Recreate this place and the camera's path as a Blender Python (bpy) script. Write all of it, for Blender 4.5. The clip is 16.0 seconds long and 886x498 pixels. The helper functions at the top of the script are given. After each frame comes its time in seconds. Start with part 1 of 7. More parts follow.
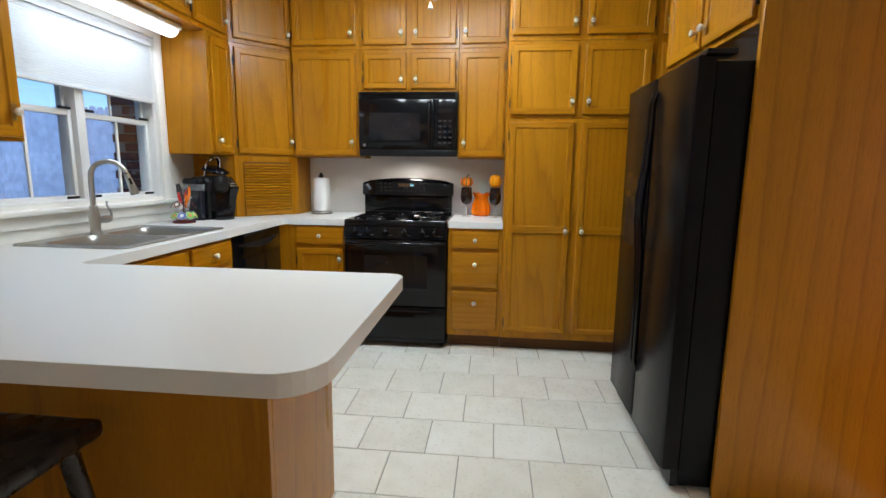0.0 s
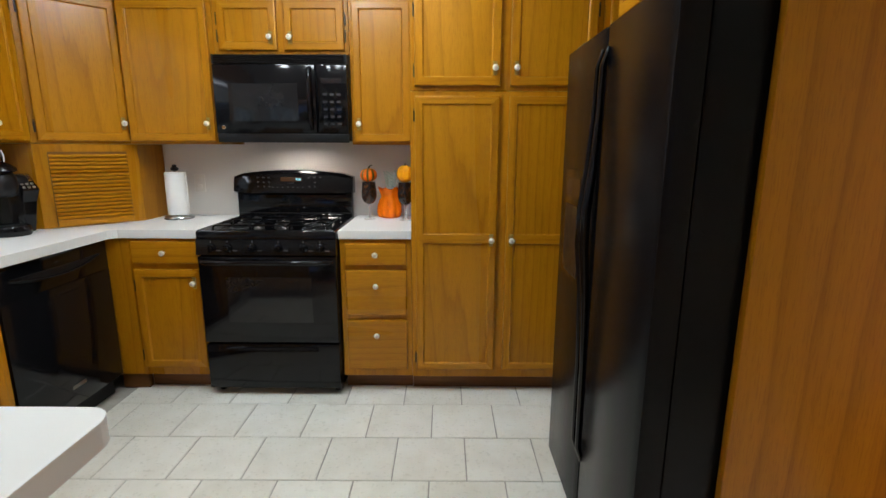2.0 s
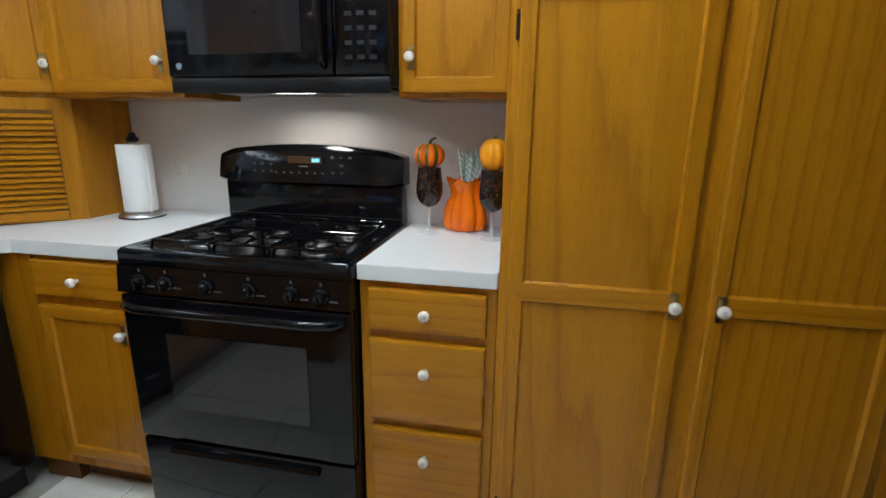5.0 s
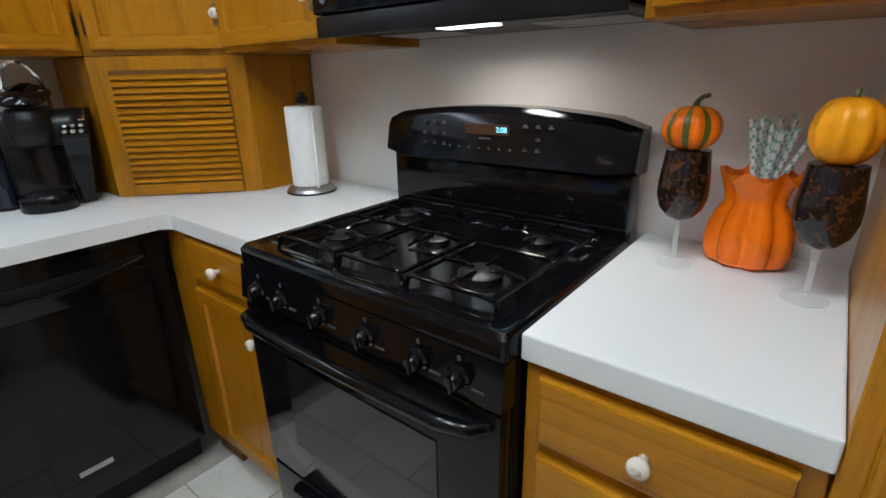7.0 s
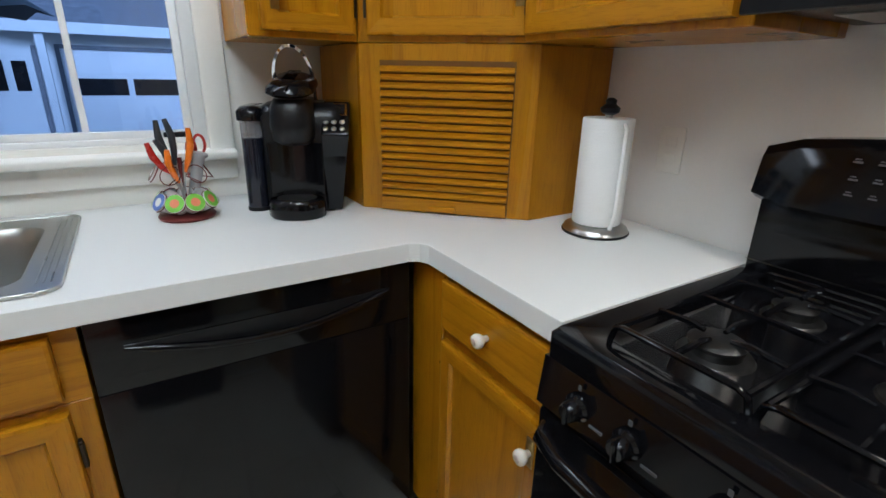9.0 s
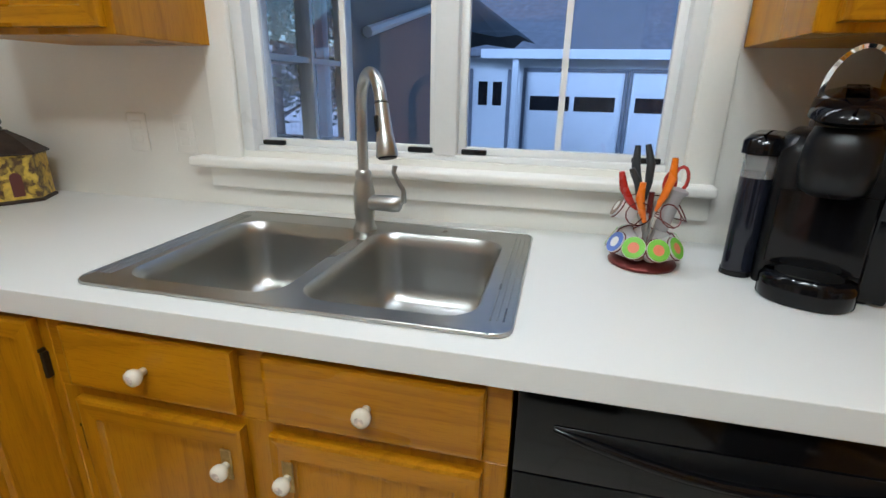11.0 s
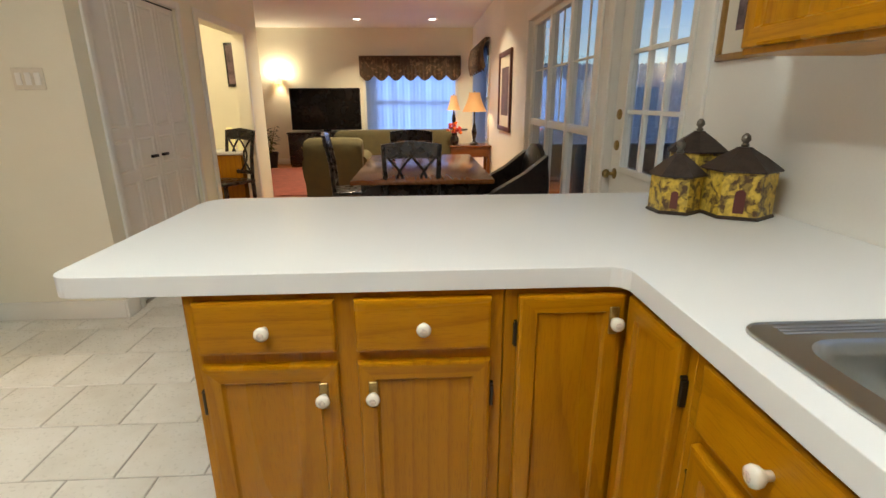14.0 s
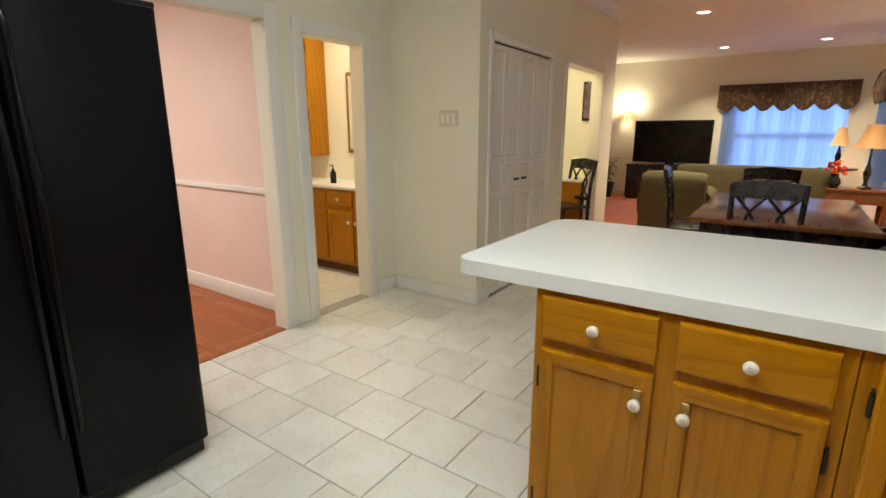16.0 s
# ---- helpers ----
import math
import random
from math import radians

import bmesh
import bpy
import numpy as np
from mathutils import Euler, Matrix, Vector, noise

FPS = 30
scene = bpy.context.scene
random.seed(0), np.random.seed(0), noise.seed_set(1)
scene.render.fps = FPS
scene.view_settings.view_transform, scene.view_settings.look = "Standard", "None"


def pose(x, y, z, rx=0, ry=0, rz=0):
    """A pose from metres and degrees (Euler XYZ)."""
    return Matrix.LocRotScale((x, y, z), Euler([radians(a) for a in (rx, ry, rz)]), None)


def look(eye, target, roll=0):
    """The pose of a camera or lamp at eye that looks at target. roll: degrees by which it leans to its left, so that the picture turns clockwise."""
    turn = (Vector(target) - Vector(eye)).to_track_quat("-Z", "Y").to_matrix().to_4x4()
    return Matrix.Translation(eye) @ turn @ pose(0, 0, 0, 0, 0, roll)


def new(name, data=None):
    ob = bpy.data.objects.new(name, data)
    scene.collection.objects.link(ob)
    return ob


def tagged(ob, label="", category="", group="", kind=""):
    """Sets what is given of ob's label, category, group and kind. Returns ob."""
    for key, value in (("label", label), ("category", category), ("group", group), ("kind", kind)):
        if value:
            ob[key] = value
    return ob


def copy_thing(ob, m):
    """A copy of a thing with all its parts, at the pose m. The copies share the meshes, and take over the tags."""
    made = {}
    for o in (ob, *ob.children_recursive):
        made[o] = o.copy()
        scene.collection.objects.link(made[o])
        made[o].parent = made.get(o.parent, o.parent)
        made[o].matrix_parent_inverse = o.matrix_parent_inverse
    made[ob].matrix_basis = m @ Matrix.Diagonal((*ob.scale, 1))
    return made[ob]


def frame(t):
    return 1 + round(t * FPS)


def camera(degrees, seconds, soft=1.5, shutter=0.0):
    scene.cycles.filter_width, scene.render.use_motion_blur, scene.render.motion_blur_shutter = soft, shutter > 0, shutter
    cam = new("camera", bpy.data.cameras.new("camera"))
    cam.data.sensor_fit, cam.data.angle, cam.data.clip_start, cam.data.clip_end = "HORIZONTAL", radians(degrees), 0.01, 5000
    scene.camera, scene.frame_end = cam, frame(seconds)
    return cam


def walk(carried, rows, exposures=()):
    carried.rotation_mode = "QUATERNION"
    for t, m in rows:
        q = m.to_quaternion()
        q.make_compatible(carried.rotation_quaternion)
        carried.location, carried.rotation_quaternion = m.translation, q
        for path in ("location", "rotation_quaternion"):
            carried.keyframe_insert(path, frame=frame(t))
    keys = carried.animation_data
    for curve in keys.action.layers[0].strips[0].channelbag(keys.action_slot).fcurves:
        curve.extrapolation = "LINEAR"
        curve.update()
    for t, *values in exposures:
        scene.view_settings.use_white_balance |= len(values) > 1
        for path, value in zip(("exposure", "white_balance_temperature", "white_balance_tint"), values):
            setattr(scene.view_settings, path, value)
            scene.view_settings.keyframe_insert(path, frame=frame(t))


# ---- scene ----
cam = camera(84.7, 16.0)
PATH = [
    (0, (1.457, 3.376, 1.321), (1.259, 5.341, 1.005), 0.7),
    (0.5, (1.618, 3.554, 1.35), (1.426, 5.516, 1.011), 0.3),
    (1, (1.611, 3.804, 1.366), (1.521, 5.771, 1.011), 0.5),
    (1.5, (1.647, 4.061, 1.326), (1.635, 6.03, 0.977), 0.3),
    (2, (1.72, 4.269, 1.404), (1.713, 6.227, 0.996), 0.2),
    (2.5, (1.862, 4.489, 1.353), (1.751, 6.446, 0.983), -0.2),
    (3, (1.859, 4.756, 1.392), (1.706, 6.703, 0.97), -0.1),
    (3.2, (1.82, 4.86, 1.398), (1.676, 6.806, 0.967), 0.1),
    (5.3, (1.596, 5.758, 1.336), (1.15, 7.635, 0.81), 1.2),
    (5.5, (1.562, 5.836, 1.342), (1.069, 7.695, 0.791), 1.5),
    (6, (1.507, 6.029, 1.336), (0.813, 7.806, 0.735), 0.9),
    (6.5, (1.488, 6.217, 1.337), (0.512, 7.829, 0.669), -1.0),
    (7, (1.461, 6.283, 1.345), (0.286, 7.751, 0.664), -1.3),
    (7.5, (1.359, 6.317, 1.335), (0.062, 7.688, 0.673), -0.6),
    (8, (1.162, 6.321, 1.334), (-0.164, 7.654, 0.652), 0.2),
    (8.2, (1.086, 6.313, 1.345), (-0.256, 7.627, 0.657), 0.9),
    (10.3, (0.612, 6.371, 1.322), (-1.288, 6.354, 0.7), -0.4),
    (10.5, (0.566, 6.334, 1.329), (-1.323, 6.187, 0.69), -0.1),
    (11, (0.504, 6.218, 1.327), (-1.344, 5.793, 0.689), 1.2),
    (11.5, (0.506, 6.131, 1.324), (-1.249, 5.388, 0.719), 2.1),
    (12, (0.457, 6.075, 1.312), (-1.095, 4.959, 0.723), 1.6),
    (12.5, (0.376, 6.023, 1.318), (-0.86, 4.574, 0.707), 1.2),
    (13, (0.332, 5.994, 1.319), (-0.528, 4.301, 0.693), 0.6),
    (13.5, (0.339, 5.994, 1.318), (-0.153, 4.157, 0.698), 0.5),
    (14, (0.353, 6.043, 1.316), (0.262, 4.133, 0.731), -0.3),
    (14.5, (0.368, 6.143, 1.312), (0.656, 4.237, 0.78), 0.4),
    (15, (0.364, 6.224, 1.327), (0.996, 4.395, 0.821), 0.3),
    (15.5, (0.341, 6.241, 1.34), (1.261, 4.536, 0.843), -0.1),
    (16, (0.35, 6.267, 1.34), (1.457, 4.668, 0.872), -0.0),
]
# exposure and white balance: seconds, stops, kelvin, tint
LIGHT = [(0, -0.1, 5750, 10), (1.5, -0.2, 5900, 11), (3, -0.2, 5800, 11), (5.5, -0.3, 5450, 9), (8, -0.4, 5600, 11), (10.5, -0.3, 5750, 11), (12, -0.2, 6450, 10), (13, -0.15, 6750, 11), (14, -0.05, 6450, 9), (16, -0.12, 6200, 7)]
walk(cam, [(t, look(eye, target, roll)) for t, eye, target, roll in PATH], LIGHT)

# ---- world, sun and lamps ----
world = bpy.data.worlds.new("dusk")
scene.world = world
world.use_nodes = True
wn = world.node_tree.nodes
sky = wn.new("ShaderNodeTexSky")
sky.sky_type, sky.sun_disc = "NISHITA", False
sky.sun_elevation, sky.sun_rotation = radians(32), radians(128)
sky.ozone_density, sky.dust_density, sky.air_density = 6.0, 0.3, 1.0
wn["Background"].inputs["Strength"].default_value = 0.15
world.node_tree.links.new(sky.outputs[0], wn["Background"].inputs[0])
sun_data = bpy.data.lights.new("sun", "SUN")
sun_data.energy, sun_data.angle, sun_data.color = 5.0, radians(25), (0.42, 0.62, 1.0)
sun = new("sun", sun_data)
sun.matrix_world = look((0, 0, 30), (-6.5, 5, 26.6))


def lamp(name, m, energy, color, kind="AREA", size=0.16, spread=160, size_y=None):
    d = bpy.data.lights.new(name, kind)
    d.energy, d.color = energy, color
    if kind == "AREA":
        d.shape, d.size, d.spread = "DISK", size, radians(spread)
        if size_y:
            d.shape, d.size_y = "RECTANGLE", size_y
    else:
        d.shadow_soft_size = size
    ob = new(name, d)
    ob.matrix_world = m
    return ob


WARM, NEUTRAL, COOL = (1.0, 0.82, 0.53), (0.93, 1.0, 0.95), (0.92, 0.97, 1.0)
CEIL = 2.74
# the kitchen cans are unseen, added to brighten floor and counters from above
ADDED_KITCHEN_CANS = [(0.55, 5.55), (1.45, 5.55), (0.55, 6.35), (1.45, 6.35)]
DINING_CANS = [(1.38, -0.71), (0.06, -0.71), (1.44, -3.7), (0.06, -3.7)]
for x, y in ADDED_KITCHEN_CANS:
    lamp("can_lamp", look((x, y, CEIL - 0.03), (x, y, 0)), 7.5, NEUTRAL)
for x, y in DINING_CANS:
    lamp("can_lamp", look((x, y, CEIL - 0.03), (x, y, 0)), 32, WARM, spread=118)
lamp("globe_lamp", pose(1.08, 6.0, 2.56), 33, NEUTRAL, "POINT", 0.13)
for x in (0.15, 0.4, 0.65):
    lamp("bulb_lamp", pose(x, 2.2, 2.50), 1.0, WARM, "POINT", 0.035)
lamp("tube_lamp", look((-0.62, 6.02, 2.15), (-0.62, 6.02, 0)), 3.8, COOL, size=0.1, size_y=0.85)
lamp("cooktop_lamp", look((0.79, 7.225, 1.434), (0.79, 7.25, 0)), 2.2, (1.0, 0.87, 0.68), size=0.12)
# unseen fills added to brighten the pink room and the washroom
lamp("pink_room_lamp", look((4.6, 5.8, CEIL - 0.05), (4.6, 5.8, 0)), 50, (1.0, 0.93, 0.86), size=0.4)
lamp("bath_lamp", look((3.9, 3.3, CEIL - 0.05), (3.9, 3.3, 0)), 20, WARM, size=0.25)
# weak fill with no fitting, added to lift the hall walls
lamp("hall_lamp", look((2.7, 4.05, CEIL - 0.03), (2.6, 3.8, 0)), 0.4, (1.0, 0.93, 0.80))
# unseen fill added to brighten the desk nook
lamp("nook_lamp", look((2.85, 0.9, 2.5), (2.85, 0.9, 0)), 15, WARM, size=0.25)


# ---- materials ----
def material(name, color=(0.8, 0.8, 0.8), rough=0.5, metal=0.0, **sockets):
    m = bpy.data.materials.new(name)
    m.use_nodes = True
    b = m.node_tree.nodes["Principled BSDF"]
    b.inputs["Base Color"].default_value = (*color, 1)
    b.inputs["Roughness"].default_value = rough
    b.inputs["Metallic"].default_value = metal
    for k, v in sockets.items():
        b.inputs[k.replace("_", " ")].default_value = v
    return m


def nd(m, kind, **attrs):
    n = m.node_tree.nodes.new(kind)
    for k, v in attrs.items():
        n.inputs[k.replace("_", " ")].default_value = v
    return n


def wire(m, a, b):
    m.node_tree.links.new(a, b)


def coords(m, scale=(1, 1, 1), vary=3.0):
    """Object coordinates, shifted at random from object to object."""
    t, info = nd(m, "ShaderNodeTexCoord"), nd(m, "ShaderNodeObjectInfo")
    mp = nd(m, "ShaderNodeMapping", Scale=scale)
    mul = m.node_tree.nodes.new("ShaderNodeMath")
    mul.operation = "MULTIPLY"
    mul.inputs[1].default_value = vary
    comb = nd(m, "ShaderNodeCombineXYZ")
    wire(m, info.outputs["Random"], mul.inputs[0])
    for i in range(3):
        wire(m, mul.outputs[0], comb.inputs[i])
    wire(m, t.outputs["Object"], mp.inputs["Vector"])
    wire(m, comb.outputs[0], mp.inputs["Location"])
    return mp.outputs[0], info.outputs["Random"]


def ramp(m, src, stops):
    r = nd(m, "ShaderNodeValToRGB")
    e = r.color_ramp.elements
    while len(e) < len(stops):
        e.new(0.5)
    for el, (p, c) in zip(e, stops):
        el.position, el.color = p, (*c, 1)
    wire(m, src, r.inputs[0])
    return r.outputs[0]


def bumped(m, src, strength=0.1, distance=0.002):
    b = nd(m, "ShaderNodeBump", Strength=strength, Distance=distance)
    wire(m, src, b.inputs["Height"])
    wire(m, b.outputs[0], m.node_tree.nodes["Principled BSDF"].inputs["Normal"])


def mixed(m, fac, a, b, mode="MIX"):
    x = m.node_tree.nodes.new("ShaderNodeMix")
    x.data_type, x.blend_type = "RGBA", mode
    for sock, v in ((x.inputs[0], fac), (x.inputs[6], a), (x.inputs[7], b)):
        if isinstance(v, (int, float)):
            sock.default_value = v
        elif isinstance(v, tuple):
            sock.default_value = (*v, 1)
        else:
            wire(m, v, sock)
    return x.outputs[2]


def mottled(name, color, rough=0.5, metal=0.0, amount=0.12, scale=6.0, fine=80.0, bump=0.05, rough_var=0.08, **sockets):
    """A plain surface with slow and fine variation."""
    m = material(name, color, rough, metal, **sockets)
    b = m.node_tree.nodes["Principled BSDF"]
    vec, rnd = coords(m)
    big, small = nd(m, "ShaderNodeTexNoise", Scale=scale, Detail=4.0), nd(m, "ShaderNodeTexNoise", Scale=fine, Detail=3.0)
    wire(m, vec, big.inputs["Vector"])
    wire(m, vec, small.inputs["Vector"])
    lo = tuple(c * (1 - amount) for c in color)
    hi = tuple(min(1, c * (1 + amount)) for c in color)
    wire(m, mixed(m, 0.3, ramp(m, big.outputs[0], [(0.3, lo), (0.7, hi)]), ramp(m, small.outputs[0], [(0.3, lo), (0.7, hi)])), b.inputs["Base Color"])
    mr = nd(m, "ShaderNodeMapRange", From_Min=0.3, From_Max=0.7, To_Min=max(0, rough - rough_var), To_Max=rough + rough_var)
    wire(m, big.outputs[0], mr.inputs["Value"])
    wire(m, mr.outputs[0], b.inputs["Roughness"])
    if bump:
        bumped(m, small.outputs[0], bump)
    return m


def oak(name, along, light=(0.475, 0.202, 0.0012), dark=(0.265, 0.094, 0.0008), rough=0.30):
    """Varnished golden oak, the grain running along one axis: arched growth rings, fine streaks and dark pores."""
    m = material(name, light, rough, Coat_Weight=0.05, Coat_Roughness=0.18, Specular_IOR_Level=0.28)
    b = m.node_tree.nodes["Principled BSDF"]
    k = {"z": (1, 1, 0.07), "x": (0.07, 1, 1), "y": (1, 0.07, 1)}[along]
    vec, rnd = coords(m, k, 7.0)
    near, _ = coords(m, k, -0.55)
    tone = nd(m, "ShaderNodeTexNoise", Scale=4.0, Detail=2.0)
    streak = nd(m, "ShaderNodeTexNoise", Scale=70.0, Detail=4.0, Roughness=0.6)
    pores = nd(m, "ShaderNodeTexNoise", Scale=330.0, Detail=2.0, Roughness=0.6)
    for n in (tone, streak, pores):
        wire(m, vec, n.inputs["Vector"])
    rings = nd(m, "ShaderNodeTexWave", Scale=7.5, Distortion=5.0, Detail=3.0, Detail_Scale=1.1, Detail_Roughness=0.55)
    rings.wave_type, rings.rings_direction, rings.wave_profile = "RINGS", "SPHERICAL", "SAW"
    wire(m, near, rings.inputs["Vector"])
    c = ramp(m, rings.outputs[1], [(0.0, dark), (0.22, tuple((x * 3 + y) / 4 for x, y in zip(light, dark))), (0.6, light), (0.93, light), (1.0, tuple((x + y) / 2 for x, y in zip(light, dark)))])
    c = mixed(m, 0.52, c, light)
    c = mixed(m, 1.0, c, ramp(m, streak.outputs[0], [(0.32, (0.91, 0.88, 0.84)), (0.55, (1, 1, 1))]), "MULTIPLY")
    c = mixed(m, 1.0, c, ramp(m, pores.outputs[0], [(0.36, (0.87, 0.84, 0.80)), (0.46, (1, 1, 1))]), "MULTIPLY")
    c = mixed(m, 1.0, c, ramp(m, tone.outputs[0], [(0.3, (0.88, 0.85, 0.80)), (0.7, (1.0, 1.0, 1.0))]), "MULTIPLY")
    c = mixed(m, 1.0, c, ramp(m, rnd, [(0.0, (0.88, 0.86, 0.82)), (1.0, (1.05, 1.05, 1.05))]), "MULTIPLY")
    wire(m, c, b.inputs["Base Color"])
    wire(m, ramp(m, tone.outputs[0], [(0.3, (rough - 0.06,) * 3), (0.7, (rough + 0.08,) * 3)]), b.inputs["Roughness"])
    bumped(m, pores.outputs[0], 0.10, 0.001)
    return m


def tile_material():
    m = material("floor_tile_ceramic", (0.74, 0.72, 0.66), 0.3)
    b = m.node_tree.nodes["Principled BSDF"]
    vec, rnd = coords(m, (1, 1, 1), 20.0)
    n1, n2 = nd(m, "ShaderNodeTexNoise", Scale=5.0, Detail=6.0, Roughness=0.6), nd(m, "ShaderNodeTexNoise", Scale=60.0, Detail=3.0)
    wire(m, vec, n1.inputs["Vector"])
    wire(m, vec, n2.inputs["Vector"])
    c = ramp(m, n1.outputs[0], [(0.3, (0.72, 0.69, 0.61)), (0.55, (0.80, 0.78, 0.71)), (0.75, (0.83, 0.82, 0.77))])
    c = mixed(m, 1.0, c, ramp(m, rnd, [(0.0, (0.93, 0.92, 0.9)), (1.0, (1.03, 1.03, 1.03))]), "MULTIPLY")
    wire(m, c, b.inputs["Base Color"])
    wire(m, ramp(m, n2.outputs[0], [(0.3, (0.24,) * 3), (0.7, (0.42,) * 3)]), b.inputs["Roughness"])
    bumped(m, n1.outputs[0], 0.08, 0.004)
    return m


def glowing(name, color, strength):
    m = material(name, color, 0.5)
    b = m.node_tree.nodes["Principled BSDF"]
    b.inputs["Emission Color"].default_value = (*color, 1)
    b.inputs["Emission Strength"].default_value = strength
    return m


def clear_glass(name, tint=(1, 1, 1), rough=0.0):
    return material(name, tint, rough, Transmission_Weight=1.0, IOR=1.45)


OAK_V, OAK_H, OAK_Y = oak("oak_upright_grain", "z"), oak("oak_level_grain", "x"), oak("oak_deep_grain", "y")
# oak at about a third of the doors' colour, for the recessed parts
RECESS_OAK = oak("toe_kick_oak", "x", (0.16, 0.065, 0.012), (0.08, 0.03, 0.006), 0.5)
CREAM = mottled("cream_wall_paint", (0.86, 0.825, 0.69), 0.6, amount=0.03, scale=2.0, fine=120, bump=0.06)
WHITE_WALL = mottled("white_backsplash_laminate", (0.78, 0.755, 0.72), 0.42, amount=0.03, scale=3.0, fine=150, bump=0.03)
OFF_WHITE = mottled("off_white_wall_paint", (0.82, 0.80, 0.745), 0.5, amount=0.03, scale=2.0, fine=140, bump=0.05)
CEILING = mottled("ceiling_paint", (0.82, 0.82, 0.80), 0.8, amount=0.03, scale=1.5, fine=90, bump=0.15)
TRIM = mottled("white_trim_paint", (0.86, 0.84, 0.785), 0.38, amount=0.03, scale=4.0, bump=0.03)
PINK = mottled("pink_wall_paint", (0.85, 0.66, 0.58), 0.65, amount=0.04, scale=2.0, bump=0.06)
LAMINATE = material("white_laminate", (0.76, 0.755, 0.735), 0.36)
TILE = tile_material()
GROUT = mottled("grout", (0.40, 0.37, 0.32), 0.85, amount=0.2, scale=9.0, bump=0.3)
BLACK = mottled("black_enamel", (0.004, 0.004, 0.005), 0.10, amount=0.2, scale=2.0, bump=0.0, rough_var=0.015, Specular_IOR_Level=0.30)
BLACK_TEX = mottled("black_textured_steel", (0.005, 0.005, 0.006), 0.24, amount=0.2, scale=2.0, fine=500, bump=0.10, rough_var=0.02, Specular_IOR_Level=0.14)
BLACK_MATT = mottled("black_plastic", (0.007, 0.007, 0.008), 0.34, amount=0.3, scale=9.0, bump=0.05, Specular_IOR_Level=0.3)
IRON = mottled("cast_iron", (0.006, 0.006, 0.006), 0.42, amount=0.4, scale=30, fine=300, bump=0.25)
DARK_GLASS = mottled("dark_oven_glass", (0.012, 0.012, 0.014), 0.06, amount=0.2, bump=0.0, rough_var=0.02)
STEEL = mottled("brushed_steel", (0.47, 0.472, 0.452), 0.29, 1.0, amount=0.04, scale=3, fine=400, bump=0.0, rough_var=0.02)
NICKEL = mottled("brushed_nickel", (0.50, 0.505, 0.485), 0.31, 1.0, amount=0.03, scale=14, bump=0.0, rough_var=0.02)
CHROME = material("chrome", (0.82, 0.82, 0.83), 0.06, 1.0)
BRASS = mottled("aged_brass", (0.40, 0.28, 0.11), 0.35, 1.0, amount=0.3, scale=40)
HINGE = mottled("dark_hinge_metal", (0.05, 0.04, 0.03), 0.4, 0.9, amount=0.3)
CERAMIC = mottled("white_ceramic", (0.76, 0.70, 0.58), 0.18, amount=0.06, scale=60, bump=0.0)
MOTIF = mottled("brown_motif_glaze", (0.60, 0.50, 0.42), 0.25, amount=0.4, scale=120, bump=0.0)
GLASS = clear_glass("window_glass")


# ---- building helpers ----
def box(bm, x0, x1, y0, y1, z0, z1, bevel=0.0, seg=2):
    r = bmesh.ops.create_cube(bm, size=1.0, matrix=Matrix.Translation(((x0 + x1) / 2, (y0 + y1) / 2, (z0 + z1) / 2)) @ Matrix.Diagonal((abs(x1 - x0), abs(y1 - y0), abs(z1 - z0), 1)))
    if bevel:
        vs = set(r["verts"])
        bmesh.ops.bevel(bm, geom=[e for e in bm.edges if e.verts[0] in vs and e.verts[1] in vs], offset=bevel, segments=seg, affect="EDGES", profile=0.5)
    return bm


def part(name, bm, mat, parent=None, label="", smooth=None):
    """Links a bmesh as one mesh object under a thing or a part."""
    me = bpy.data.meshes.new(name)
    bmesh.ops.recalc_face_normals(bm, faces=bm.faces)
    bm.to_mesh(me)
    bm.free()
    for mm in mat if isinstance(mat, (list, tuple)) else [mat]:
        me.materials.append(mm)
    if smooth is not None:
        me.polygons.foreach_set("use_smooth", [True] * len(me.polygons))
        me.set_sharp_from_angle(angle=radians(smooth))
    ob = new(name, me)
    if parent:
        ob.parent = parent
    if label:
        tagged(ob, label)
    return ob


def boxpart(name, b, mat, parent=None, label="", bevel=0.0, seg=2):
    return part(name, box(bmesh.new(), *b, bevel, seg), mat, parent, label, 35 if bevel else None)


def thing(name, m, label, category, group=""):
    e = new(name)
    e.empty_display_size = 0.1
    e.matrix_world = m
    return tagged(e, label, category, group)


def loft(bm, loops, cap0=True, cap1=True, closed=True):
    rows = [[bm.verts.new(p) for p in lp] for lp in loops]
    n = len(rows[0])
    for a, b in zip(rows, rows[1:]):
        for i in range(n if closed else n - 1):
            j = (i + 1) % n
            bm.faces.new((a[i], a[j], b[j], b[i]))
    if cap0:
        bm.faces.new(rows[0][::-1])
    if cap1:
        bm.faces.new(rows[-1])
    return bm


def turned(bm, profile, m=None, n=20, cap0=True, cap1=True):
    """A turned solid: (radius, height) pairs round the z axis."""
    m = m or Matrix()
    return loft(bm, [[m @ Vector((r * math.cos(2 * math.pi * i / n), r * math.sin(2 * math.pi * i / n), z)) for i in range(n)] for r, z in profile], cap0, cap1)


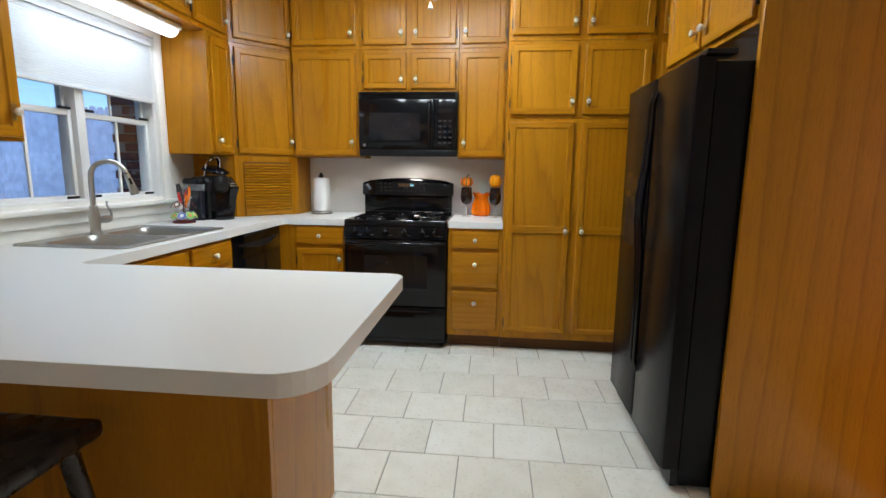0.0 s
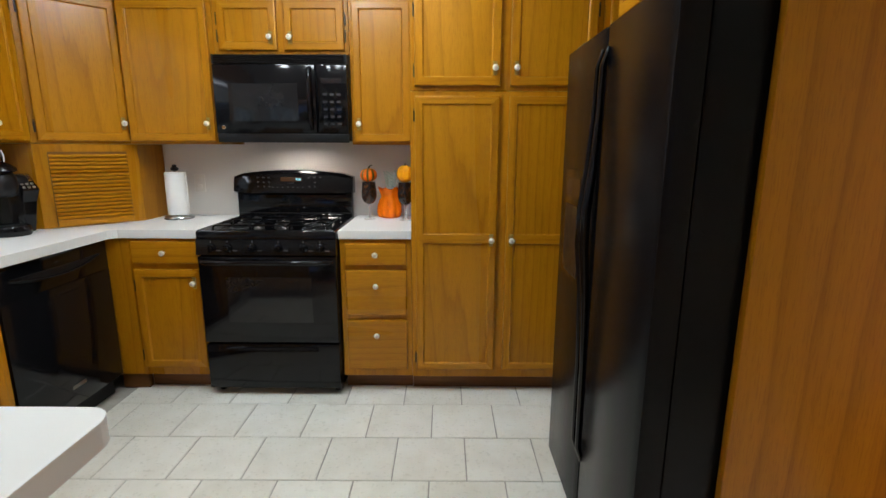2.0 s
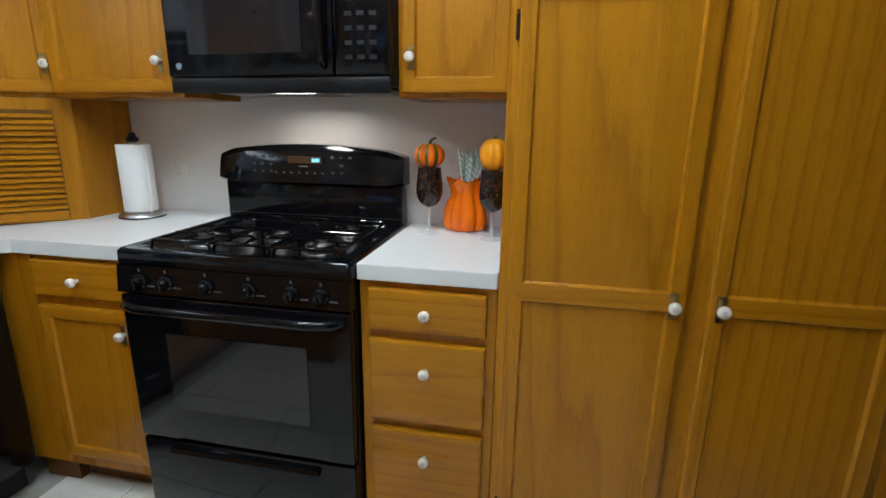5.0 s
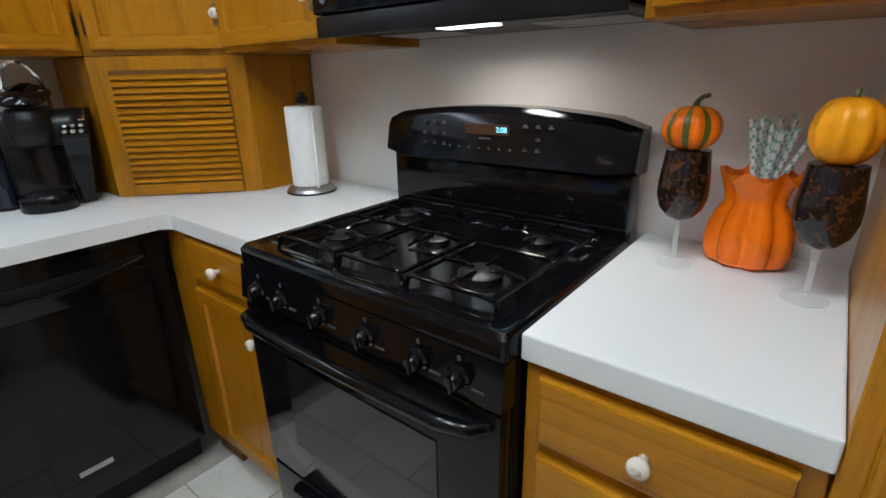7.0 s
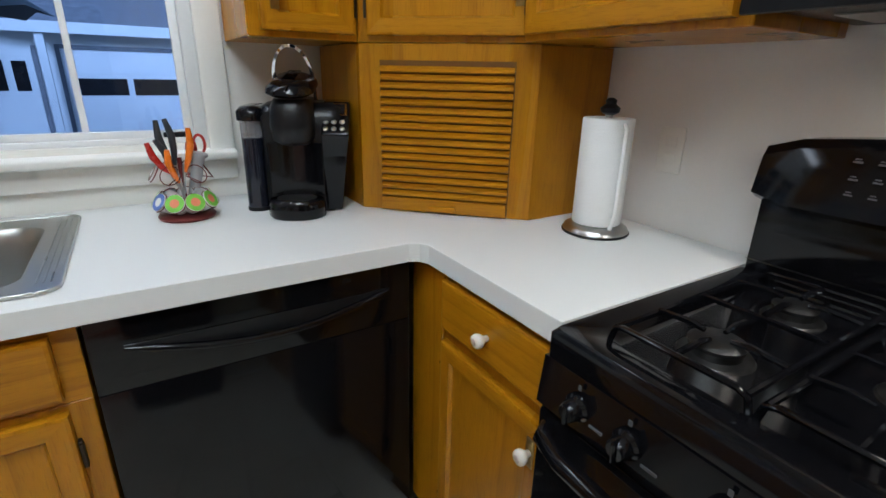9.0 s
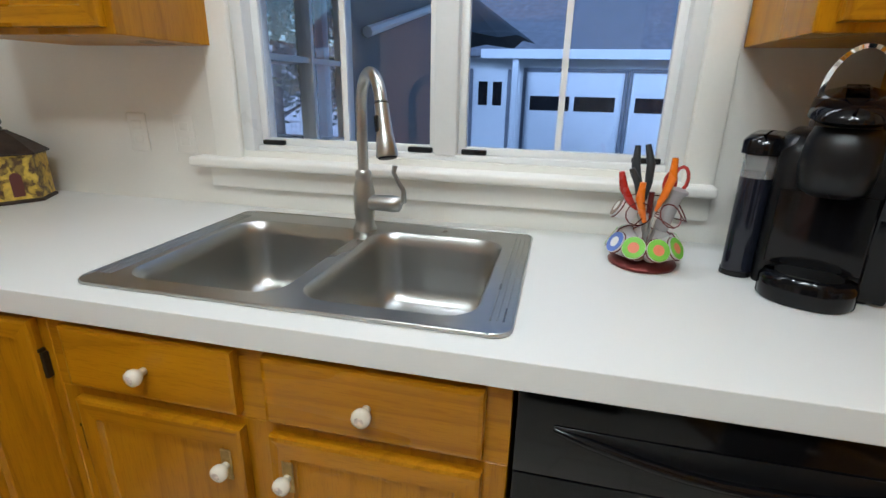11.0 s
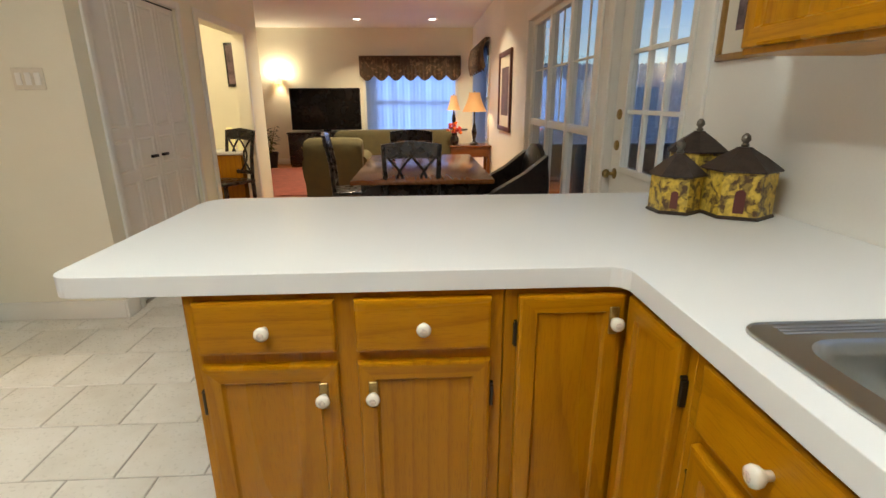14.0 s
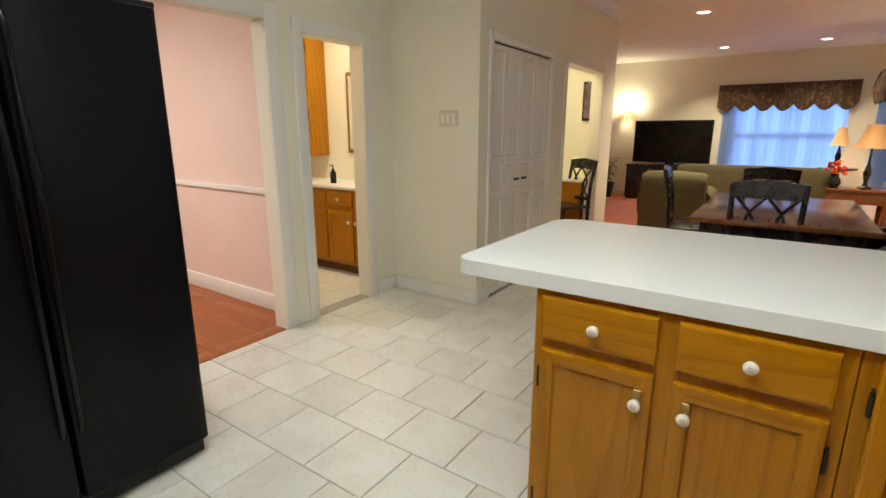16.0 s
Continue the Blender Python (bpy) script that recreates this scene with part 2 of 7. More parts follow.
def tube(bm, pts, radius, n=10, caps=True):
    """A tube along a line of points; radius may be one number or one for each point."""
    pts = [Vector(p) for p in pts]
    rad = radius if isinstance(radius, (list, tuple)) else [radius] * len(pts)
    loops, side = [], None
    for i, p in enumerate(pts):
        d = (pts[min(i + 1, len(pts) - 1)] - pts[max(i - 1, 0)]).normalized()
        if side is None:
            side = d.orthogonal().normalized()
        side = (side - d * side.dot(d)).normalized()
        up = d.cross(side)
        loops.append([p + rad[i] * (math.cos(2 * math.pi * k / n) * side + math.sin(2 * math.pi * k / n) * up) for k in range(n)])
    return loft(bm, loops, caps, caps)


def arc(c, r, a0, a1, n, plane="xz"):
    out = []
    for i in range(n + 1):
        a = radians(a0 + (a1 - a0) * i / n)
        u, v = r * math.cos(a), r * math.sin(a)
        out.append({"xz": (c[0] + u, c[1], c[2] + v), "yz": (c[0], c[1] + u, c[2] + v), "xy": (c[0] + u, c[1] + v, c[2])}[plane])
    return out


def rounded(x0, x1, y0, y1, r, z, n=5):
    out = []
    for cx, cy, a in ((x1 - r, y1 - r, 0), (x0 + r, y1 - r, 90), (x0 + r, y0 + r, 180), (x1 - r, y0 + r, 270)):
        out += [(cx + r * math.cos(radians(a + 90 * i / n)), cy + r * math.sin(radians(a + 90 * i / n)), z) for i in range(n + 1)]
    return out


def plate(loops, z0, z1):
    """A flat plate with an outline and holes, extruded from z0 to z1."""
    bm = bmesh.new()
    edges = []
    for lp in loops:
        vs = [bm.verts.new((p[0], p[1], z0)) for p in lp]
        edges += [bm.edges.new((vs[i], vs[(i + 1) % len(vs)])) for i in range(len(vs))]
    bmesh.ops.triangle_fill(bm, edges=edges, use_beauty=True)
    ext = bmesh.ops.extrude_face_region(bm, geom=list(bm.faces))
    bmesh.ops.translate(bm, vec=(0, 0, z1 - z0), verts=[v for v in ext["geom"] if isinstance(v, bmesh.types.BMVert)])
    return bm


def softened(ob, width, seg=2, angle=40):
    md = ob.modifiers.new("bevel", "BEVEL")
    md.width, md.segments, md.limit_method, md.angle_limit = width, seg, "ANGLE", radians(angle)
    return ob


def wall(name, axis, at, thick, a0, a1, z0, z1, holes, mat, label):
    """A wall along x or y from a0 to a1, from at to at + thick, with openings (a, b, z, z)."""
    bm = bmesh.new()

    def put(p, q, r, s):
        if q - p > 1e-4 and s - r > 1e-4:
            if axis == "y":
                box(bm, at, at + thick, p, q, r, s)
            else:
                box(bm, p, q, at, at + thick, r, s)

    cur = a0
    for p, q, r, s in sorted(holes):
        put(cur, p, z0, z1)
        put(p, q, z0, r)
        put(p, q, s, z1)
        cur = q
    put(cur, a1, z0, z1)
    bmesh.ops.remove_doubles(bm, verts=bm.verts, dist=1e-5)
    return tagged(part(name, bm, mat), label, "wall", kind="structure")


# ---- the large structure ----
wall("wall_west", "y", -0.95, 0.15, -4.8, 7.65, 0, CEIL, [(5.30, 6.52, 1.13, 2.16), (3.02, 3.98, 0, 2.06), (0.72, 2.74, 0.36, 2.08), (-4.2, -2.2, 0.6, 2.1)], OFF_WHITE, "cream painted wall with the windows and the glazed door")
wall("wall_north", "x", 7.5, 0.15, -0.8, 3.17, 0, CEIL, [], WHITE_WALL, "white laminate backsplash wall behind the cooking range")
wall("wall_east", "y", 3.05, 0.12, 2.98, 7.5, 0, CEIL, [(4.28, 5.33, 0, 2.0), (3.44, 3.99, 0, 1.97)], CREAM, "cream painted wall with two cased openings")
wall("wall_switch", "x", 2.98, 0.12, 2.225, 3.05, 0, CEIL, [], CREAM, "short cream wall with a light switch")
wall("wall_closet", "y", 2.225, 0.12, -0.22, 2.98, 0, CEIL, [(1.80, 2.92, 0, 2.0), (0.30, 1.42, 0, 2.0)], CREAM, "cream wall with closet doors and a desk nook")
wall("wall_south", "x", -4.95, 0.15, -0.95, 5.0, 0, CEIL, [(-0.42, 1.42, 0.62, 2.05)], CREAM, "cream living room end wall with a window")
wall("wall_living_east", "y", 5.0, 0.12, -4.95, 0.1, 0, CEIL, [], CREAM, "cream living room side wall")
wall("wall_nook_back", "y", 3.05, 0.12, -0.1, 2.98, 0, CEIL, [], CREAM, "cream back wall of the desk nook")
wall("wall_nook_south", "x", -0.22, 0.12, 2.345, 5.0, 0, CEIL, [], CREAM, "cream side wall of the desk nook")
wall("wall_nook_north", "x", 1.55, 0.12, 2.345, 3.05, 0, CEIL, [], CREAM, "cream side wall of the desk nook")
wall("wall_pink_south", "x", 3.99, 0.10, 3.17, 6.2, 0, CEIL, [], PINK, "pink painted dining room wall")
wall("wall_pink_east", "y", 6.2, 0.12, 3.99, 7.65, 0, CEIL, [], PINK, "pink painted dining room end wall")
wall("wall_pink_north", "x", 7.5, 0.15, 3.17, 6.2, 0, CEIL, [], PINK, "pink painted dining room wall")
wall("wall_bath_south", "x", 2.40, 0.12, 3.17, 5.0, 0, CEIL, [], CREAM, "cream washroom wall")
wall("wall_bath_east", "y", 5.0, 0.12, 2.40, 3.99, 0, CEIL, [], CREAM, "cream washroom end wall")
tagged(boxpart("ceiling", (-0.95, 6.32, -4.95, 7.65, CEIL, CEIL + 0.12), CEILING), "white painted ceiling with recessed lights", "ceiling", kind="structure")
SUBFLOOR = tagged(boxpart("floor", (-0.95, 6.32, -4.95, 7.65, -0.15, -0.005), GROUT), "off-white ceramic tile floor with grey grout joints", "floor", kind="structure")


# ---- cabinets ----
def knob_mesh():
    bm = bmesh.new()
    turned(bm, [(0.0075, 0.0), (0.0075, 0.008), (0.010, 0.012), (0.0150, 0.018), (0.0168, 0.025), (0.0150, 0.031), (0.008, 0.0345), (0.0, 0.0348)], pose(0, 0, 0, 90), 14, True, False)
    for f in bm.faces:
        c = f.calc_center_median()
        if c.y < -0.0346:
            f.material_index = 1
    bmesh.ops.remove_doubles(bm, verts=bm.verts, dist=1e-5)
    me = bpy.data.meshes.new("knob")
    bmesh.ops.recalc_face_normals(bm, faces=bm.faces)
    bm.to_mesh(me)
    bm.free()
    me.materials.append(CERAMIC)
    me.materials.append(MOTIF)
    me.polygons.foreach_set("use_smooth", [True] * len(me.polygons))
    return me


def plain_mesh(name, bm, mat):
    me = bpy.data.meshes.new(name)
    bmesh.ops.recalc_face_normals(bm, faces=bm.faces)
    bm.to_mesh(me)
    bm.free()
    me.materials.append(mat)
    return me


KNOB = knob_mesh()
BACKPLATE = plain_mesh("backplate", box(bmesh.new(), -0.011, 0.011, -0.003, 0, -0.034, 0.034, 0.002, 1), BRASS)
HINGE_ME = plain_mesh("hinge", box(box(bmesh.new(), -0.004, 0.004, -0.010, 0.004, -0.028, 0.028, 0.0015, 1), -0.003, 0.003, -0.012, 0.0, 0.031, 0.037), HINGE)


def shared(name, me, parent, x, y, z):
    ob = new(name, me)
    ob.parent = parent
    ob.location = (x, y, z)
    return ob


def door_mesh(x0, x1, z0, z1, rail=0.055, mid=None, slab=False):
    bm = bmesh.new()
    box(bm, x0, x1, -0.021, -0.001, z0, z1)
    front = [e for e in bm.edges if all(v.co.y < -0.02 for v in e.verts)]
    bmesh.ops.bevel(bm, geom=front, offset=0.008, segments=2, affect="EDGES", profile=0.6)
    faces = [f for f in bm.faces if f.normal.y < -0.99 and f.calc_area() > 0.25 * (x1 - x0) * (z1 - z0)]
    if slab:
        return bm
    if mid:
        bmesh.ops.bisect_plane(bm, geom=faces + list({e for f in faces for e in f.edges}) + list({v for f in faces for v in f.verts}), plane_co=(0, 0, mid), plane_no=(0, 0, 1))
        faces = [f for f in bm.faces if f.normal.y < -0.99 and f.calc_area() > 0.1 * (x1 - x0) * (z1 - z0)]
    r = bmesh.ops.inset_individual(bm, faces=faces, thickness=rail - 0.008 if not mid else rail - 0.012, depth=0)
    for f in r["faces"]:
        c = f.calc_center_median()
        zs = [v.co.z for v in f.verts]
        xs = [v.co.x for v in f.verts]
        if max(xs) - min(xs) > max(zs) - min(zs) and max(zs) - min(zs) < rail + 0.01:
            f.material_index = 1
    if mid:
        for v in {v for f in faces for v in f.verts}:
            if abs(v.co.z - mid) < 0.07:
                v.co.z = mid + (0.023 if v.co.z > mid else -0.023)
    bmesh.ops.inset_individual(bm, faces=faces, thickness=0.006, depth=-0.007)
    bmesh.ops.inset_individual(bm, faces=faces, thickness=0.004, depth=-0.002)
    return bm


def cabinet(name, label, x, y, rz, width, depth, z0, z1, doors=(), drawers=(), toe=0.0, category="cabinet", group=""):
    """A cabinet whose front runs from (x, y) to its viewer's right. Doors: x0, x1, z0, z1, knob (x, z) or None, hinge side, rail between panels."""
    c = thing(name, pose(x, y, 0, 0, 0, rz), label, category, group)
    bm = bmesh.new()
    box(bm, 0, width, 0, depth, z0 + toe, z1, 0.002, 1)
    part("body", bm, OAK_V, c)
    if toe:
        boxpart("toe_kick", (0.001, width - 0.001, 0.07, depth - 0.02, z0, z0 + toe - 0.001), RECESS_OAK, c, "dark recessed toe kick")
    for x0, x1, d0, d1, knob, hinge, mid in doors:
        d = part("door", door_mesh(x0, x1, d0, d1, mid=mid), [OAK_V, OAK_H], c)
        if knob:
            shared("backplate", BACKPLATE, d, knob[0], -0.021, knob[1])
            shared("knob", KNOB, d, knob[0], -0.021, knob[1])
        if hinge:
            hx = x0 - 0.005 if hinge == "l" else x1 + 0.005
            for hz in (d0 + 0.07, d1 - 0.10):
                shared("hinge", HINGE_ME, d, hx, -0.004, hz)
    for x0, x1, d0, d1 in drawers:
        d = part("drawer", door_mesh(x0, x1, d0, d1, slab=True), OAK_H, c)
        shared("knob", KNOB, d, (x0 + x1) / 2, -0.021, (d0 + d1) / 2 if d1 - d0 < 0.2 else d1 - 0.085)
    return c


CT = 0.96            # counter top
CB = 0.912           # under the counter
UB, UT = 1.42, 2.225  # upper cabinets, bottom and top
TOP = CEIL - 0.002
FN = 6.90            # base cabinet front, north run
FW = -0.135          # base cabinet front, west run
FP = 5.02            # base cabinet front, peninsula
UN = 7.17            # upper cabinet front, north run
UW = -0.47           # upper cabinet front, west run

BASE = "golden oak base cabinet under the white counter"
UPPER = "golden oak wall cabinet with white ceramic knobs"
# north run, base
cabinet("base_cabinet", "golden oak base cabinet with one drawer beside the range", -0.03, FN, 0, 0.398, 0.58, 0, CB, [(0.02, 0.385, 0.15, 0.735, (0.355, 0.66), "l", None)], [(0.02, 0.385, 0.77, 0.895)], 0.10)
cabinet("drawer_cabinet", "golden oak three-drawer cabinet beside the range", 1.138, FN, 0, 0.397, 0.58, 0, CB, [], [(0.03, 0.37, 0.765, 0.89), (0.03, 0.37, 0.475, 0.735), (0.03, 0.37, 0.145, 0.445)], 0.10)
cabinet("corner_filler", "golden oak filler panel in the inner counter corner", -0.185, FN, 0, 0.154, 0.05, 0, CB, toe=0.10, category="cabinet")
# pantry
cabinet("pantry_cabinet", "tall golden oak pantry with two long two-panel doors", 1.537, 6.89, 0, 0.975, 0.605, 0, 1.69,
        [(0.025, 0.465, 0.15, 1.665, (0.435, 0.912), "l", 0.917), (0.515, 0.945, 0.15, 1.665, (0.545, 0.912), "r", 0.917)], [], 0.10)
cabinet("pantry_wall_cabinet", "golden oak two-door cabinet over the pantry", 1.537, 6.89, 0, 0.975, 0.605, 1.692, 2.20,
        [(0.025, 0.465, 1.715, 2.175, (0.435, 1.80), "l", None), (0.515, 0.945, 1.715, 2.175, (0.545, 1.80), "r", None)])
cabinet("pantry_top_cabinet", "golden oak two-door cabinet under the ceiling", 1.537, 6.89, 0, 0.975, 0.605, 2.202, TOP,
        [(0.025, 0.465, 2.235, 2.70, (0.435, 2.315), "l", None), (0.515, 0.945, 2.235, 2.70, (0.545, 2.315), "r", None)])
cabinet("side_pantry_cabinet", "narrow tall golden oak cabinet in the fridge corner", 2.514, 6.89, 0, 0.534, 0.605, 0, 1.69, [(0.03, 0.42, 0.15, 1.665, (0.06, 0.912), "r", 0.917)], [], 0.10)
cabinet("side_wall_cabinet", "narrow golden oak cabinet beside the pantry", 2.514, 6.89, 0, 0.534, 0.605, 1.692, TOP,
        [(0.03, 0.42, 1.715, 2.175, (0.06, 1.80), "r", None), (0.03, 0.42, 2.235, 2.70, (0.06, 2.315), "r", None)])
# north run, uppers
for z0, z1, dz0, dz1, kz, nm in ((UB, UT - 0.001, 1.435, 2.195, 1.535, "wall_cabinet"), (UT + 0.001, TOP, 2.255, 2.70, 2.335, "top_cabinet")):
    cabinet(nm, UPPER, -0.118, UN, 0, 0.536, 0.325, z0, z1, [(0.015, 0.51, dz0, dz1, (0.475, kz), "l", None)])
    cabinet(nm, UPPER, 1.180, UN, 0, 0.355, 0.325, z0, z1, [(0.015, 0.34, dz0, dz1, (0.045, kz), "r", None)])
for z0, z1, dz0, dz1, kz, nm in ((1.912, UT - 0.001, 1.935, 2.195, 2.00, "short_wall_cabinet"), (UT + 0.001, TOP, 2.255, 2.70, 2.335, "top_cabinet")):
    cabinet(nm, "golden oak two-door cabinet over the microwave", 0.420, UN, 0, 0.758, 0.325, z0, z1,
            [(0.03, 0.36, dz0, dz1, (0.325, kz), "l", None), (0.40, 0.735, dz0, dz1, (0.435, kz), "r", None)])
# corner, standing slantwise
DX, DY = -0.468, 6.885
DL = 0.49


def slant_cabinet(name, label, z0, z1, doors):
    c = thing(name, pose(DX, DY, 0, 0, 0, 45), label, "cabinet")
    bm = bmesh.new()
    s = DL / math.sqrt(2)
    pts = [(DX, DY), (DX + s, DY + s), (DX + s, 7.495), (-0.796, 7.495), (-0.796, DY)]
    inv = pose(DX, DY, 0, 0, 0, 45).inverted()
    lo = [inv @ Vector((p[0], p[1], z0)) for p in pts]
    hi = [inv @ Vector((p[0], p[1], z1)) for p in pts]
    loft(bm, [lo, hi])
    part("body", bm, OAK_V, c)
    for x0, x1, d0, d1, knob, hinge, mid in doors:
        d = part("door", door_mesh(x0, x1, d0, d1), [OAK_V, OAK_H], c)
        shared("backplate", BACKPLATE, d, knob[0], -0.021, knob[1])
        shared("knob", KNOB, d, knob[0], -0.021, knob[1])
        for hz in (d0 + 0.07, d1 - 0.10):
            shared("hinge", HINGE_ME, d, x0 - 0.005, -0.004, hz)
    return c


slant_cabinet("corner_wall_cabinet", "golden oak corner cabinet set slantwise", UB, UT - 0.001, [(0.03, 0.46, 1.435, 2.195, (0.43, 1.535), "l", None)])
slant_cabinet("corner_top_cabinet", "golden oak corner cabinet under the ceiling", UT + 0.001, TOP, [(0.03, 0.46, 2.255, 2.70, (0.43, 2.335), "l", None)])
garage = slant_cabinet("appliance_garage", "golden oak corner appliance garage with a louvred roll door", CT + 0.001, UB - 0.002, [])
# dark sheet: the shade in the gaps between slats, put in as colour
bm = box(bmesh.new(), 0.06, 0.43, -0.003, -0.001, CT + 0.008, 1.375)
part("louvre_backing", bm, RECESS_OAK, garage, "dark sheet standing in for the shade between the slats")
n = 17
for i in range(n):
    z = CT + 0.045 + i * (1.365 - CT - 0.045) / n
    bm = bmesh.new()
    loft(bm, [[(x, -0.004, z), (x, -0.014, z + 0.003), (x, -0.014, z + 0.010), (x, -0.004, z + 0.0175)] for x in (0.063, 0.427)])
    part("slat", bm, OAK_H, garage)
boxpart("bottom_rail", (0.063, 0.427, -0.016, -0.004, CT + 0.004, CT + 0.042), OAK_H, garage, bevel=0.003)
boxpart("pull", (0.205, 0.285, -0.026, -0.016, CT + 0.010, CT + 0.026), OAK_H, garage, bevel=0.003)
# west run, uppers
cabinet("wall_cabinet", "narrow golden oak wall cabinet beside the window", UW, 6.60, 90, 0.283, 0.325, UB, UT - 0.001, [(0.03, 0.27, 1.435, 2.195, (0.065, 1.515), "r", None)])
cabinet("wall_cabinet", "golden oak wall cabinet between window and glazed door", UW, 4.757, 90, 0.483, 0.325, UB, UT - 0.001, [(0.02, 0.463, 1.435, 2.195, (0.43, 1.535), "l", None)])
cabinet("top_cabinet", "long golden oak top cabinet over the window", UW, 4.757, 90, 2.126, 0.325, UT + 0.001, TOP,
        [(0.02 + 0.42 * i, 0.40 + 0.42 * i, 2.255, 2.70, (0.365 + 0.42 * i, 2.335), "l", None) for i in range(5)])
# west run, base
cabinet("sink_base_cabinet", "golden oak sink cabinet with two false drawers", FW, 5.30, 90, 0.885, 0.64, 0, 0.75,
        [(0.045, 0.41, 0.15, 0.735, (0.375, 0.655), "l", None), (0.465, 0.845, 0.15, 0.735, (0.50, 0.655), "r", None)], [(0.045, 0.41, 0.765, 0.893), (0.465, 0.845, 0.765, 0.893)], 0.10)
boxpart("front_rail", (0, 0.885, 0.0, 0.018, 0.751, CB), OAK_H, bpy.data.objects["sink_base_cabinet"])
cabinet("corner_base_cabinet", "golden oak corner cabinet with an angled folding door", FW, FP + 0.001, 90, 0.278, 0.64, 0, CB, [(0.025, 0.255, 0.15, 0.893, None, "r", None)], [], 0.10)
# peninsula
PX = 0.885
cabinet("peninsula_cabinet", "golden oak peninsula cabinet with two drawers and two doors", PX, FP, 180, 0.72, 0.48, 0, CB,
        [(0.025, 0.335, 0.15, 0.735, (0.30, 0.655), "l", None), (0.38, 0.69, 0.15, 0.735, (0.415, 0.655), "r", None)], [(0.025, 0.335, 0.765, 0.893), (0.38, 0.69, 0.765, 0.893)], 0.10)
cabinet("corner_base_cabinet", "golden oak corner cabinet with an angled folding door", PX - 0.722, FP, 180, 0.296, 0.48, 0, CB, [(0.03, 0.275, 0.15, 0.893, (0.25, 0.83), "l", None)], [], 0.10)
tagged(boxpart("peninsula_back_panel", (-0.796, PX, FP - 0.502, FP - 0.482, 0, CB), OAK_V), "oak back panel of the peninsula under the overhang", "panel")
# over the fridge
cabinet("fridge_top_cabinet", "light oak two-door cabinet over the fridge", 2.39, 6.265, -90, 0.935, 0.655, 1.86, TOP,
        [(0.02, 0.455, 1.885, 2.32, (0.42, 1.96), "l", None), (0.48, 0.915, 1.885, 2.32, (0.515, 1.96), "r", None), (0.02, 0.455, 2.36, 2.70, (0.42, 2.44), "l", None), (0.48, 0.915, 2.36, 2.70, (0.515, 2.44), "r", None)])
tagged(boxpart("fridge_side_panel", (2.39, 3.047, 5.300, 5.325, 0, TOP), OAK_V, bevel=0.002), "tall oak side panel beside the fridge", "panel")

# ---- counters ----
CX, PE, PS, PN = FW + 0.030, 1.155, 4.16, 5.04
SINK = (-0.725, -0.158, 5.345, 6.175)
outline = [(0.366, 7.496), (-0.797, 7.496), (-0.797, PS)]
outline += [(PE - 0.10 + 0.10 * math.cos(radians(a)), PS + 0.10 + 0.10 * math.sin(radians(a))) for a in range(-90, 1, 15)]
outline += [(PE - 0.05 + 0.05 * math.cos(radians(a)), PN - 0.05 + 0.05 * math.sin(radians(a))) for a in range(0, 91, 15)]
outline += [(CX + 0.035, PN), (CX + 0.012, PN + 0.008), (CX, PN + 0.03), (CX, 6.845), (CX + 0.012, 6.868), (CX + 0.035, 6.88), (0.366, 6.88)]
hole = rounded(SINK[0] + 0.02, SINK[1] - 0.02, SINK[2] + 0.02, SINK[3] - 0.02, 0.03, 0)
tagged(softened(part("countertop", plate([outline, hole], CB, CT), LAMINATE), 0.004), "white laminate counter with sink cutout and peninsula", "counter")
tagged(softened(boxpart("countertop", (1.136, 1.536, 6.88, 7.497, CB, CT), LAMINATE), 0.004), "short white laminate counter beside the range", "counter")


# ---- appliances ----
def words(name, text, size, m, mat, parent, depth=0.0006):
    cu = bpy.data.curves.new(name, "FONT")
    cu.body, cu.size, cu.extrude, cu.align_x, cu.align_y = text, size, depth, "CENTER", "CENTER"
    tmp = bpy.data.objects.new(name, cu)
    scene.collection.objects.link(tmp)
    me = bpy.data.meshes.new_from_object(tmp.evaluated_get(bpy.context.evaluated_depsgraph_get()))
    bpy.data.objects.remove(tmp)
    me.materials.clear()
    me.materials.append(mat)
    ob = new(name, me)
    ob.parent = parent
    ob.matrix_local = m
    return ob


PRINT = material("grey_print", (0.075, 0.075, 0.08), 0.5)
AMBER = glowing("amber_display", (0.028, 0.011, 0.001), 0.35)
CLOCK = glowing("cyan_digits", (0.25, 0.75, 1.0), 1.6)
UNDERLIGHT = glowing("cooktop_light_lens", (1.0, 0.93, 0.85), 6.0)


DULL = mottled("dull_burner_metal", (0.10, 0.098, 0.095), 0.4, 1.0, amount=0.3, scale=40, bump=0.1)


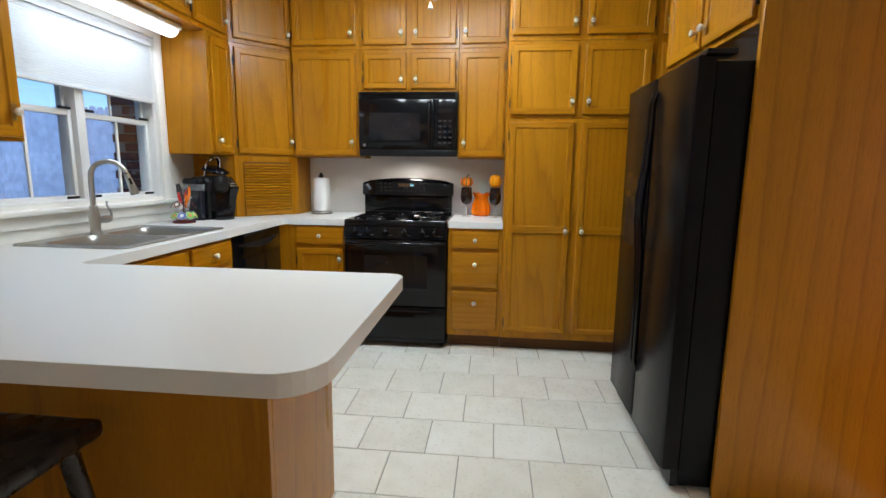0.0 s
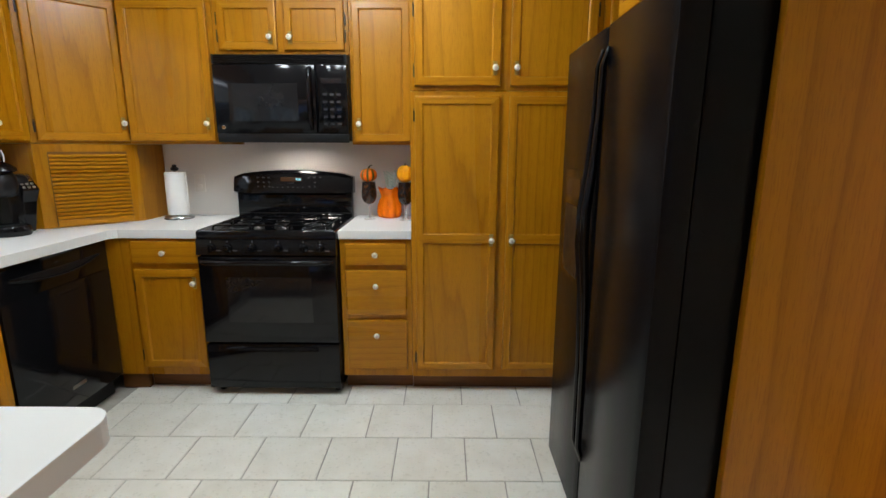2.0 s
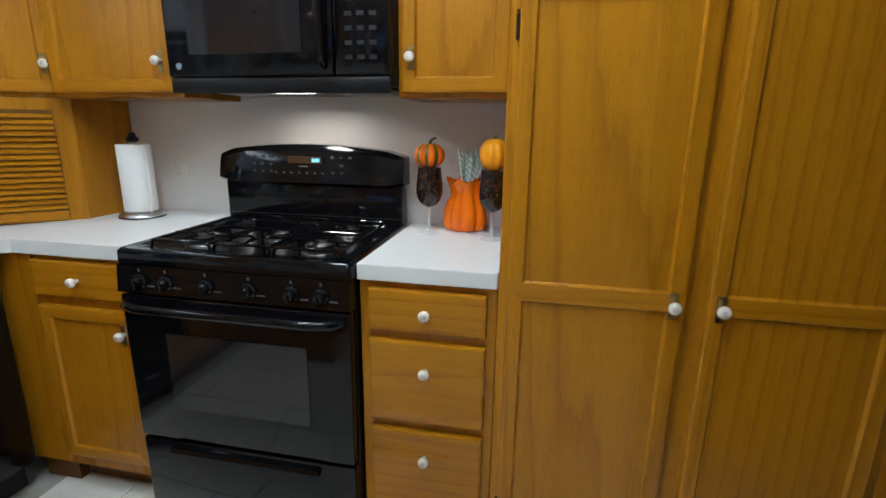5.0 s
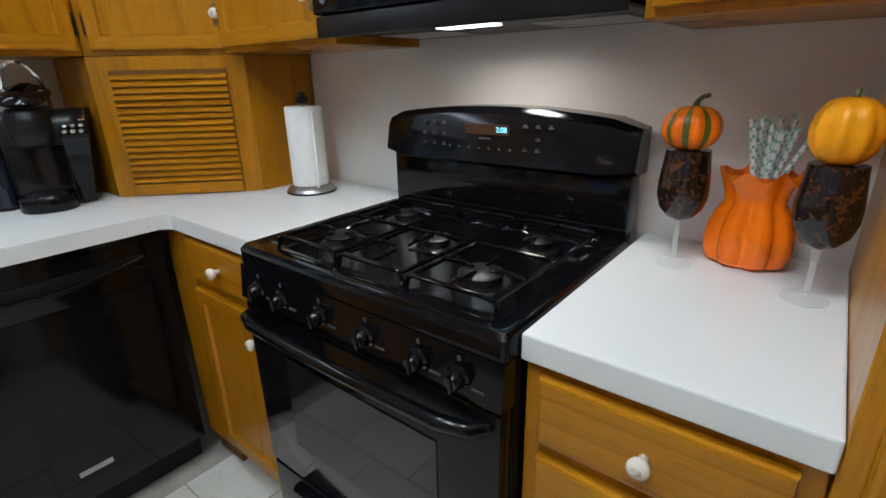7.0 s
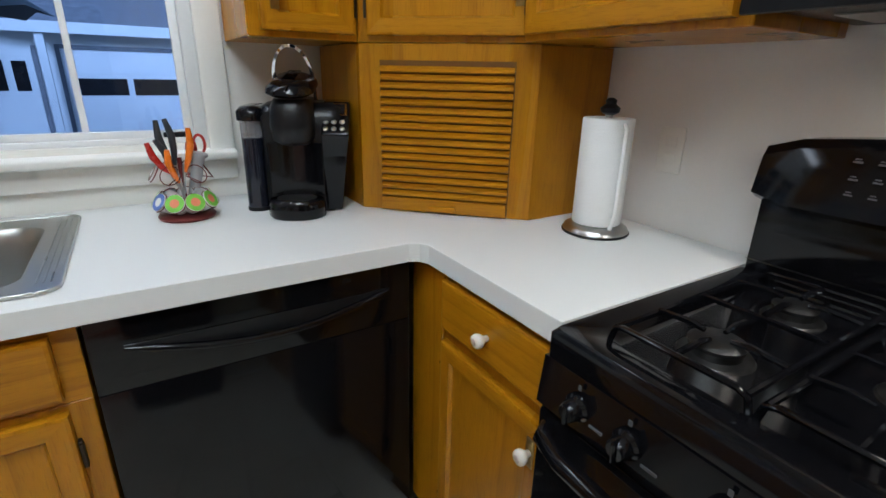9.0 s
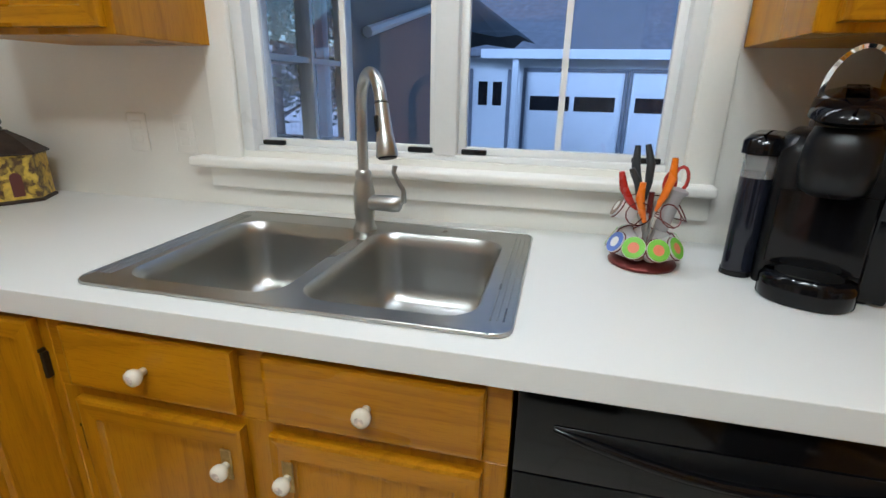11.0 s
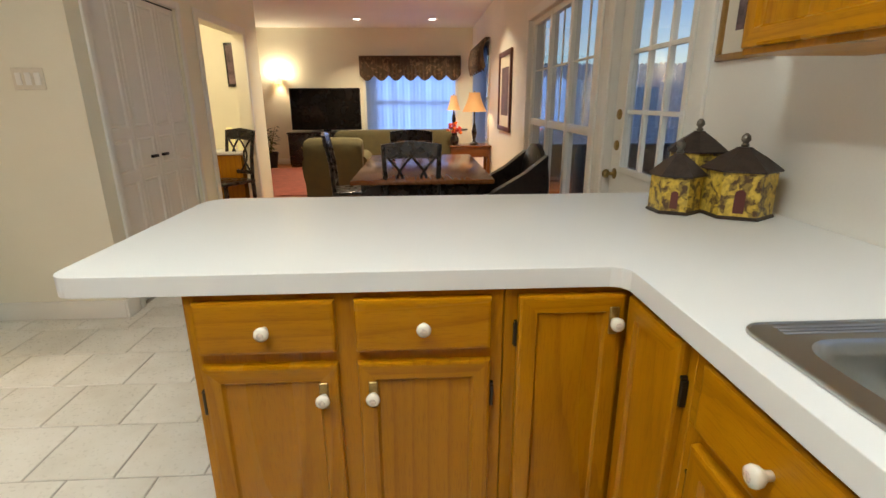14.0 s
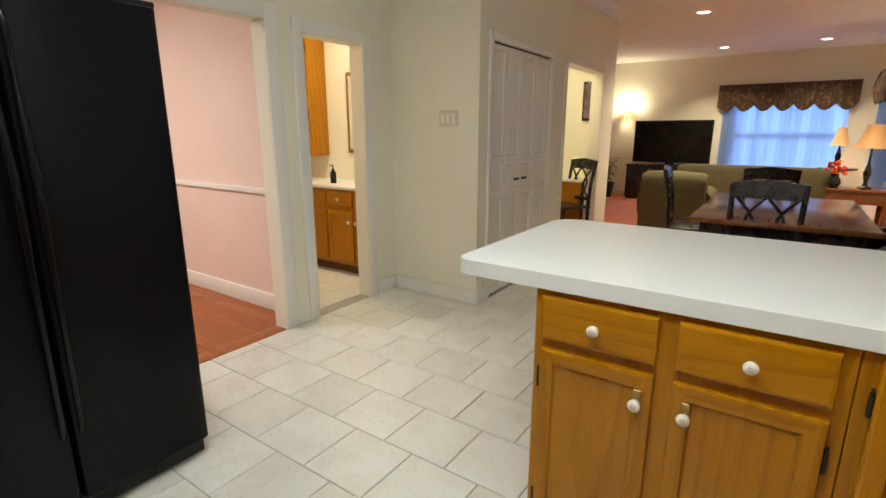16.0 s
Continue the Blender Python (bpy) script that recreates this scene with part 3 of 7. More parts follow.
def gas_range():
    g = thing("gas_range", pose(0.372, 6.845, 0), "black free-standing gas range with cast-iron grates", "stove")
    W = 0.76
    boxpart("body", (0.002, W - 0.002, 0.03, 0.62, 0.03, 0.925), BLACK_TEX, g, bevel=0.004)
    for x in (0.04, W - 0.04):
        for y in (0.08, 0.57):
            part("foot", turned(bmesh.new(), [(0.018, 0.0), (0.018, 0.012), (0.010, 0.014), (0.010, 0.032)], pose(x, y, 0), 10), BLACK_MATT, g)
    # cooktop: shallow pan with a raised rounded lip
    bm = bmesh.new()
    lo = [rounded(0, W, 0.0, 0.56, 0.012, 0.918, 3), rounded(0, W, 0.0, 0.56, 0.012, 0.955, 3), rounded(0.008, W - 0.008, 0.008, 0.556, 0.012, 0.965, 3), rounded(0.05, W - 0.05, 0.055, 0.545, 0.03, 0.963, 3), rounded(0.065, W - 0.065, 0.07, 0.535, 0.03, 0.948, 3)]
    part("cooktop", loft(bm, lo), BLACK, g, smooth=40)
    # control panel, leaning back, with knobs
    bm = bmesh.new()
    loft(bm, [[(x, 0.03, 0.825), (x, -0.012, 0.83), (x, -0.002, 0.915), (x, 0.03, 0.917)] for x in (0.001, W - 0.001)])
    part("control_panel", bm, BLACK, g)
    for i, x in enumerate((0.085, 0.175, 0.31, 0.45, 0.585, 0.675)):
        k = part("knob", turned(bmesh.new(), [(0.023, 0), (0.023, 0.005), (0.018, 0.009), (0.016, 0.024), (0.013, 0.028)], pose(x, -0.008, 0.870, 96), 16), BLACK, g, smooth=40)
        bm = box(bmesh.new(), -0.004, 0.004, -0.041, -0.016, -0.018, 0.018, 0.003, 1)
        bmesh.ops.transform(bm, matrix=pose(x, 0, 0.870, 6), verts=bm.verts)
        part("grip", bm, BLACK, k)
        boxpart("mark", (x - 0.003, x + 0.003, -0.0096, -0.0085, 0.899, 0.908), PRINT, k)
        boxpart("print", (x + 0.026, x + 0.05, -0.0116, -0.0095, 0.853, 0.857), PRINT, k)
    # oven door with window and handle
    d = boxpart("oven_door", (0.004, W - 0.004, -0.008, 0.03, 0.325, 0.822), BLACK, g, bevel=0.008)
    bm = box(bmesh.new(), 0.15, W - 0.14, -0.0115, -0.0085, 0.445, 0.705, 0.0012, 1)
    part("oven_window", bm, DARK_GLASS, d, "dark glass oven window")
    pts = [(0.03, -0.008, 0.793), (0.045, -0.035, 0.794), (0.10, -0.052, 0.796), (0.24, -0.058, 0.798), (W / 2, -0.060, 0.799), (W - 0.24, -0.058, 0.798), (W - 0.10, -0.052, 0.796), (W - 0.045, -0.035, 0.794), (W - 0.03, -0.008, 0.793)]
    part("handle", tube(bmesh.new(), pts, 0.015, 10), BLACK, d, smooth=60)
    dr = boxpart("drawer", (0.004, W - 0.004, -0.004, 0.03, 0.045, 0.315), BLACK, g, bevel=0.008)
    bm = bmesh.new()
    loft(bm, [[(x, -0.004, 0.300), (x, -0.022, 0.298), (x, -0.027, 0.286), (x, -0.004, 0.272)] for x in (0.12, W - 0.12)])
    part("drawer_pull", bm, BLACK, dr)
    # burners and grates
    for x, y, r in ((0.17, 0.18, 0.038), (0.17, 0.42, 0.032), (0.38, 0.30, 0.034), (0.59, 0.18, 0.043), (0.59, 0.42, 0.030)):
        b = part("burner", turned(bmesh.new(), [(r + 0.018, 0.948), (r + 0.015, 0.952), (r, 0.954), (r, 0.966)], pose(x, y, 0), 22), DULL, g, "metal burner head", 40)
        part("burner_cap", turned(bmesh.new(), [(r + 0.003, 0.9665), (r + 0.004, 0.972), (r - 0.004, 0.977), (0.001, 0.978)], pose(x, y, 0), 22), IRON, b, smooth=50)
    for x0, x1 in ((0.062, 0.275), (0.283, 0.477), (0.485, 0.698)):
        bm = bmesh.new()
        zt, xm = 0.980, (x0 + x1) / 2
        for y in (0.075, 0.525):
            tube(bm, [(x0, y, 0.95), (x0 + 0.006, y, zt - 0.006), (x0 + 0.02, y, zt), (x1 - 0.02, y, zt), (x1 - 0.006, y, zt - 0.006), (x1, y, 0.95)], 0.0052, 7)
        for x in (x0 + 0.008, x1 - 0.008):
            tube(bm, [(x, 0.075, zt - 0.004), (x, 0.525, zt - 0.004)], 0.0052, 7)
        for yc in (0.18, 0.42):
            for sx, sy in ((1, 0), (-1, 0), (0, 1), (0, -1)):
                e = (xm + sx * (x1 - x0) / 2 * 0.92, yc + sy * 0.105, zt)
                tube(bm, [e, (xm + sx * 0.045, yc + sy * 0.045, zt + 0.004), (xm + sx * 0.020, yc + sy * 0.020, zt)], [0.0052, 0.0056, 0.0038], 7)
        tube(bm, [(x0 + 0.01, 0.30, zt), (x1 - 0.01, 0.30, zt)], 0.0052, 7)
        part("grate", bm, BLACK, g, "black cast-iron grate", 50)
    # back guard with an arched overhanging head
    boxpart("back_panel", (0.012, W - 0.012, 0.555, 0.618, 0.93, 1.12), BLACK, g, bevel=0.004)
    bm = bmesh.new()
    prof = []
    for i in range(13):
        x = W * i / 12
        top = 1.232 + 0.030 * (1 - ((x - W / 2) / (W / 2)) ** 2)
        e = 0.012 if i in (0, 12) else 0.0
        prof.append([(x, 0.545 + e, 1.105 + e), (x, 0.520 + e, 1.118 + e), (x, 0.535 + e, top - 0.02 - e), (x, 0.548 + e, top - e), (x, 0.620, top - e), (x, 0.620, 1.105 + e)])
    h = part("control_head", loft(bm, prof), BLACK, g, smooth=40)
    z = 1.205
    boxpart("display", (0.305, 0.44, 0.5255, 0.532, z - 0.014, z + 0.012), AMBER, h, "dim amber display strip")
    words("clock", "2:08", 0.019, pose(0.418, 0.5248, z - 0.001, 90), CLOCK, h)
    for cx in (0.155, 0.19, 0.225, 0.48, 0.515, 0.55):
        for cz in (0.012, -0.018, -0.045):
            if random.random() < 0.85:
                boxpart("key_print", (cx, cx + 0.013, 0.5245, 0.531, z + cz - 0.0045, z + cz - 0.0015), PRINT, h)
                boxpart("key_print", (cx + 0.002, cx + 0.010, 0.5245, 0.531, z + cz + 0.001, z + cz + 0.003), PRINT, h)
    for k in range(7):
        boxpart("key_print", (0.25 + 0.032 * k, 0.256 + 0.032 * k, 0.5232, 0.53, z - 0.052, z - 0.047), PRINT, h)
    boxpart("name_print", (0.35, 0.385, 0.5235, 0.53, z - 0.026, z - 0.023), PRINT, h)
    boxpart("trim_line", (0.012, W - 0.012, 0.5535, 0.5545, 0.985, 0.988), DULL, h)
    return g


gas_range()


def microwave():
    g = thing("microwave", pose(0.421, 7.10, 1.452), "black over-the-range microwave with a dark glass door", "microwave")
    W, H = 0.756, 0.455
    boxpart("body", (0, W, 0.03, 0.394, 0.0, H), BLACK_MATT, g, bevel=0.004)
    d = boxpart("door", (0.003, 0.575, 0.0, 0.03, 0.028, H - 0.055), BLACK, g, bevel=0.006)
    boxpart("door_window", (0.085, 0.475, -0.0025, 0.001, 0.095, 0.30), DARK_GLASS, d, "dark meshed glass", 0.001, 1)
    part("badge", turned(bmesh.new(), [(0.011, 0), (0.011, 0.002), (0.009, 0.003)], pose(0.045, 0.0, 0.06, 90), 16), CHROME, d, "round silver badge")
    pts = [(0.548, 0.002, 0.055), (0.548, -0.022, 0.066), (0.548, -0.034, 0.11), (0.548, -0.038, 0.215), (0.548, -0.036, 0.30), (0.548, -0.030, 0.355), (0.548, -0.018, 0.378), (0.548, 0.002, 0.385)]
    part("handle", tube(bmesh.new(), pts, [0.009, 0.011, 0.013, 0.013, 0.013, 0.013, 0.011, 0.009], 12), BLACK, d, "glossy black upright handle", 60)
    c = boxpart("control_panel", (0.580, W - 0.003, 0.0, 0.03, 0.028, H - 0.055), BLACK, g, bevel=0.006)
    boxpart("display", (0.61, 0.72, -0.0015, 0.001, 0.30, 0.33), DARK_GLASS, c)
    for i in range(3):
        for j in range(5):
            boxpart("key", (0.615 + 0.038 * i, 0.637 + 0.038 * i, -0.001, 0.001, 0.075 + 0.04 * j, 0.087 + 0.04 * j), material("key_print", (0.014, 0.014, 0.016), 0.4) if (i, j) == (0, 0) else bpy.data.materials["key_print"], c)
    gr = boxpart("vent_grille", (0.003, W - 0.003, 0.004, 0.03, H - 0.05, H - 0.002), BLACK_MATT, g)
    for j in range(4):
        boxpart("louvre", (0.02, W - 0.02, -0.002, 0.006, H - 0.045 + 0.011 * j, H - 0.040 + 0.011 * j), BLACK, gr)
    bm = bmesh.new()
    box(bm, 0.01, W - 0.01, 0.02, 0.385, -0.012, -0.0005, 0.004, 1)
    part("underside", bm, BLACK_TEX, g)
    boxpart("front_lip", (0.004, W - 0.004, 0.006, 0.0195, -0.022, 0.026), BLACK_MATT, g, bevel=0.004)
    boxpart("lamp_lens", (0.30, 0.44, 0.10, 0.15, -0.0150, -0.0125), UNDERLIGHT, g, "lit cooktop lamp lens")
    for x in (0.06, 0.50):
        boxpart("grease_filter", (x, x + 0.2, 0.17, 0.33, -0.0145, -0.0125), STEEL, g, "grey mesh grease filter")
    return g


microwave()


def refrigerator():
    g = thing("refrigerator", pose(2.19, 6.25, 0, 0, 0, -90), "tall black side-by-side refrigerator with ice dispenser", "refrigerator")
    W, H = 0.915, 1.755
    boxpart("body", (0.004, W - 0.004, 0.075, 0.80, 0.02, H - 0.02), BLACK_TEX, g, bevel=0.006)
    boxpart("base_grille", (0.01, W - 0.01, 0.045, 0.075, 0.015, 0.085), BLACK_MATT, g)
    for x in (0.06, W - 0.06):
        part("foot", turned(bmesh.new(), [(0.02, 0), (0.02, 0.021)], pose(x, 0.12, 0), 10), BLACK_MATT, g)
    split = 0.46
    for x0, x1, nm in ((0.0, split - 0.004, "freezer_door"), (split + 0.004, W, "fridge_door")):
        bm = bmesh.new()
        rows = []
        for z, s in ((0.09, 0.006), (0.096, 0.0), (H - 0.006, 0.0), (H, 0.006)):
            rows.append([(x0 + s, 0.07, z), (x0 + s, 0.020 + s, z), (x0 + 0.006, 0.008 + s, z), (x0 + 0.025, 0.0 + s, z), (x1 - 0.025, 0.0 + s, z), (x1 - 0.006, 0.008 + s, z), (x1 - s, 0.020 + s, z), (x1 - s, 0.07, z)])
        d = part(nm, loft(bm, rows), BLACK_TEX, g, smooth=30)
        hx = split - 0.026 if nm == "freezer_door" else split + 0.026
        pts = [(hx, 0.004, 0.35), (hx, -0.012, 0.40), (hx, -0.014, 0.7), (hx, -0.022, 0.95), (hx, -0.034, 1.1), (hx, -0.034, 1.22), (hx, -0.022, 1.34), (hx, -0.014, 1.5), (hx, -0.012, 1.64), (hx, 0.004, 1.69)]
        part("handle", tube(bmesh.new(), pts, [0.008, 0.009, 0.010, 0.013, 0.015, 0.015, 0.013, 0.010, 0.009, 0.008], 8), BLACK, d, smooth=60)
        boxpart("hinge_cover", (x0 + (0.02 if x0 < 0.1 else 0.36), x0 + (0.12 if x0 < 0.1 else 0.46), 0.03, 0.14, H + 0.0005, H + 0.022), BLACK_MATT, d, bevel=0.005)
        if nm == "freezer_door":
            boxpart("dispenser_frame", (0.10, 0.34, -0.006, 0.004, 0.93, 1.33), BLACK, d, bevel=0.004)
            boxpart("dispenser_recess", (0.125, 0.315, -0.0075, -0.0055, 0.95, 1.20), BLACK_MATT, d)
            boxpart("dispenser_key", (0.13, 0.31, -0.0085, -0.0055, 1.23, 1.30), DARK_GLASS, d)
    return g


refrigerator()


def dishwasher():
    g = thing("dishwasher", pose(FW - 0.010, 6.19, 0, 0, 0, 90), "black built-in dishwasher with a curved bar handle", "dishwasher")
    W = 0.672
    boxpart("body", (0.004, W - 0.004, 0.012, 0.58, 0.10, CB - 0.004), BLACK_MATT, g)
    d = boxpart("door", (0.003, W - 0.003, -0.016, 0.012, 0.125, 0.7475), BLACK, g, bevel=0.002)
    c = boxpart("control_panel", (0.003, W - 0.003, -0.016, 0.012, 0.749, CB - 0.006), BLACK, g, bevel=0.002)
    pts = [(0.06 + (W - 0.12) * k / 12, -0.016 - 0.018 * math.sin(math.pi * k / 12), 0.838 - 0.036 * math.sin(math.pi * k / 12)) for k in range(13)]
    part("handle", tube(bmesh.new(), pts, [0.005] + [0.009] * 11 + [0.005], 8), BLACK, c, smooth=60)
    bm = bmesh.new()
    loft(bm, [[(p[0], -0.0175, 0.846 - 0.004 * math.sin(math.pi * k / 12)) for k, p in enumerate(pts)] + [(p[0], -0.0175, p[2]) for p in reversed(pts)], [(p[0], -0.0190, 0.844) for p in pts] + [(p[0], -0.0190, p[2]) for p in reversed(pts)]])
    part("handle_pocket", bm, BLACK_MATT, c)
    boxpart("badge", (0.30, 0.39, -0.0185, -0.015, 0.215, 0.232), STEEL, d, "silver bar badge")
    boxpart("kick_plate", (0.003, W - 0.003, 0.05, 0.09, 0.005, 0.099), BLACK_MATT, g)
    return g


dishwasher()


# ---- sink and tap ----
def sink():
    x0, x1, y0, y1 = SINK
    s = thing("sink", pose(0, 0, 0), "double-bowl stainless steel drop-in sink", "sink")
    bowls = [(x0 + 0.085, x1 - 0.048, y0 + 0.062, y0 + 0.402), (x0 + 0.085, x1 - 0.048, y0 + 0.434, y1 - 0.066)]
    rim = plate([rounded(x0, x1, y0, y1, 0.035, 0, 6)] + [rounded(*b, 0.06, 0, 6) for b in bowls], CT + 0.001, CT + 0.006)
    softened(part("rim", rim, STEEL, s, "flat stainless rim with deck"), 0.002, 2, 50)
    for ya in (y0 + 0.018, y1 - 0.040):
        for k in range(3):
            bm = tube(bmesh.new(), [(x0 + 0.05, ya + 0.011 * k, CT + 0.0062), (x1 - 0.05, ya + 0.011 * k, CT + 0.0062)], 0.0022, 6)
            part("rib", bm, STEEL, s, smooth=60)
    bm = tube(bmesh.new(), rounded(x0 + 0.003, x1 - 0.003, y0 + 0.003, y1 - 0.003, 0.032, CT + 0.0055, 6) + [(x1 - 0.003, y1 - 0.04, CT + 0.0055)], 0.003, 6)
    part("rolled_edge", bm, STEEL, s, smooth=60)
    for b in bowls:
        bm = bmesh.new()
        lo = []
        for k, (ins, z, r) in enumerate([(0.0, CT + 0.0055, 0.06), (0.004, CT + 0.001, 0.06), (0.010, CT - 0.03, 0.06), (0.016, CT - 0.13, 0.06), (0.024, CT - 0.165, 0.055), (0.045, CT - 0.182, 0.05), (0.09, CT - 0.188, 0.04), (0.13, CT - 0.190, 0.03)]):
            lo.append(rounded(b[0] + ins, b[1] - ins, b[2] + ins, b[3] - ins, r, z, 6))
        w = part("bowl", loft(bm, lo, False, True), STEEL, s, "deep rounded stainless bowl", 60)
        cx, cy = (b[0] + b[1]) / 2, (b[2] + b[3]) / 2
        part("drain", turned(bmesh.new(), [(0.045, CT - 0.1895), (0.043, CT - 0.187), (0.030, CT - 0.1875), (0.028, CT - 0.1885)], pose(cx, cy, 0), 20), CHROME, w, "round chrome drain", 50)
    return s


sink()


def faucet():
    fx, fy = -0.640, 5.745
    f = thing("faucet", pose(fx, fy, CT + 0.006), "brushed nickel gooseneck pull-down kitchen tap", "faucet")
    part("base", turned(bmesh.new(), [(0.031, 0), (0.031, 0.006), (0.026, 0.014), (0.024, 0.03), (0.027, 0.055), (0.027, 0.10), (0.022, 0.125), (0.018, 0.135), (0.0205, 0.14), (0.0205, 0.15), (0.016, 0.156)], None, 24), NICKEL, f, smooth=50)
    pts = [(0, 0, 0.15), (0, 0, 0.20), (0, 0, 0.26), (0, 0, 0.29)]
    R, H = 0.080, 0.305
    yaw = radians(38)
    pts += [((R - R * math.cos(radians(a))) * math.cos(yaw), (R - R * math.cos(radians(a))) * math.sin(yaw), H + R * math.sin(radians(a))) for a in range(15, 166, 15)]
    e = Vector(pts[-1])
    way = Vector((0.30 * math.cos(yaw), 0.30 * math.sin(yaw), -0.954))
    part("spout", tube(bmesh.new(), pts, 0.0135, 14), NICKEL, f, smooth=60)
    hm = Matrix.Translation(e + way * 0.002) @ Vector((0, 0, -1)).rotation_difference(way).to_matrix().to_4x4()
    h = part("spray_head", turned(bmesh.new(), [(0.0150, 0.0), (0.0155, -0.012), (0.0155, -0.03), (0.019, -0.075), (0.0245, -0.112), (0.023, -0.116)], hm, 20), NICKEL, f, smooth=50)
    part("joint_ring", turned(bmesh.new(), [(0.0158, -0.001), (0.0158, -0.003)], hm, 16), BLACK_MATT, h)
    bm = box(bmesh.new(), 0.0145, 0.0195, -0.006, 0.006, -0.062, -0.028, 0.002, 2)
    bmesh.ops.transform(bm, matrix=hm @ pose(0, 0, 0, 0, 0, -40), verts=bm.verts)
    part("spray_button", bm, BLACK_MATT, h, "black spray button")
    part("nozzle_face", turned(bmesh.new(), [(0.0205, -0.1162), (0.019, -0.119)], hm, 16), BLACK_MATT, h)
    arm = part("valve_arm", turned(bmesh.new(), [(0.019, 0.0), (0.020, 0.03), (0.0215, 0.06), (0.019, 0.078), (0.012, 0.083)], pose(0.004, 0.018, 0.075, -90), 18), NICKEL, f, smooth=50)
    part("lever", tube(bmesh.new(), [(0.004, 0.088, 0.075), (0.006, 0.108, 0.085), (0.006, 0.108, 0.11), (0.006, 0.092, 0.135), (0.006, 0.082, 0.155), (0.006, 0.086, 0.172)], [0.008, 0.008, 0.006, 0.0055, 0.0055, 0.007], 8), NICKEL, arm, smooth=60)


faucet()


# ---- windows, doors and trim ----
def bars(name, label, mat, parent, *boxes, bevel=0.0):
    return [boxpart(name, b, mat, parent, label, bevel, 1) for b in boxes]


def pane(b, parent, mat=None):
    p = boxpart("pane", b, mat or GLASS, parent)
    p.visible_shadow = False
    return p


BRIGHT_VINYL = mottled("white_vinyl", (0.78, 0.78, 0.77), 0.35, amount=0.03)


def kitchen_window():
    w = thing("window_1", pose(0, 0, 0), "white double-sash kitchen window with a half-raised blind", "window")
    tagged(w, kind="structure")
    y0, y1, z0, z1 = 5.30, 6.52, 1.13, 2.16
    for b in ((-0.93, -0.80, y0, y0 + 0.035, z0, z1), (-0.93, -0.80, y1 - 0.035, y1, z0, z1), (-0.93, -0.80, y0 + 0.035, y1 - 0.035, z1 - 0.035, z1), (-0.93, -0.82, y0 + 0.035, y1 - 0.035, z0, z0 + 0.016), (-0.93, -0.81, 5.885, 5.945, z0 + 0.016, z1 - 0.035)):
        boxpart("window_frame", b, BRIGHT_VINYL, w, bevel=0.003)
    for a, b in ((y0 + 0.035, 5.885), (5.945, y1 - 0.035)):
        m = (a + b) / 2
        for xx, za, zb in ((-0.855, z0 + 0.016, 1.625), (-0.885, 1.595, z1 - 0.035)):
            s = boxpart("sash", (xx - 0.012, xx + 0.012, a, a + 0.022, za, zb), BRIGHT_VINYL, w, bevel=0.002)
            boxpart("stile", (xx - 0.012, xx + 0.012, b - 0.022, b, za, zb), BRIGHT_VINYL, s, bevel=0.002)
            boxpart("bottom_rail", (xx - 0.012, xx + 0.012, a + 0.022, b - 0.022, za, za + 0.020), BRIGHT_VINYL, s, bevel=0.002)
            boxpart("top_rail", (xx - 0.012, xx + 0.012, a + 0.022, b - 0.022, zb - 0.03, zb), BRIGHT_VINYL, s, bevel=0.002)
            boxpart("muntin", (xx - 0.006, xx + 0.006, m - 0.008, m + 0.008, za + 0.020, zb - 0.03), BRIGHT_VINYL, s)
            pane((xx - 0.002, xx + 0.002, a + 0.022, b - 0.022, za + 0.020, zb - 0.03), s)
        for ya in (a + 0.012, b - 0.082):
            boxpart("latch", (-0.842, -0.826, ya, ya + 0.07, z0 + 0.017, z0 + 0.031), BLACK_MATT, w, "black sash latch", 0.003)
            boxpart("latch", (-0.842, -0.826, ya, ya + 0.07, 1.626, 1.640), BLACK_MATT, w, "black sash latch", 0.003)
    for b in ((-0.7995, -0.778, 5.215, 5.30, z0 - 0.03, z1 + 0.065), (-0.7995, -0.778, 6.52, 6.592, z0 - 0.03, z1 + 0.065), (-0.7995, -0.780, 5.30, 6.52, z1, z1 + 0.065)):
        boxpart("casing", b, TRIM, w, bevel=0.006)
    boxpart("window_sill", (-0.82, -0.735, 5.15, 6.592, 1.085, 1.112), TRIM, w, bevel=0.008, seg=3)
    boxpart("apron", (-0.7995, -0.778, 5.19, 6.592, 1.02, 1.0845), TRIM, w, bevel=0.005)
    return w


kitchen_window()
BLIND = mottled("blind_slat_vinyl", (0.66, 0.69, 0.71), 0.45, amount=0.03, Subsurface_Weight=0.0)
bl = thing("window_blind", pose(0, 0, 0), "white horizontal slat blind raised halfway", "blind")
boxpart("head_rail", (-0.81, -0.772, 5.335, 6.485, 2.095, 2.125), BLIND, bl, bevel=0.004)
bm = bmesh.new()
loft(bm, [[(-0.7850, y, 0.0), (-0.7870, y, 0.009), (-0.7930, y, 0.0172), (-0.7938, y, 0.0165), (-0.7880, y, 0.0085), (-0.7860, y, -0.0006)] for y in (5.34, 6.48)])
SLAT = plain_mesh("slat", bm, BLIND)
for i in range(24):
    shared("slat", SLAT, bl, 0, 0, 1.759 + i * 0.0141)
boxpart("bottom_rail", (-0.806, -0.778, 5.338, 6.482, 1.735, 1.757), BLIND, bl, bevel=0.005)

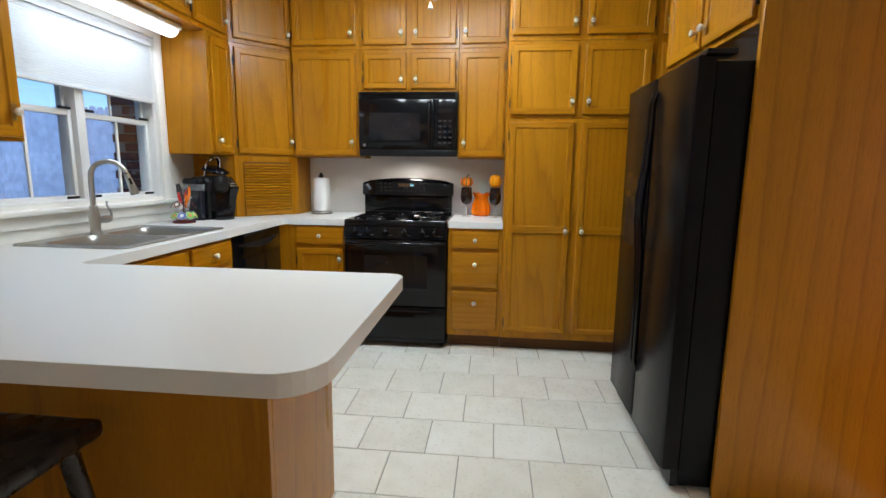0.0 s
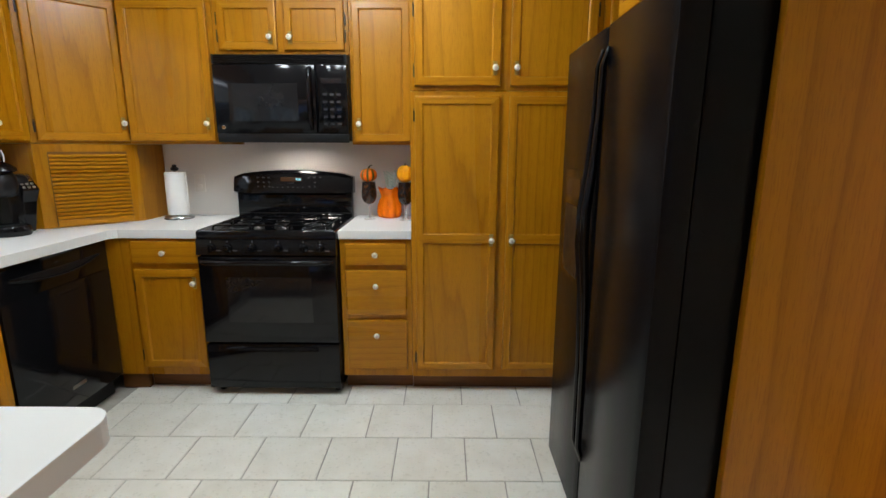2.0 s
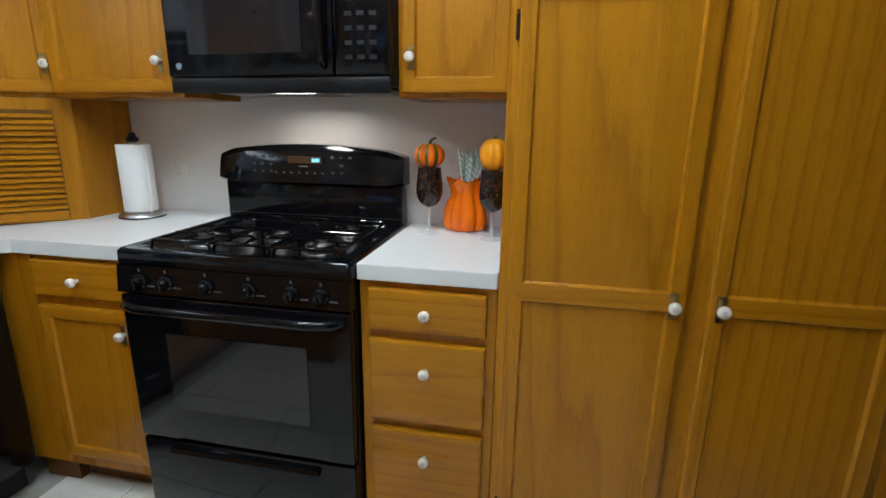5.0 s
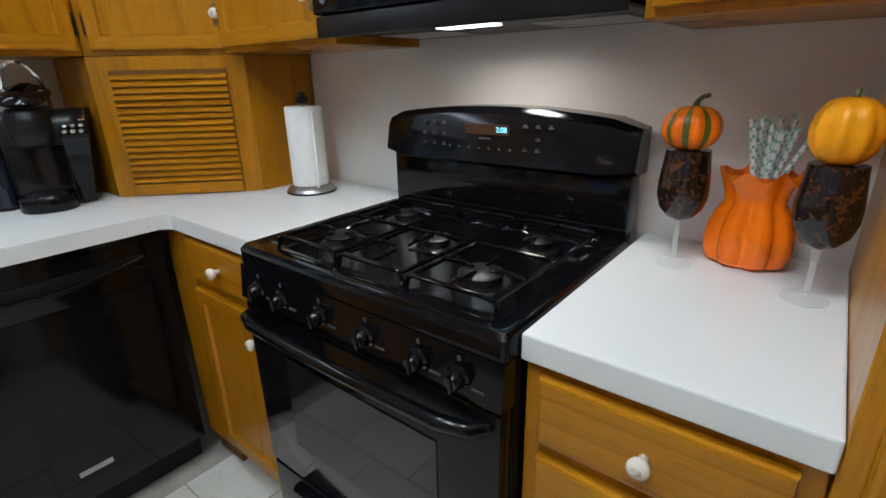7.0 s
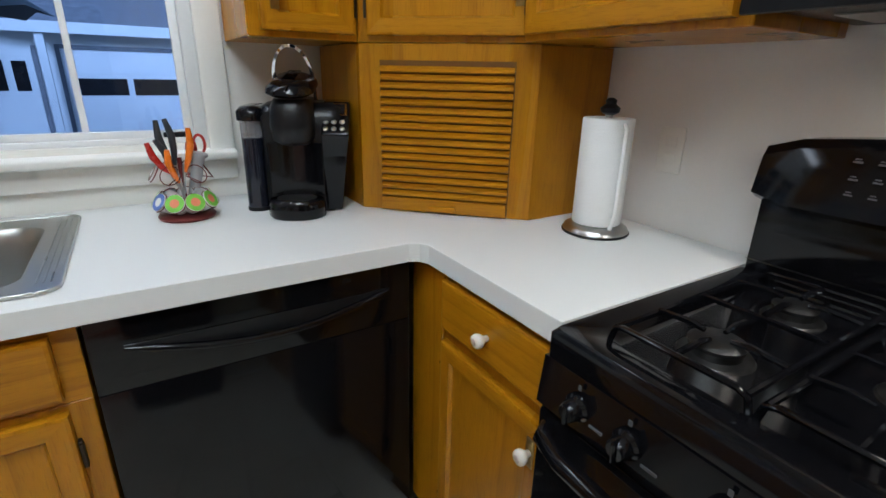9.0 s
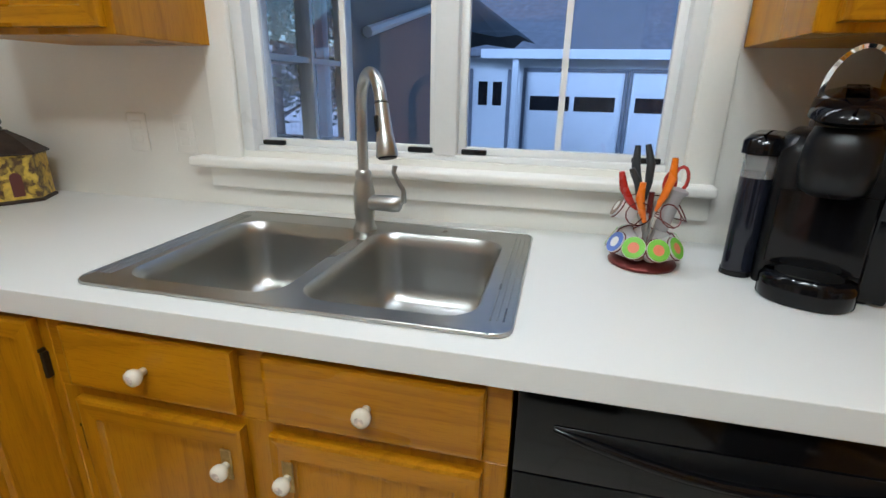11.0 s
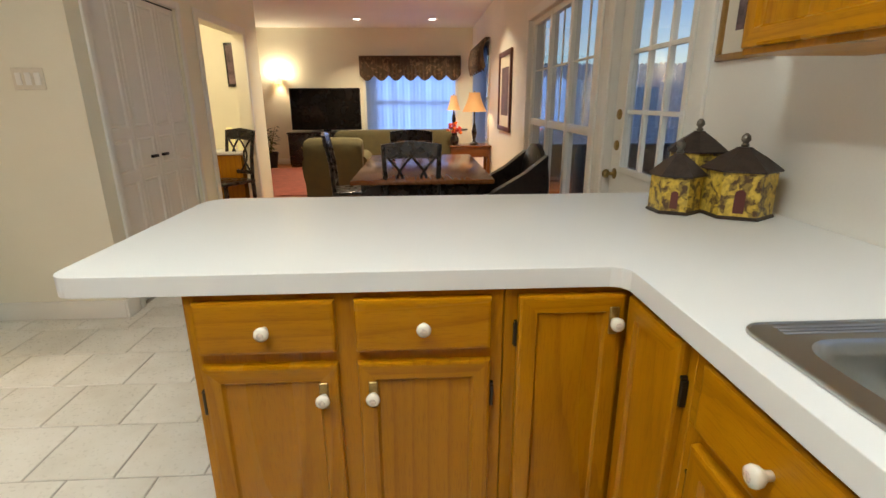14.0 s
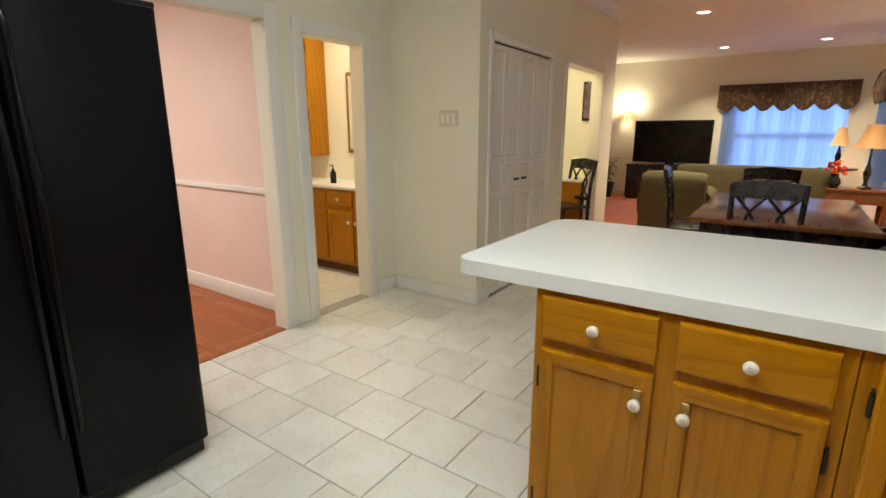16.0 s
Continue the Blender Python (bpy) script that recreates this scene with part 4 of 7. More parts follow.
tl = thing("tube_light", pose(0, 0, 0), "white fluorescent tube light under the top cabinet", "light")
boxpart("housing", (-0.70, -0.56, 5.55, 6.50, 2.195, 2.223), TRIM, tl, bevel=0.004)
bm = bmesh.new()
loft(bm, [[(-0.63 + 0.055 * math.cos(radians(a)), y, 2.194 + 0.045 * math.sin(radians(a))) for a in range(180, 361, 15)] for y in (5.57, 6.48)])
part("diffuser", bm, glowing("tube_diffuser", (0.95, 0.98, 1.0), 3.2), tl, "lit white diffuser", 50)


def casing(name, axis, at, a0, a1, z1, side, w=0.075, t=0.018, label="white painted door casing"):
    """Trim round an opening, on one face of a wall."""
    c = thing(name, pose(0, 0, 0), label, "trim")
    tagged(c, kind="structure")
    lo, hi = (at - t, at - 0.0005) if side < 0 else (at + 0.0005, at + t)
    for p, q, r, s in ((a0 - w, a0, 0, z1 + w), (a1, a1 + w, 0, z1 + w), (a0, a1, z1, z1 + w)):
        boxpart("casing_board", (lo, hi, p, q, r, s) if axis == "y" else (p, q, lo, hi, r, s), TRIM, c, bevel=0.005)
    return c


casing("trim", "y", 3.05, 4.28, 5.33, 2.0, -1, 0.10)
casing("trim", "y", 3.05, 3.44, 3.99, 1.97, -1, 0.085)
casing("trim", "y", 2.225, 1.80, 2.92, 2.0, -1, 0.055)
casing("trim", "y", 2.225, 0.30, 1.42, 2.0, -1, 0.07)
casing("trim", "y", -0.80, 3.02, 3.98, 2.06, 1, 0.08)
casing("trim", "y", -0.80, 0.72, 2.74, 2.08, 1, 0.09)
for b in ((2.226, 3.03, 3.1005, 3.118, 0, 0.12), (3.031, 3.0495, 3.12, 3.35, 0, 0.12), (2.207, 2.2245, 2.98, 3.118, 0, 0.12), (3.17, 5.9, 4.0905, 4.108, 0, 0.13), (2.35, 4.99, -4.7995, -4.78, 0, 0.12), (-0.79, 2.35, -4.7995, -4.78, 0, 0.12), (2.35, 3.04, -0.0995, -0.08, 0, 0.11)):
    tagged(boxpart("baseboard", b, TRIM, bevel=0.006), "white painted baseboard along the wall", "baseboard", kind="structure")
cr = tagged(boxpart("chair_rail", (3.17, 5.9, 4.0905, 4.112, 0.90, 0.942), TRIM, bevel=0.006), "white chair rail on the pink wall", "trim", kind="structure")
CROWN = bmesh.new()
loft(CROWN, [[(2.2245, y, CEIL - 0.12), (2.21, y, CEIL - 0.11), (2.17, y, CEIL - 0.04), (2.15, y, CEIL - 0.0005), (2.2245, y, CEIL - 0.0005)] for y in (-0.22, 2.98)])
tagged(part("crown_moulding", CROWN, TRIM), "white crown moulding under the ceiling", "trim", kind="structure")


def panel_leaf(w, h, rows, cols, thick=0.034):
    """A painted door leaf with sunk and raised panels on its face (local -y)."""
    bm = bmesh.new()
    box(bm, 0, w, 0, thick, 0, h)
    zs = [0] + rows
    face = [f for f in bm.faces if f.normal.y < -0.9]
    for z in rows[:-1]:
        bmesh.ops.bisect_plane(bm, geom=bm.faces[:] + bm.edges[:] + bm.verts[:], plane_co=(0, 0, z * h), plane_no=(0, 0, 1))
    for c in range(1, cols):
        bmesh.ops.bisect_plane(bm, geom=bm.faces[:] + bm.edges[:] + bm.verts[:], plane_co=(w * c / cols, 0, 0), plane_no=(1, 0, 0))
    fs = [f for f in bm.faces if f.normal.y < -0.9]
    bmesh.ops.inset_individual(bm, faces=fs, thickness=0.05, depth=0)
    bmesh.ops.inset_individual(bm, faces=fs, thickness=0.012, depth=-0.010)
    bmesh.ops.inset_individual(bm, faces=fs, thickness=0.02, depth=0.007)
    return bm


bf = thing("bifold_door", pose(2.245, 2.918, 0.012, 0, 0, -90), "white panelled bifold closet door, closed", "door")
for i in range(4):
    lf = part("leaf", panel_leaf(0.272, 1.975, [0.42, 0.56, 1.0], 1), TRIM, bf)
    lf.location = (0.005 + 0.278 * i, 0, 0)
    if i in (1, 2):
        hx = 0.20 if i == 1 else 0.07
        boxpart("handle", (hx - 0.04, hx + 0.04, -0.022, -0.001, 0.925, 0.945), BLACK_MATT, lf, "black door handle", 0.005)
boxpart("track", (0.0, 1.115, 0.0, 0.034, 1.977, 1.986), BLACK_MATT, bf)

ext = thing("door_1", pose(-0.845, 3.03, 0.006, 0, 0, 90), "white glazed outside door with brass locks, closed", "door")
tagged(ext, kind="structure")
DW_, DH_ = 0.94, 2.045
bm = bmesh.new()
for b in ((0, 0.155, 0, 0.045, 0, DH_), (DW_ - 0.155, DW_, 0, 0.045, 0, DH_), (0.155, DW_ - 0.155, 0, 0.045, DH_ - 0.16, DH_), (0.155, DW_ - 0.155, 0, 0.045, 0, 0.92)):
    box(bm, *b, 0.002, 1)
part("door_leaf", bm, TRIM, ext)
boxpart("lower_panel", (0.20, DW_ - 0.20, -0.008, 0.001, 0.18, 0.80), TRIM, ext, bevel=0.006)
for b in ((0.13, 0.165, -0.012, 0.0, 0.895, DH_ - 0.135), (DW_ - 0.165, DW_ - 0.13, -0.012, 0.0, 0.895, DH_ - 0.135), (0.165, DW_ - 0.165, -0.012, 0.0, 0.895, 0.93), (0.165, DW_ - 0.165, -0.012, 0.0, DH_ - 0.17, DH_ - 0.135)):
    boxpart("glazing_bead", b, TRIM, ext, bevel=0.003)
for i in (1, 2):
    x = 0.155 + (DW_ - 0.31) * i / 3
    boxpart("muntin", (x - 0.011, x + 0.011, 0.004, 0.034, 0.92, DH_ - 0.16), TRIM, ext)
for i in (1, 2):
    z = 0.92 + (DH_ - 1.08) * i / 3
    boxpart("muntin", (0.155, DW_ - 0.155, 0.006, 0.032, z - 0.011, z + 0.011), TRIM, ext)
pane((0.155, DW_ - 0.155, 0.017, 0.021, 0.92, DH_ - 0.16), ext)
part("door_knob", turned(bmesh.new(), [(0.032, 0), (0.032, 0.006), (0.012, 0.012), (0.012, 0.035), (0.026, 0.045), (0.028, 0.06), (0.018, 0.072)], pose(0.075, 0.0, 0.875, 90), 16), BRASS, ext, "aged brass knob", 50)
for z in (1.045, 1.225):
    part("deadbolt", turned(bmesh.new(), [(0.030, 0), (0.030, 0.008), (0.022, 0.014), (0.010, 0.016)], pose(0.075, 0.0, z, 90), 16), BRASS, ext, "aged brass deadbolt", 50)


def glazed_wall():
    w = thing("window_2", pose(0, 0, 0), "tall white multi-pane window wall beside the door", "window")
    tagged(w, kind="structure")
    y0, y1, z0, z1 = 0.72, 2.74, 0.36, 2.08
    for y in (y0 + 0.03, y0 + 0.70, y0 + 1.32, y1 - 0.03):
        boxpart("window_frame", (-0.90, -0.83, y - 0.03, y + 0.03, z0, z1), TRIM, w, bevel=0.003)
    for a, b in ((y0 + 0.06, y0 + 0.67), (y0 + 0.73, y0 + 1.29), (y0 + 1.35, y1 - 0.06)):
        for z, t in ((z0 + 0.025, 0.025), (1.10, 0.03), (z1 - 0.025, 0.025)):
            boxpart("window_rail", (-0.895, -0.835, a, b, z - t, z + t), TRIM, w, bevel=0.003)
        m = (a + b) / 2
        boxpart("muntin", (-0.872, -0.858, m - 0.008, m + 0.008, 1.13, z1 - 0.05), TRIM, w)
        boxpart("muntin", (-0.873, -0.857, a, b, 1.59, 1.606), TRIM, w)
        pane((-0.866, -0.862, a, b, z0 + 0.05, 1.07), w)
        pane((-0.867, -0.863, a, b, 1.13, z1 - 0.05), w)


glazed_wall()
sw = thing("light_switch", pose(2.49, 3.1005, 1.44, 0, 0, 180), "cream triple light switch plate on the wall", "switch")
boxpart("plate", (-0.085, 0.085, -0.007, 0, -0.058, 0.058), CERAMIC, sw, bevel=0.004)
for x in (-0.05, 0.0, 0.05):
    boxpart("rocker", (x - 0.016, x + 0.016, -0.011, -0.0065, -0.033, 0.033), TRIM, sw, bevel=0.002)
for x, y, m in ((0.06, 7.4995, pose(0.10, 7.4995, 1.17)), (0, 0, pose(-0.7995, 4.93, 1.17, 0, 0, 90)), (0, 0, pose(-0.7995, 5.10, 1.17, 0, 0, 90))):
    o = thing("power_outlet", m, "white wall power outlet on the backsplash", "outlet")
    boxpart("plate", (-0.035, 0.035, -0.004, 0, -0.058, 0.058), OFF_WHITE, o, bevel=0.003)
    for z in (-0.022, 0.022):
        boxpart("socket", (-0.016, 0.016, -0.0055, -0.0035, z - 0.013, z + 0.013), OFF_WHITE, o, bevel=0.002)


# ---- things on the counters ----
GOURD_ORANGE = mottled("orange_gourd_skin", (0.82, 0.165, 0.0), 0.35, amount=0.25, scale=18, Specular_IOR_Level=0.25)
GOURD_GREEN = mottled("green_gourd_stripe", (0.085, 0.11, 0.012), 0.4, amount=0.4, scale=30)
GOURD_YELLOW = mottled("yellow_gourd_skin", (0.86, 0.340, 0.0), 0.38, amount=0.15, scale=14, Specular_IOR_Level=0.25)
STEM = mottled("dry_stem", (0.10, 0.11, 0.03), 0.7, amount=0.4, scale=40)
ORANGE_GLAZE = mottled("orange_glaze", (0.95, 0.180, 0.0), 0.12, amount=0.10, scale=20, bump=0.03, Specular_IOR_Level=0.35)
PAPER = mottled("paper_towel", (0.82, 0.81, 0.79), 0.9, amount=0.02, scale=30, fine=300, bump=0.4)
CLEAR = material("clear_stem_glass", (0.86, 0.87, 0.86), 0.04, Alpha=0.26, Specular_IOR_Level=0.8)


def veined(name, dark, vein, scale=30.0, rough=0.12):
    m = material(name, dark, rough)
    vec, rnd = coords(m)
    n1 = nd(m, "ShaderNodeTexNoise", Scale=scale, Detail=6.0, Roughness=0.7, Distortion=1.2)
    wire(m, vec, n1.inputs["Vector"])
    wire(m, ramp(m, n1.outputs[0], [(0.54, dark), (0.60, vein), (0.66, dark)]), m.node_tree.nodes["Principled BSDF"].inputs["Base Color"])
    return m


POTPOURRI = veined("dark_potpourri_behind_glass", (0.014, 0.009, 0.008), (0.11, 0.035, 0.005), 60.0)


def gourd(bm, r, h, m, ribs=10, n=40, rows=12, depth=0.07):
    loops = []
    for j in range(rows + 1):
        a = math.pi * (0.06 + 0.88 * j / rows)
        loops.append([])
        for i in range(n):
            t = 2 * math.pi * i / n
            rr = r * math.sin(a) ** 0.75 * (1 - depth * (0.5 + 0.5 * math.cos(ribs * t)))
            loops[-1].append(m @ Vector((rr * math.cos(t), rr * math.sin(t), -h / 2 * math.cos(a))))
    loft(bm, loops)
    return bm


def goblet(x, y, label):
    g = thing("goblet", pose(x, y, CT + 0.001), label, "glass", "goblets on the counter")
    part("foot", turned(bmesh.new(), [(0.036, 0.0), (0.036, 0.002), (0.020, 0.005), (0.008, 0.010), (0.0055, 0.02), (0.005, 0.06), (0.006, 0.085), (0.010, 0.095)], None, 24), CLEAR, g, "clear glass stem and foot", 60)
    part("bowl", turned(bmesh.new(), [(0.010, 0.0952), (0.026, 0.103), (0.040, 0.120), (0.047, 0.145), (0.047, 0.170), (0.043, 0.205), (0.040, 0.235)], None, 28), POTPOURRI, g, "glass bowl filled with dark potpourri", 60)
    return g


g1 = goblet(1.245, 7.32, "stemmed goblet filled with dark potpourri beside the range")
g2 = goblet(1.475, 7.27, "stemmed goblet filled with dark potpourri beside the pantry")
p1 = thing("gourd", pose(1.245, 7.32, CT + 0.237), "small orange gourd with green stripes on a goblet", "gourd")
bm = gourd(bmesh.new(), 0.054, 0.082, pose(0, 0, 0.0395), 8, 48, 12, 0.15)
for f in bm.faces:
    c = f.calc_center_median()
    if len(f.verts) == 4 and int((math.atan2(c.y, c.x) / (2 * math.pi) * 48) % 48) % 6 in (0, 5):
        f.material_index = 1
part("skin", bm, [GOURD_ORANGE, GOURD_GREEN], p1, smooth=60)
part("stem", tube(bmesh.new(), [(0, 0, 0.076), (0.003, 0, 0.088), (0.010, 0, 0.096), (0.023, 0, 0.100)], [0.007, 0.005, 0.004, 0.004], 8), STEM, p1, smooth=60)
p2 = thing("gourd", pose(1.475, 7.27, CT + 0.237), "plain yellow-orange gourd on a goblet", "gourd")
part("skin", gourd(bmesh.new(), 0.049, 0.104, pose(0, 0, 0.050), 9, 48, 12, 0.10), GOURD_YELLOW, p2, smooth=60)
part("stem", tube(bmesh.new(), [(0, 0, 0.097), (0.001, 0, 0.105), (0.003, 0.002, 0.113)], [0.006, 0.004, 0.003], 8), GOURD_GREEN, p2, smooth=60)

ow = thing("pumpkin_vase", pose(1.362, 7.405, CT + 0.001), "glossy orange ribbed pumpkin-shaped ceramic vase with pointed rim", "vase")
bm = bmesh.new()
lo = []
for j, (r, z) in enumerate([(0.058, 0.0), (0.074, 0.008), (0.082, 0.035), (0.080, 0.075), (0.068, 0.110), (0.055, 0.130), (0.058, 0.152), (0.066, 0.172), (0.073, 0.186)]):
    lo.append([])
    for i in range(72):
        t = 2 * math.pi * i / 72
        ear = (0.011 * math.cos(7 * t) + 0.004 * math.sin(4 * t) if j == 8 else 0.004 * math.cos(7 * t) if j == 7 else 0)
        rr = r * (1 - (0.17 if j < 5 else 0.10) * (0.5 + 0.5 * math.cos(8 * t)) ** 2)
        lo[-1].append((rr * math.cos(t), rr * 0.8 * math.sin(t), z + ear))
for r, z in ((0.058, 0.185), (0.044, 0.15), (0.04, 0.12)):
    lo.append([(r * math.cos(2 * math.pi * i / 72), r * 0.8 * math.sin(2 * math.pi * i / 72), z) for i in range(72)])
part("body", loft(bm, lo, True, True), ORANGE_GLAZE, ow, smooth=60)
STRAW_W, STRAW_G = mottled("white_paper_straw", (0.82, 0.85, 0.81), 0.7, amount=0.05), mottled("green_straw_stripe", (0.30, 0.52, 0.42), 0.7, amount=0.1)
rng = random.Random(5)
for i in range(13):
    a, sp = rng.uniform(0, 6.28), rng.uniform(0.004, 0.03)
    base = Vector((sp * math.cos(a) * 0.6, sp * math.sin(a) * 0.6, 0.125))
    tip = Vector((base.x * 3.6 + rng.uniform(-0.02, 0.035), base.y * 1.2, rng.uniform(0.265, 0.30)))
    st = thing("paper_straw", pose(1.362, 7.405, CT + 0.001), "green and white striped paper straw in the vase", "straw", "straws in the orange vase")
    bm = bmesh.new()
    tube(bm, [base.lerp(tip, k / 24) for k in range(25)], 0.0052, 6)
    bm.faces.ensure_lookup_table()
    for k, f in enumerate(bm.faces):
        if len(f.verts) == 4 and ((k // 6) + (k % 6) // 2) % 3 == 0:
            f.material_index = 1
    part("tube", bm, [STRAW_W, STRAW_G], st, smooth=80)

pt = thing("paper_towel_holder", pose(0.036, 7.325, CT + 0.001), "paper towel roll on an upright steel holder", "paper towel")
part("base", turned(bmesh.new(), [(0.082, 0), (0.084, 0.006), (0.080, 0.016), (0.070, 0.022), (0.02, 0.024)], None, 32), STEEL, pt, "round brushed steel base", 40)
part("base_ring", turned(bmesh.new(), [(0.085, 0.0), (0.0865, 0.003), (0.085, 0.006)], None, 32), BLACK_MATT, pt)
part("roll", turned(bmesh.new(), [(0.020, 0.026), (0.060, 0.026), (0.062, 0.03), (0.062, 0.285), (0.060, 0.289), (0.020, 0.289)], None, 36), PAPER, pt, "white paper towel roll", 40)
part("rod", tube(bmesh.new(), [(0, 0, 0.02), (0, 0, 0.30)], 0.008, 10), STEEL, pt)
part("finial", turned(bmesh.new(), [(0.010, 0.296), (0.022, 0.302), (0.024, 0.312), (0.012, 0.322), (0.014, 0.33), (0.006, 0.336)], None, 16), BLACK_MATT, pt, "dark turned finial", 50)
part("tension_arm", tube(bmesh.new(), [(0.062, -0.02, 0.02), (0.074, -0.022, 0.06), (0.074, -0.022, 0.27), (0.066, -0.02, 0.28)], 0.005, 8), PAPER, pt)


def coffee_maker():
    g = thing("coffee_maker", pose(-0.552, 6.712, CT + 0.001, 0, 0, 66), "black single-serve pod coffee maker on the counter", "coffee maker")
    bm = bmesh.new()
    lo = [rounded(-0.078, x1, y0, 0.155, 0.03, z, 5) for z, x1, y0 in ((0.0, 0.115, -0.05), (0.01, 0.118, -0.052), (0.10, 0.126, -0.054), (0.20, 0.138, -0.058), (0.262, 0.142, -0.058), (0.288, 0.140, -0.045))] + [rounded(-0.062, 0.120, -0.02, 0.14, 0.03, 0.300, 5)]
    part("body", loft(bm, lo), BLACK_MATT, g, smooth=50)
    # the tray stands out under the spout
    part("drip_tray", loft(bmesh.new(), [rounded(-0.060 - s, 0.086 + s, -0.150 - s, -0.04, 0.062, z, 6) for z, s in ((0.0, 0.0), (0.006, 0.003), (0.040, 0.003), (0.050, -0.003))]), BLACK, g, "glossy rounded drip tray", 50)
    part("tray_grille", loft(bmesh.new(), [rounded(-0.040, 0.066, -0.130, -0.058, 0.034, z, 5) for z in (0.0503, 0.0520)]), DULL, g)
    part("mug_bay", loft(bmesh.new(), [rounded(-0.062, 0.088, -0.064, -0.05, 0.006, z, 3) for z in (0.053, 0.195)]), BLACK, g, "dark glossy mug bay", 40)
    part("brew_head", loft(bmesh.new(), [[(p[0], p[1], z) for p in rounded(-0.045 + s, 0.071 - s, -0.125 + s * 1.4, 0.08, 0.045 - s * 0.3, 0, 6)] for z, s in ((0.192, 0.022), (0.205, 0.006), (0.245, 0.0), (0.292, 0.004), (0.312, 0.012))]), BLACK_MATT, g, "rounded black brew head", 50)
    part("lid", loft(bmesh.new(), [[(p[0], p[1], z + (p[1] + 0.10) * 0.16) for p in rounded(-0.049 + s, 0.075 - s, -0.138 + s, 0.085 - s, 0.058 - s * 0.5, 0, 6)] for z, s in ((0.318, 0.012), (0.326, 0.0), (0.338, 0.002), (0.352, 0.018), (0.360, 0.040))]), BLACK, g, "domed glossy lid", 50)
    hd = bmesh.new()
    rows = []
    for k in range(19):
        a = radians(180 * k / 18)
        u, v = -math.cos(a), math.sin(a)
        w = 0.007 + 0.009 * v
        c = Vector((0.013 + 0.052 * u, 0.01 - 0.035 * v, 0.355 + 0.088 * v))
        n = Vector((u, 0, v * 0.9))
        rows.append([c + n * 0.004 + Vector((0, w, 0)), c + n * 0.004 - Vector((0, w, 0)), c - n * 0.004 - Vector((0, w, 0)), c - n * 0.004 + Vector((0, w, 0))])
    first = [[p + Vector((-0.002, 0.01, -0.05)) for p in rows[0]]]
    last = [[p + Vector((0.002, 0.01, -0.05)) for p in rows[-1]]]
    part("handle", loft(hd, first + rows + last), CHROME, g, "broad arched chrome lift handle", 50)
    tank_m = material("smoky_tank_plastic", (0.012, 0.014, 0.024), 0.10, Transmission_Weight=0.12)
    rv = part("water_tank", loft(bmesh.new(), [rounded(-0.136, -0.0785, -0.045, 0.145, 0.026, z, 5) for z in (0.012, 0.03, 0.205)]), tank_m, g, "smoky dark water tank", 50)
    part("tank_top", loft(bmesh.new(), [rounded(-0.136, -0.0785, -0.045, 0.145, 0.026, z, 5) for z in (0.2055, 0.250)]), material("clear_tank_plastic", (0.75, 0.78, 0.82), 0.08, Transmission_Weight=0.85), rv, "clear empty top of the tank", 50)
    part("tank_lid", loft(bmesh.new(), [rounded(-0.142 + s, -0.071 - s, -0.052 + s, 0.150 - s, 0.028, z, 5) for z, s in ((0.252, 0.0), (0.276, 0.0), (0.288, 0.010))]), BLACK, rv, smooth=50)
    part("tank_foot", loft(bmesh.new(), [rounded(-0.138, -0.0785, -0.045, 0.145, 0.026, z, 4) for z in (0.0, 0.011)]), BLACK_MATT, rv)
    cp = bmesh.new()
    loft(cp, [[(x - (0.03 if x > 0.1 else 0), -0.052, 0.004), (x - (0.01 if x > 0.1 else 0), -0.066, 0.16), (x, -0.086, 0.222), (x, -0.002, 0.302), (x, 0.10, 0.304), (x - (0.03 if x > 0.1 else 0), 0.10, 0.004)] for x in (0.086, 0.162)])
    c = softened(part("control_pod", cp, BLACK, g), 0.005)
    slope = Matrix.Translation((0.12, -0.086, 0.222)) @ Matrix.Rotation(math.atan2(0.080, 0.084), 4, "X")
    for i in range(3):
        for j in range(2):
            part("button", turned(bmesh.new(), [(0.0075, 0.0), (0.0075, 0.003), (0.005, 0.005)], slope @ pose(-0.022 + 0.022 * i, 0.018 + 0.024 * j, 0), 12), NICKEL, c, "small silver button", 50)
    bm = box(bmesh.new(), -0.034, 0.034, 0.062, 0.108, 0.0003, 0.004, 0.0015, 1)
    bmesh.ops.transform(bm, matrix=slope, verts=bm.verts)
    sc = part("display_frame", bm, CHROME, c, "silver display frame")
    bm = box(bmesh.new(), -0.029, 0.029, 0.067, 0.103, 0.0042, 0.005)
    bmesh.ops.transform(bm, matrix=slope, verts=bm.verts)
    part("display", bm, DARK_GLASS, sc)
    return g


coffee_maker()


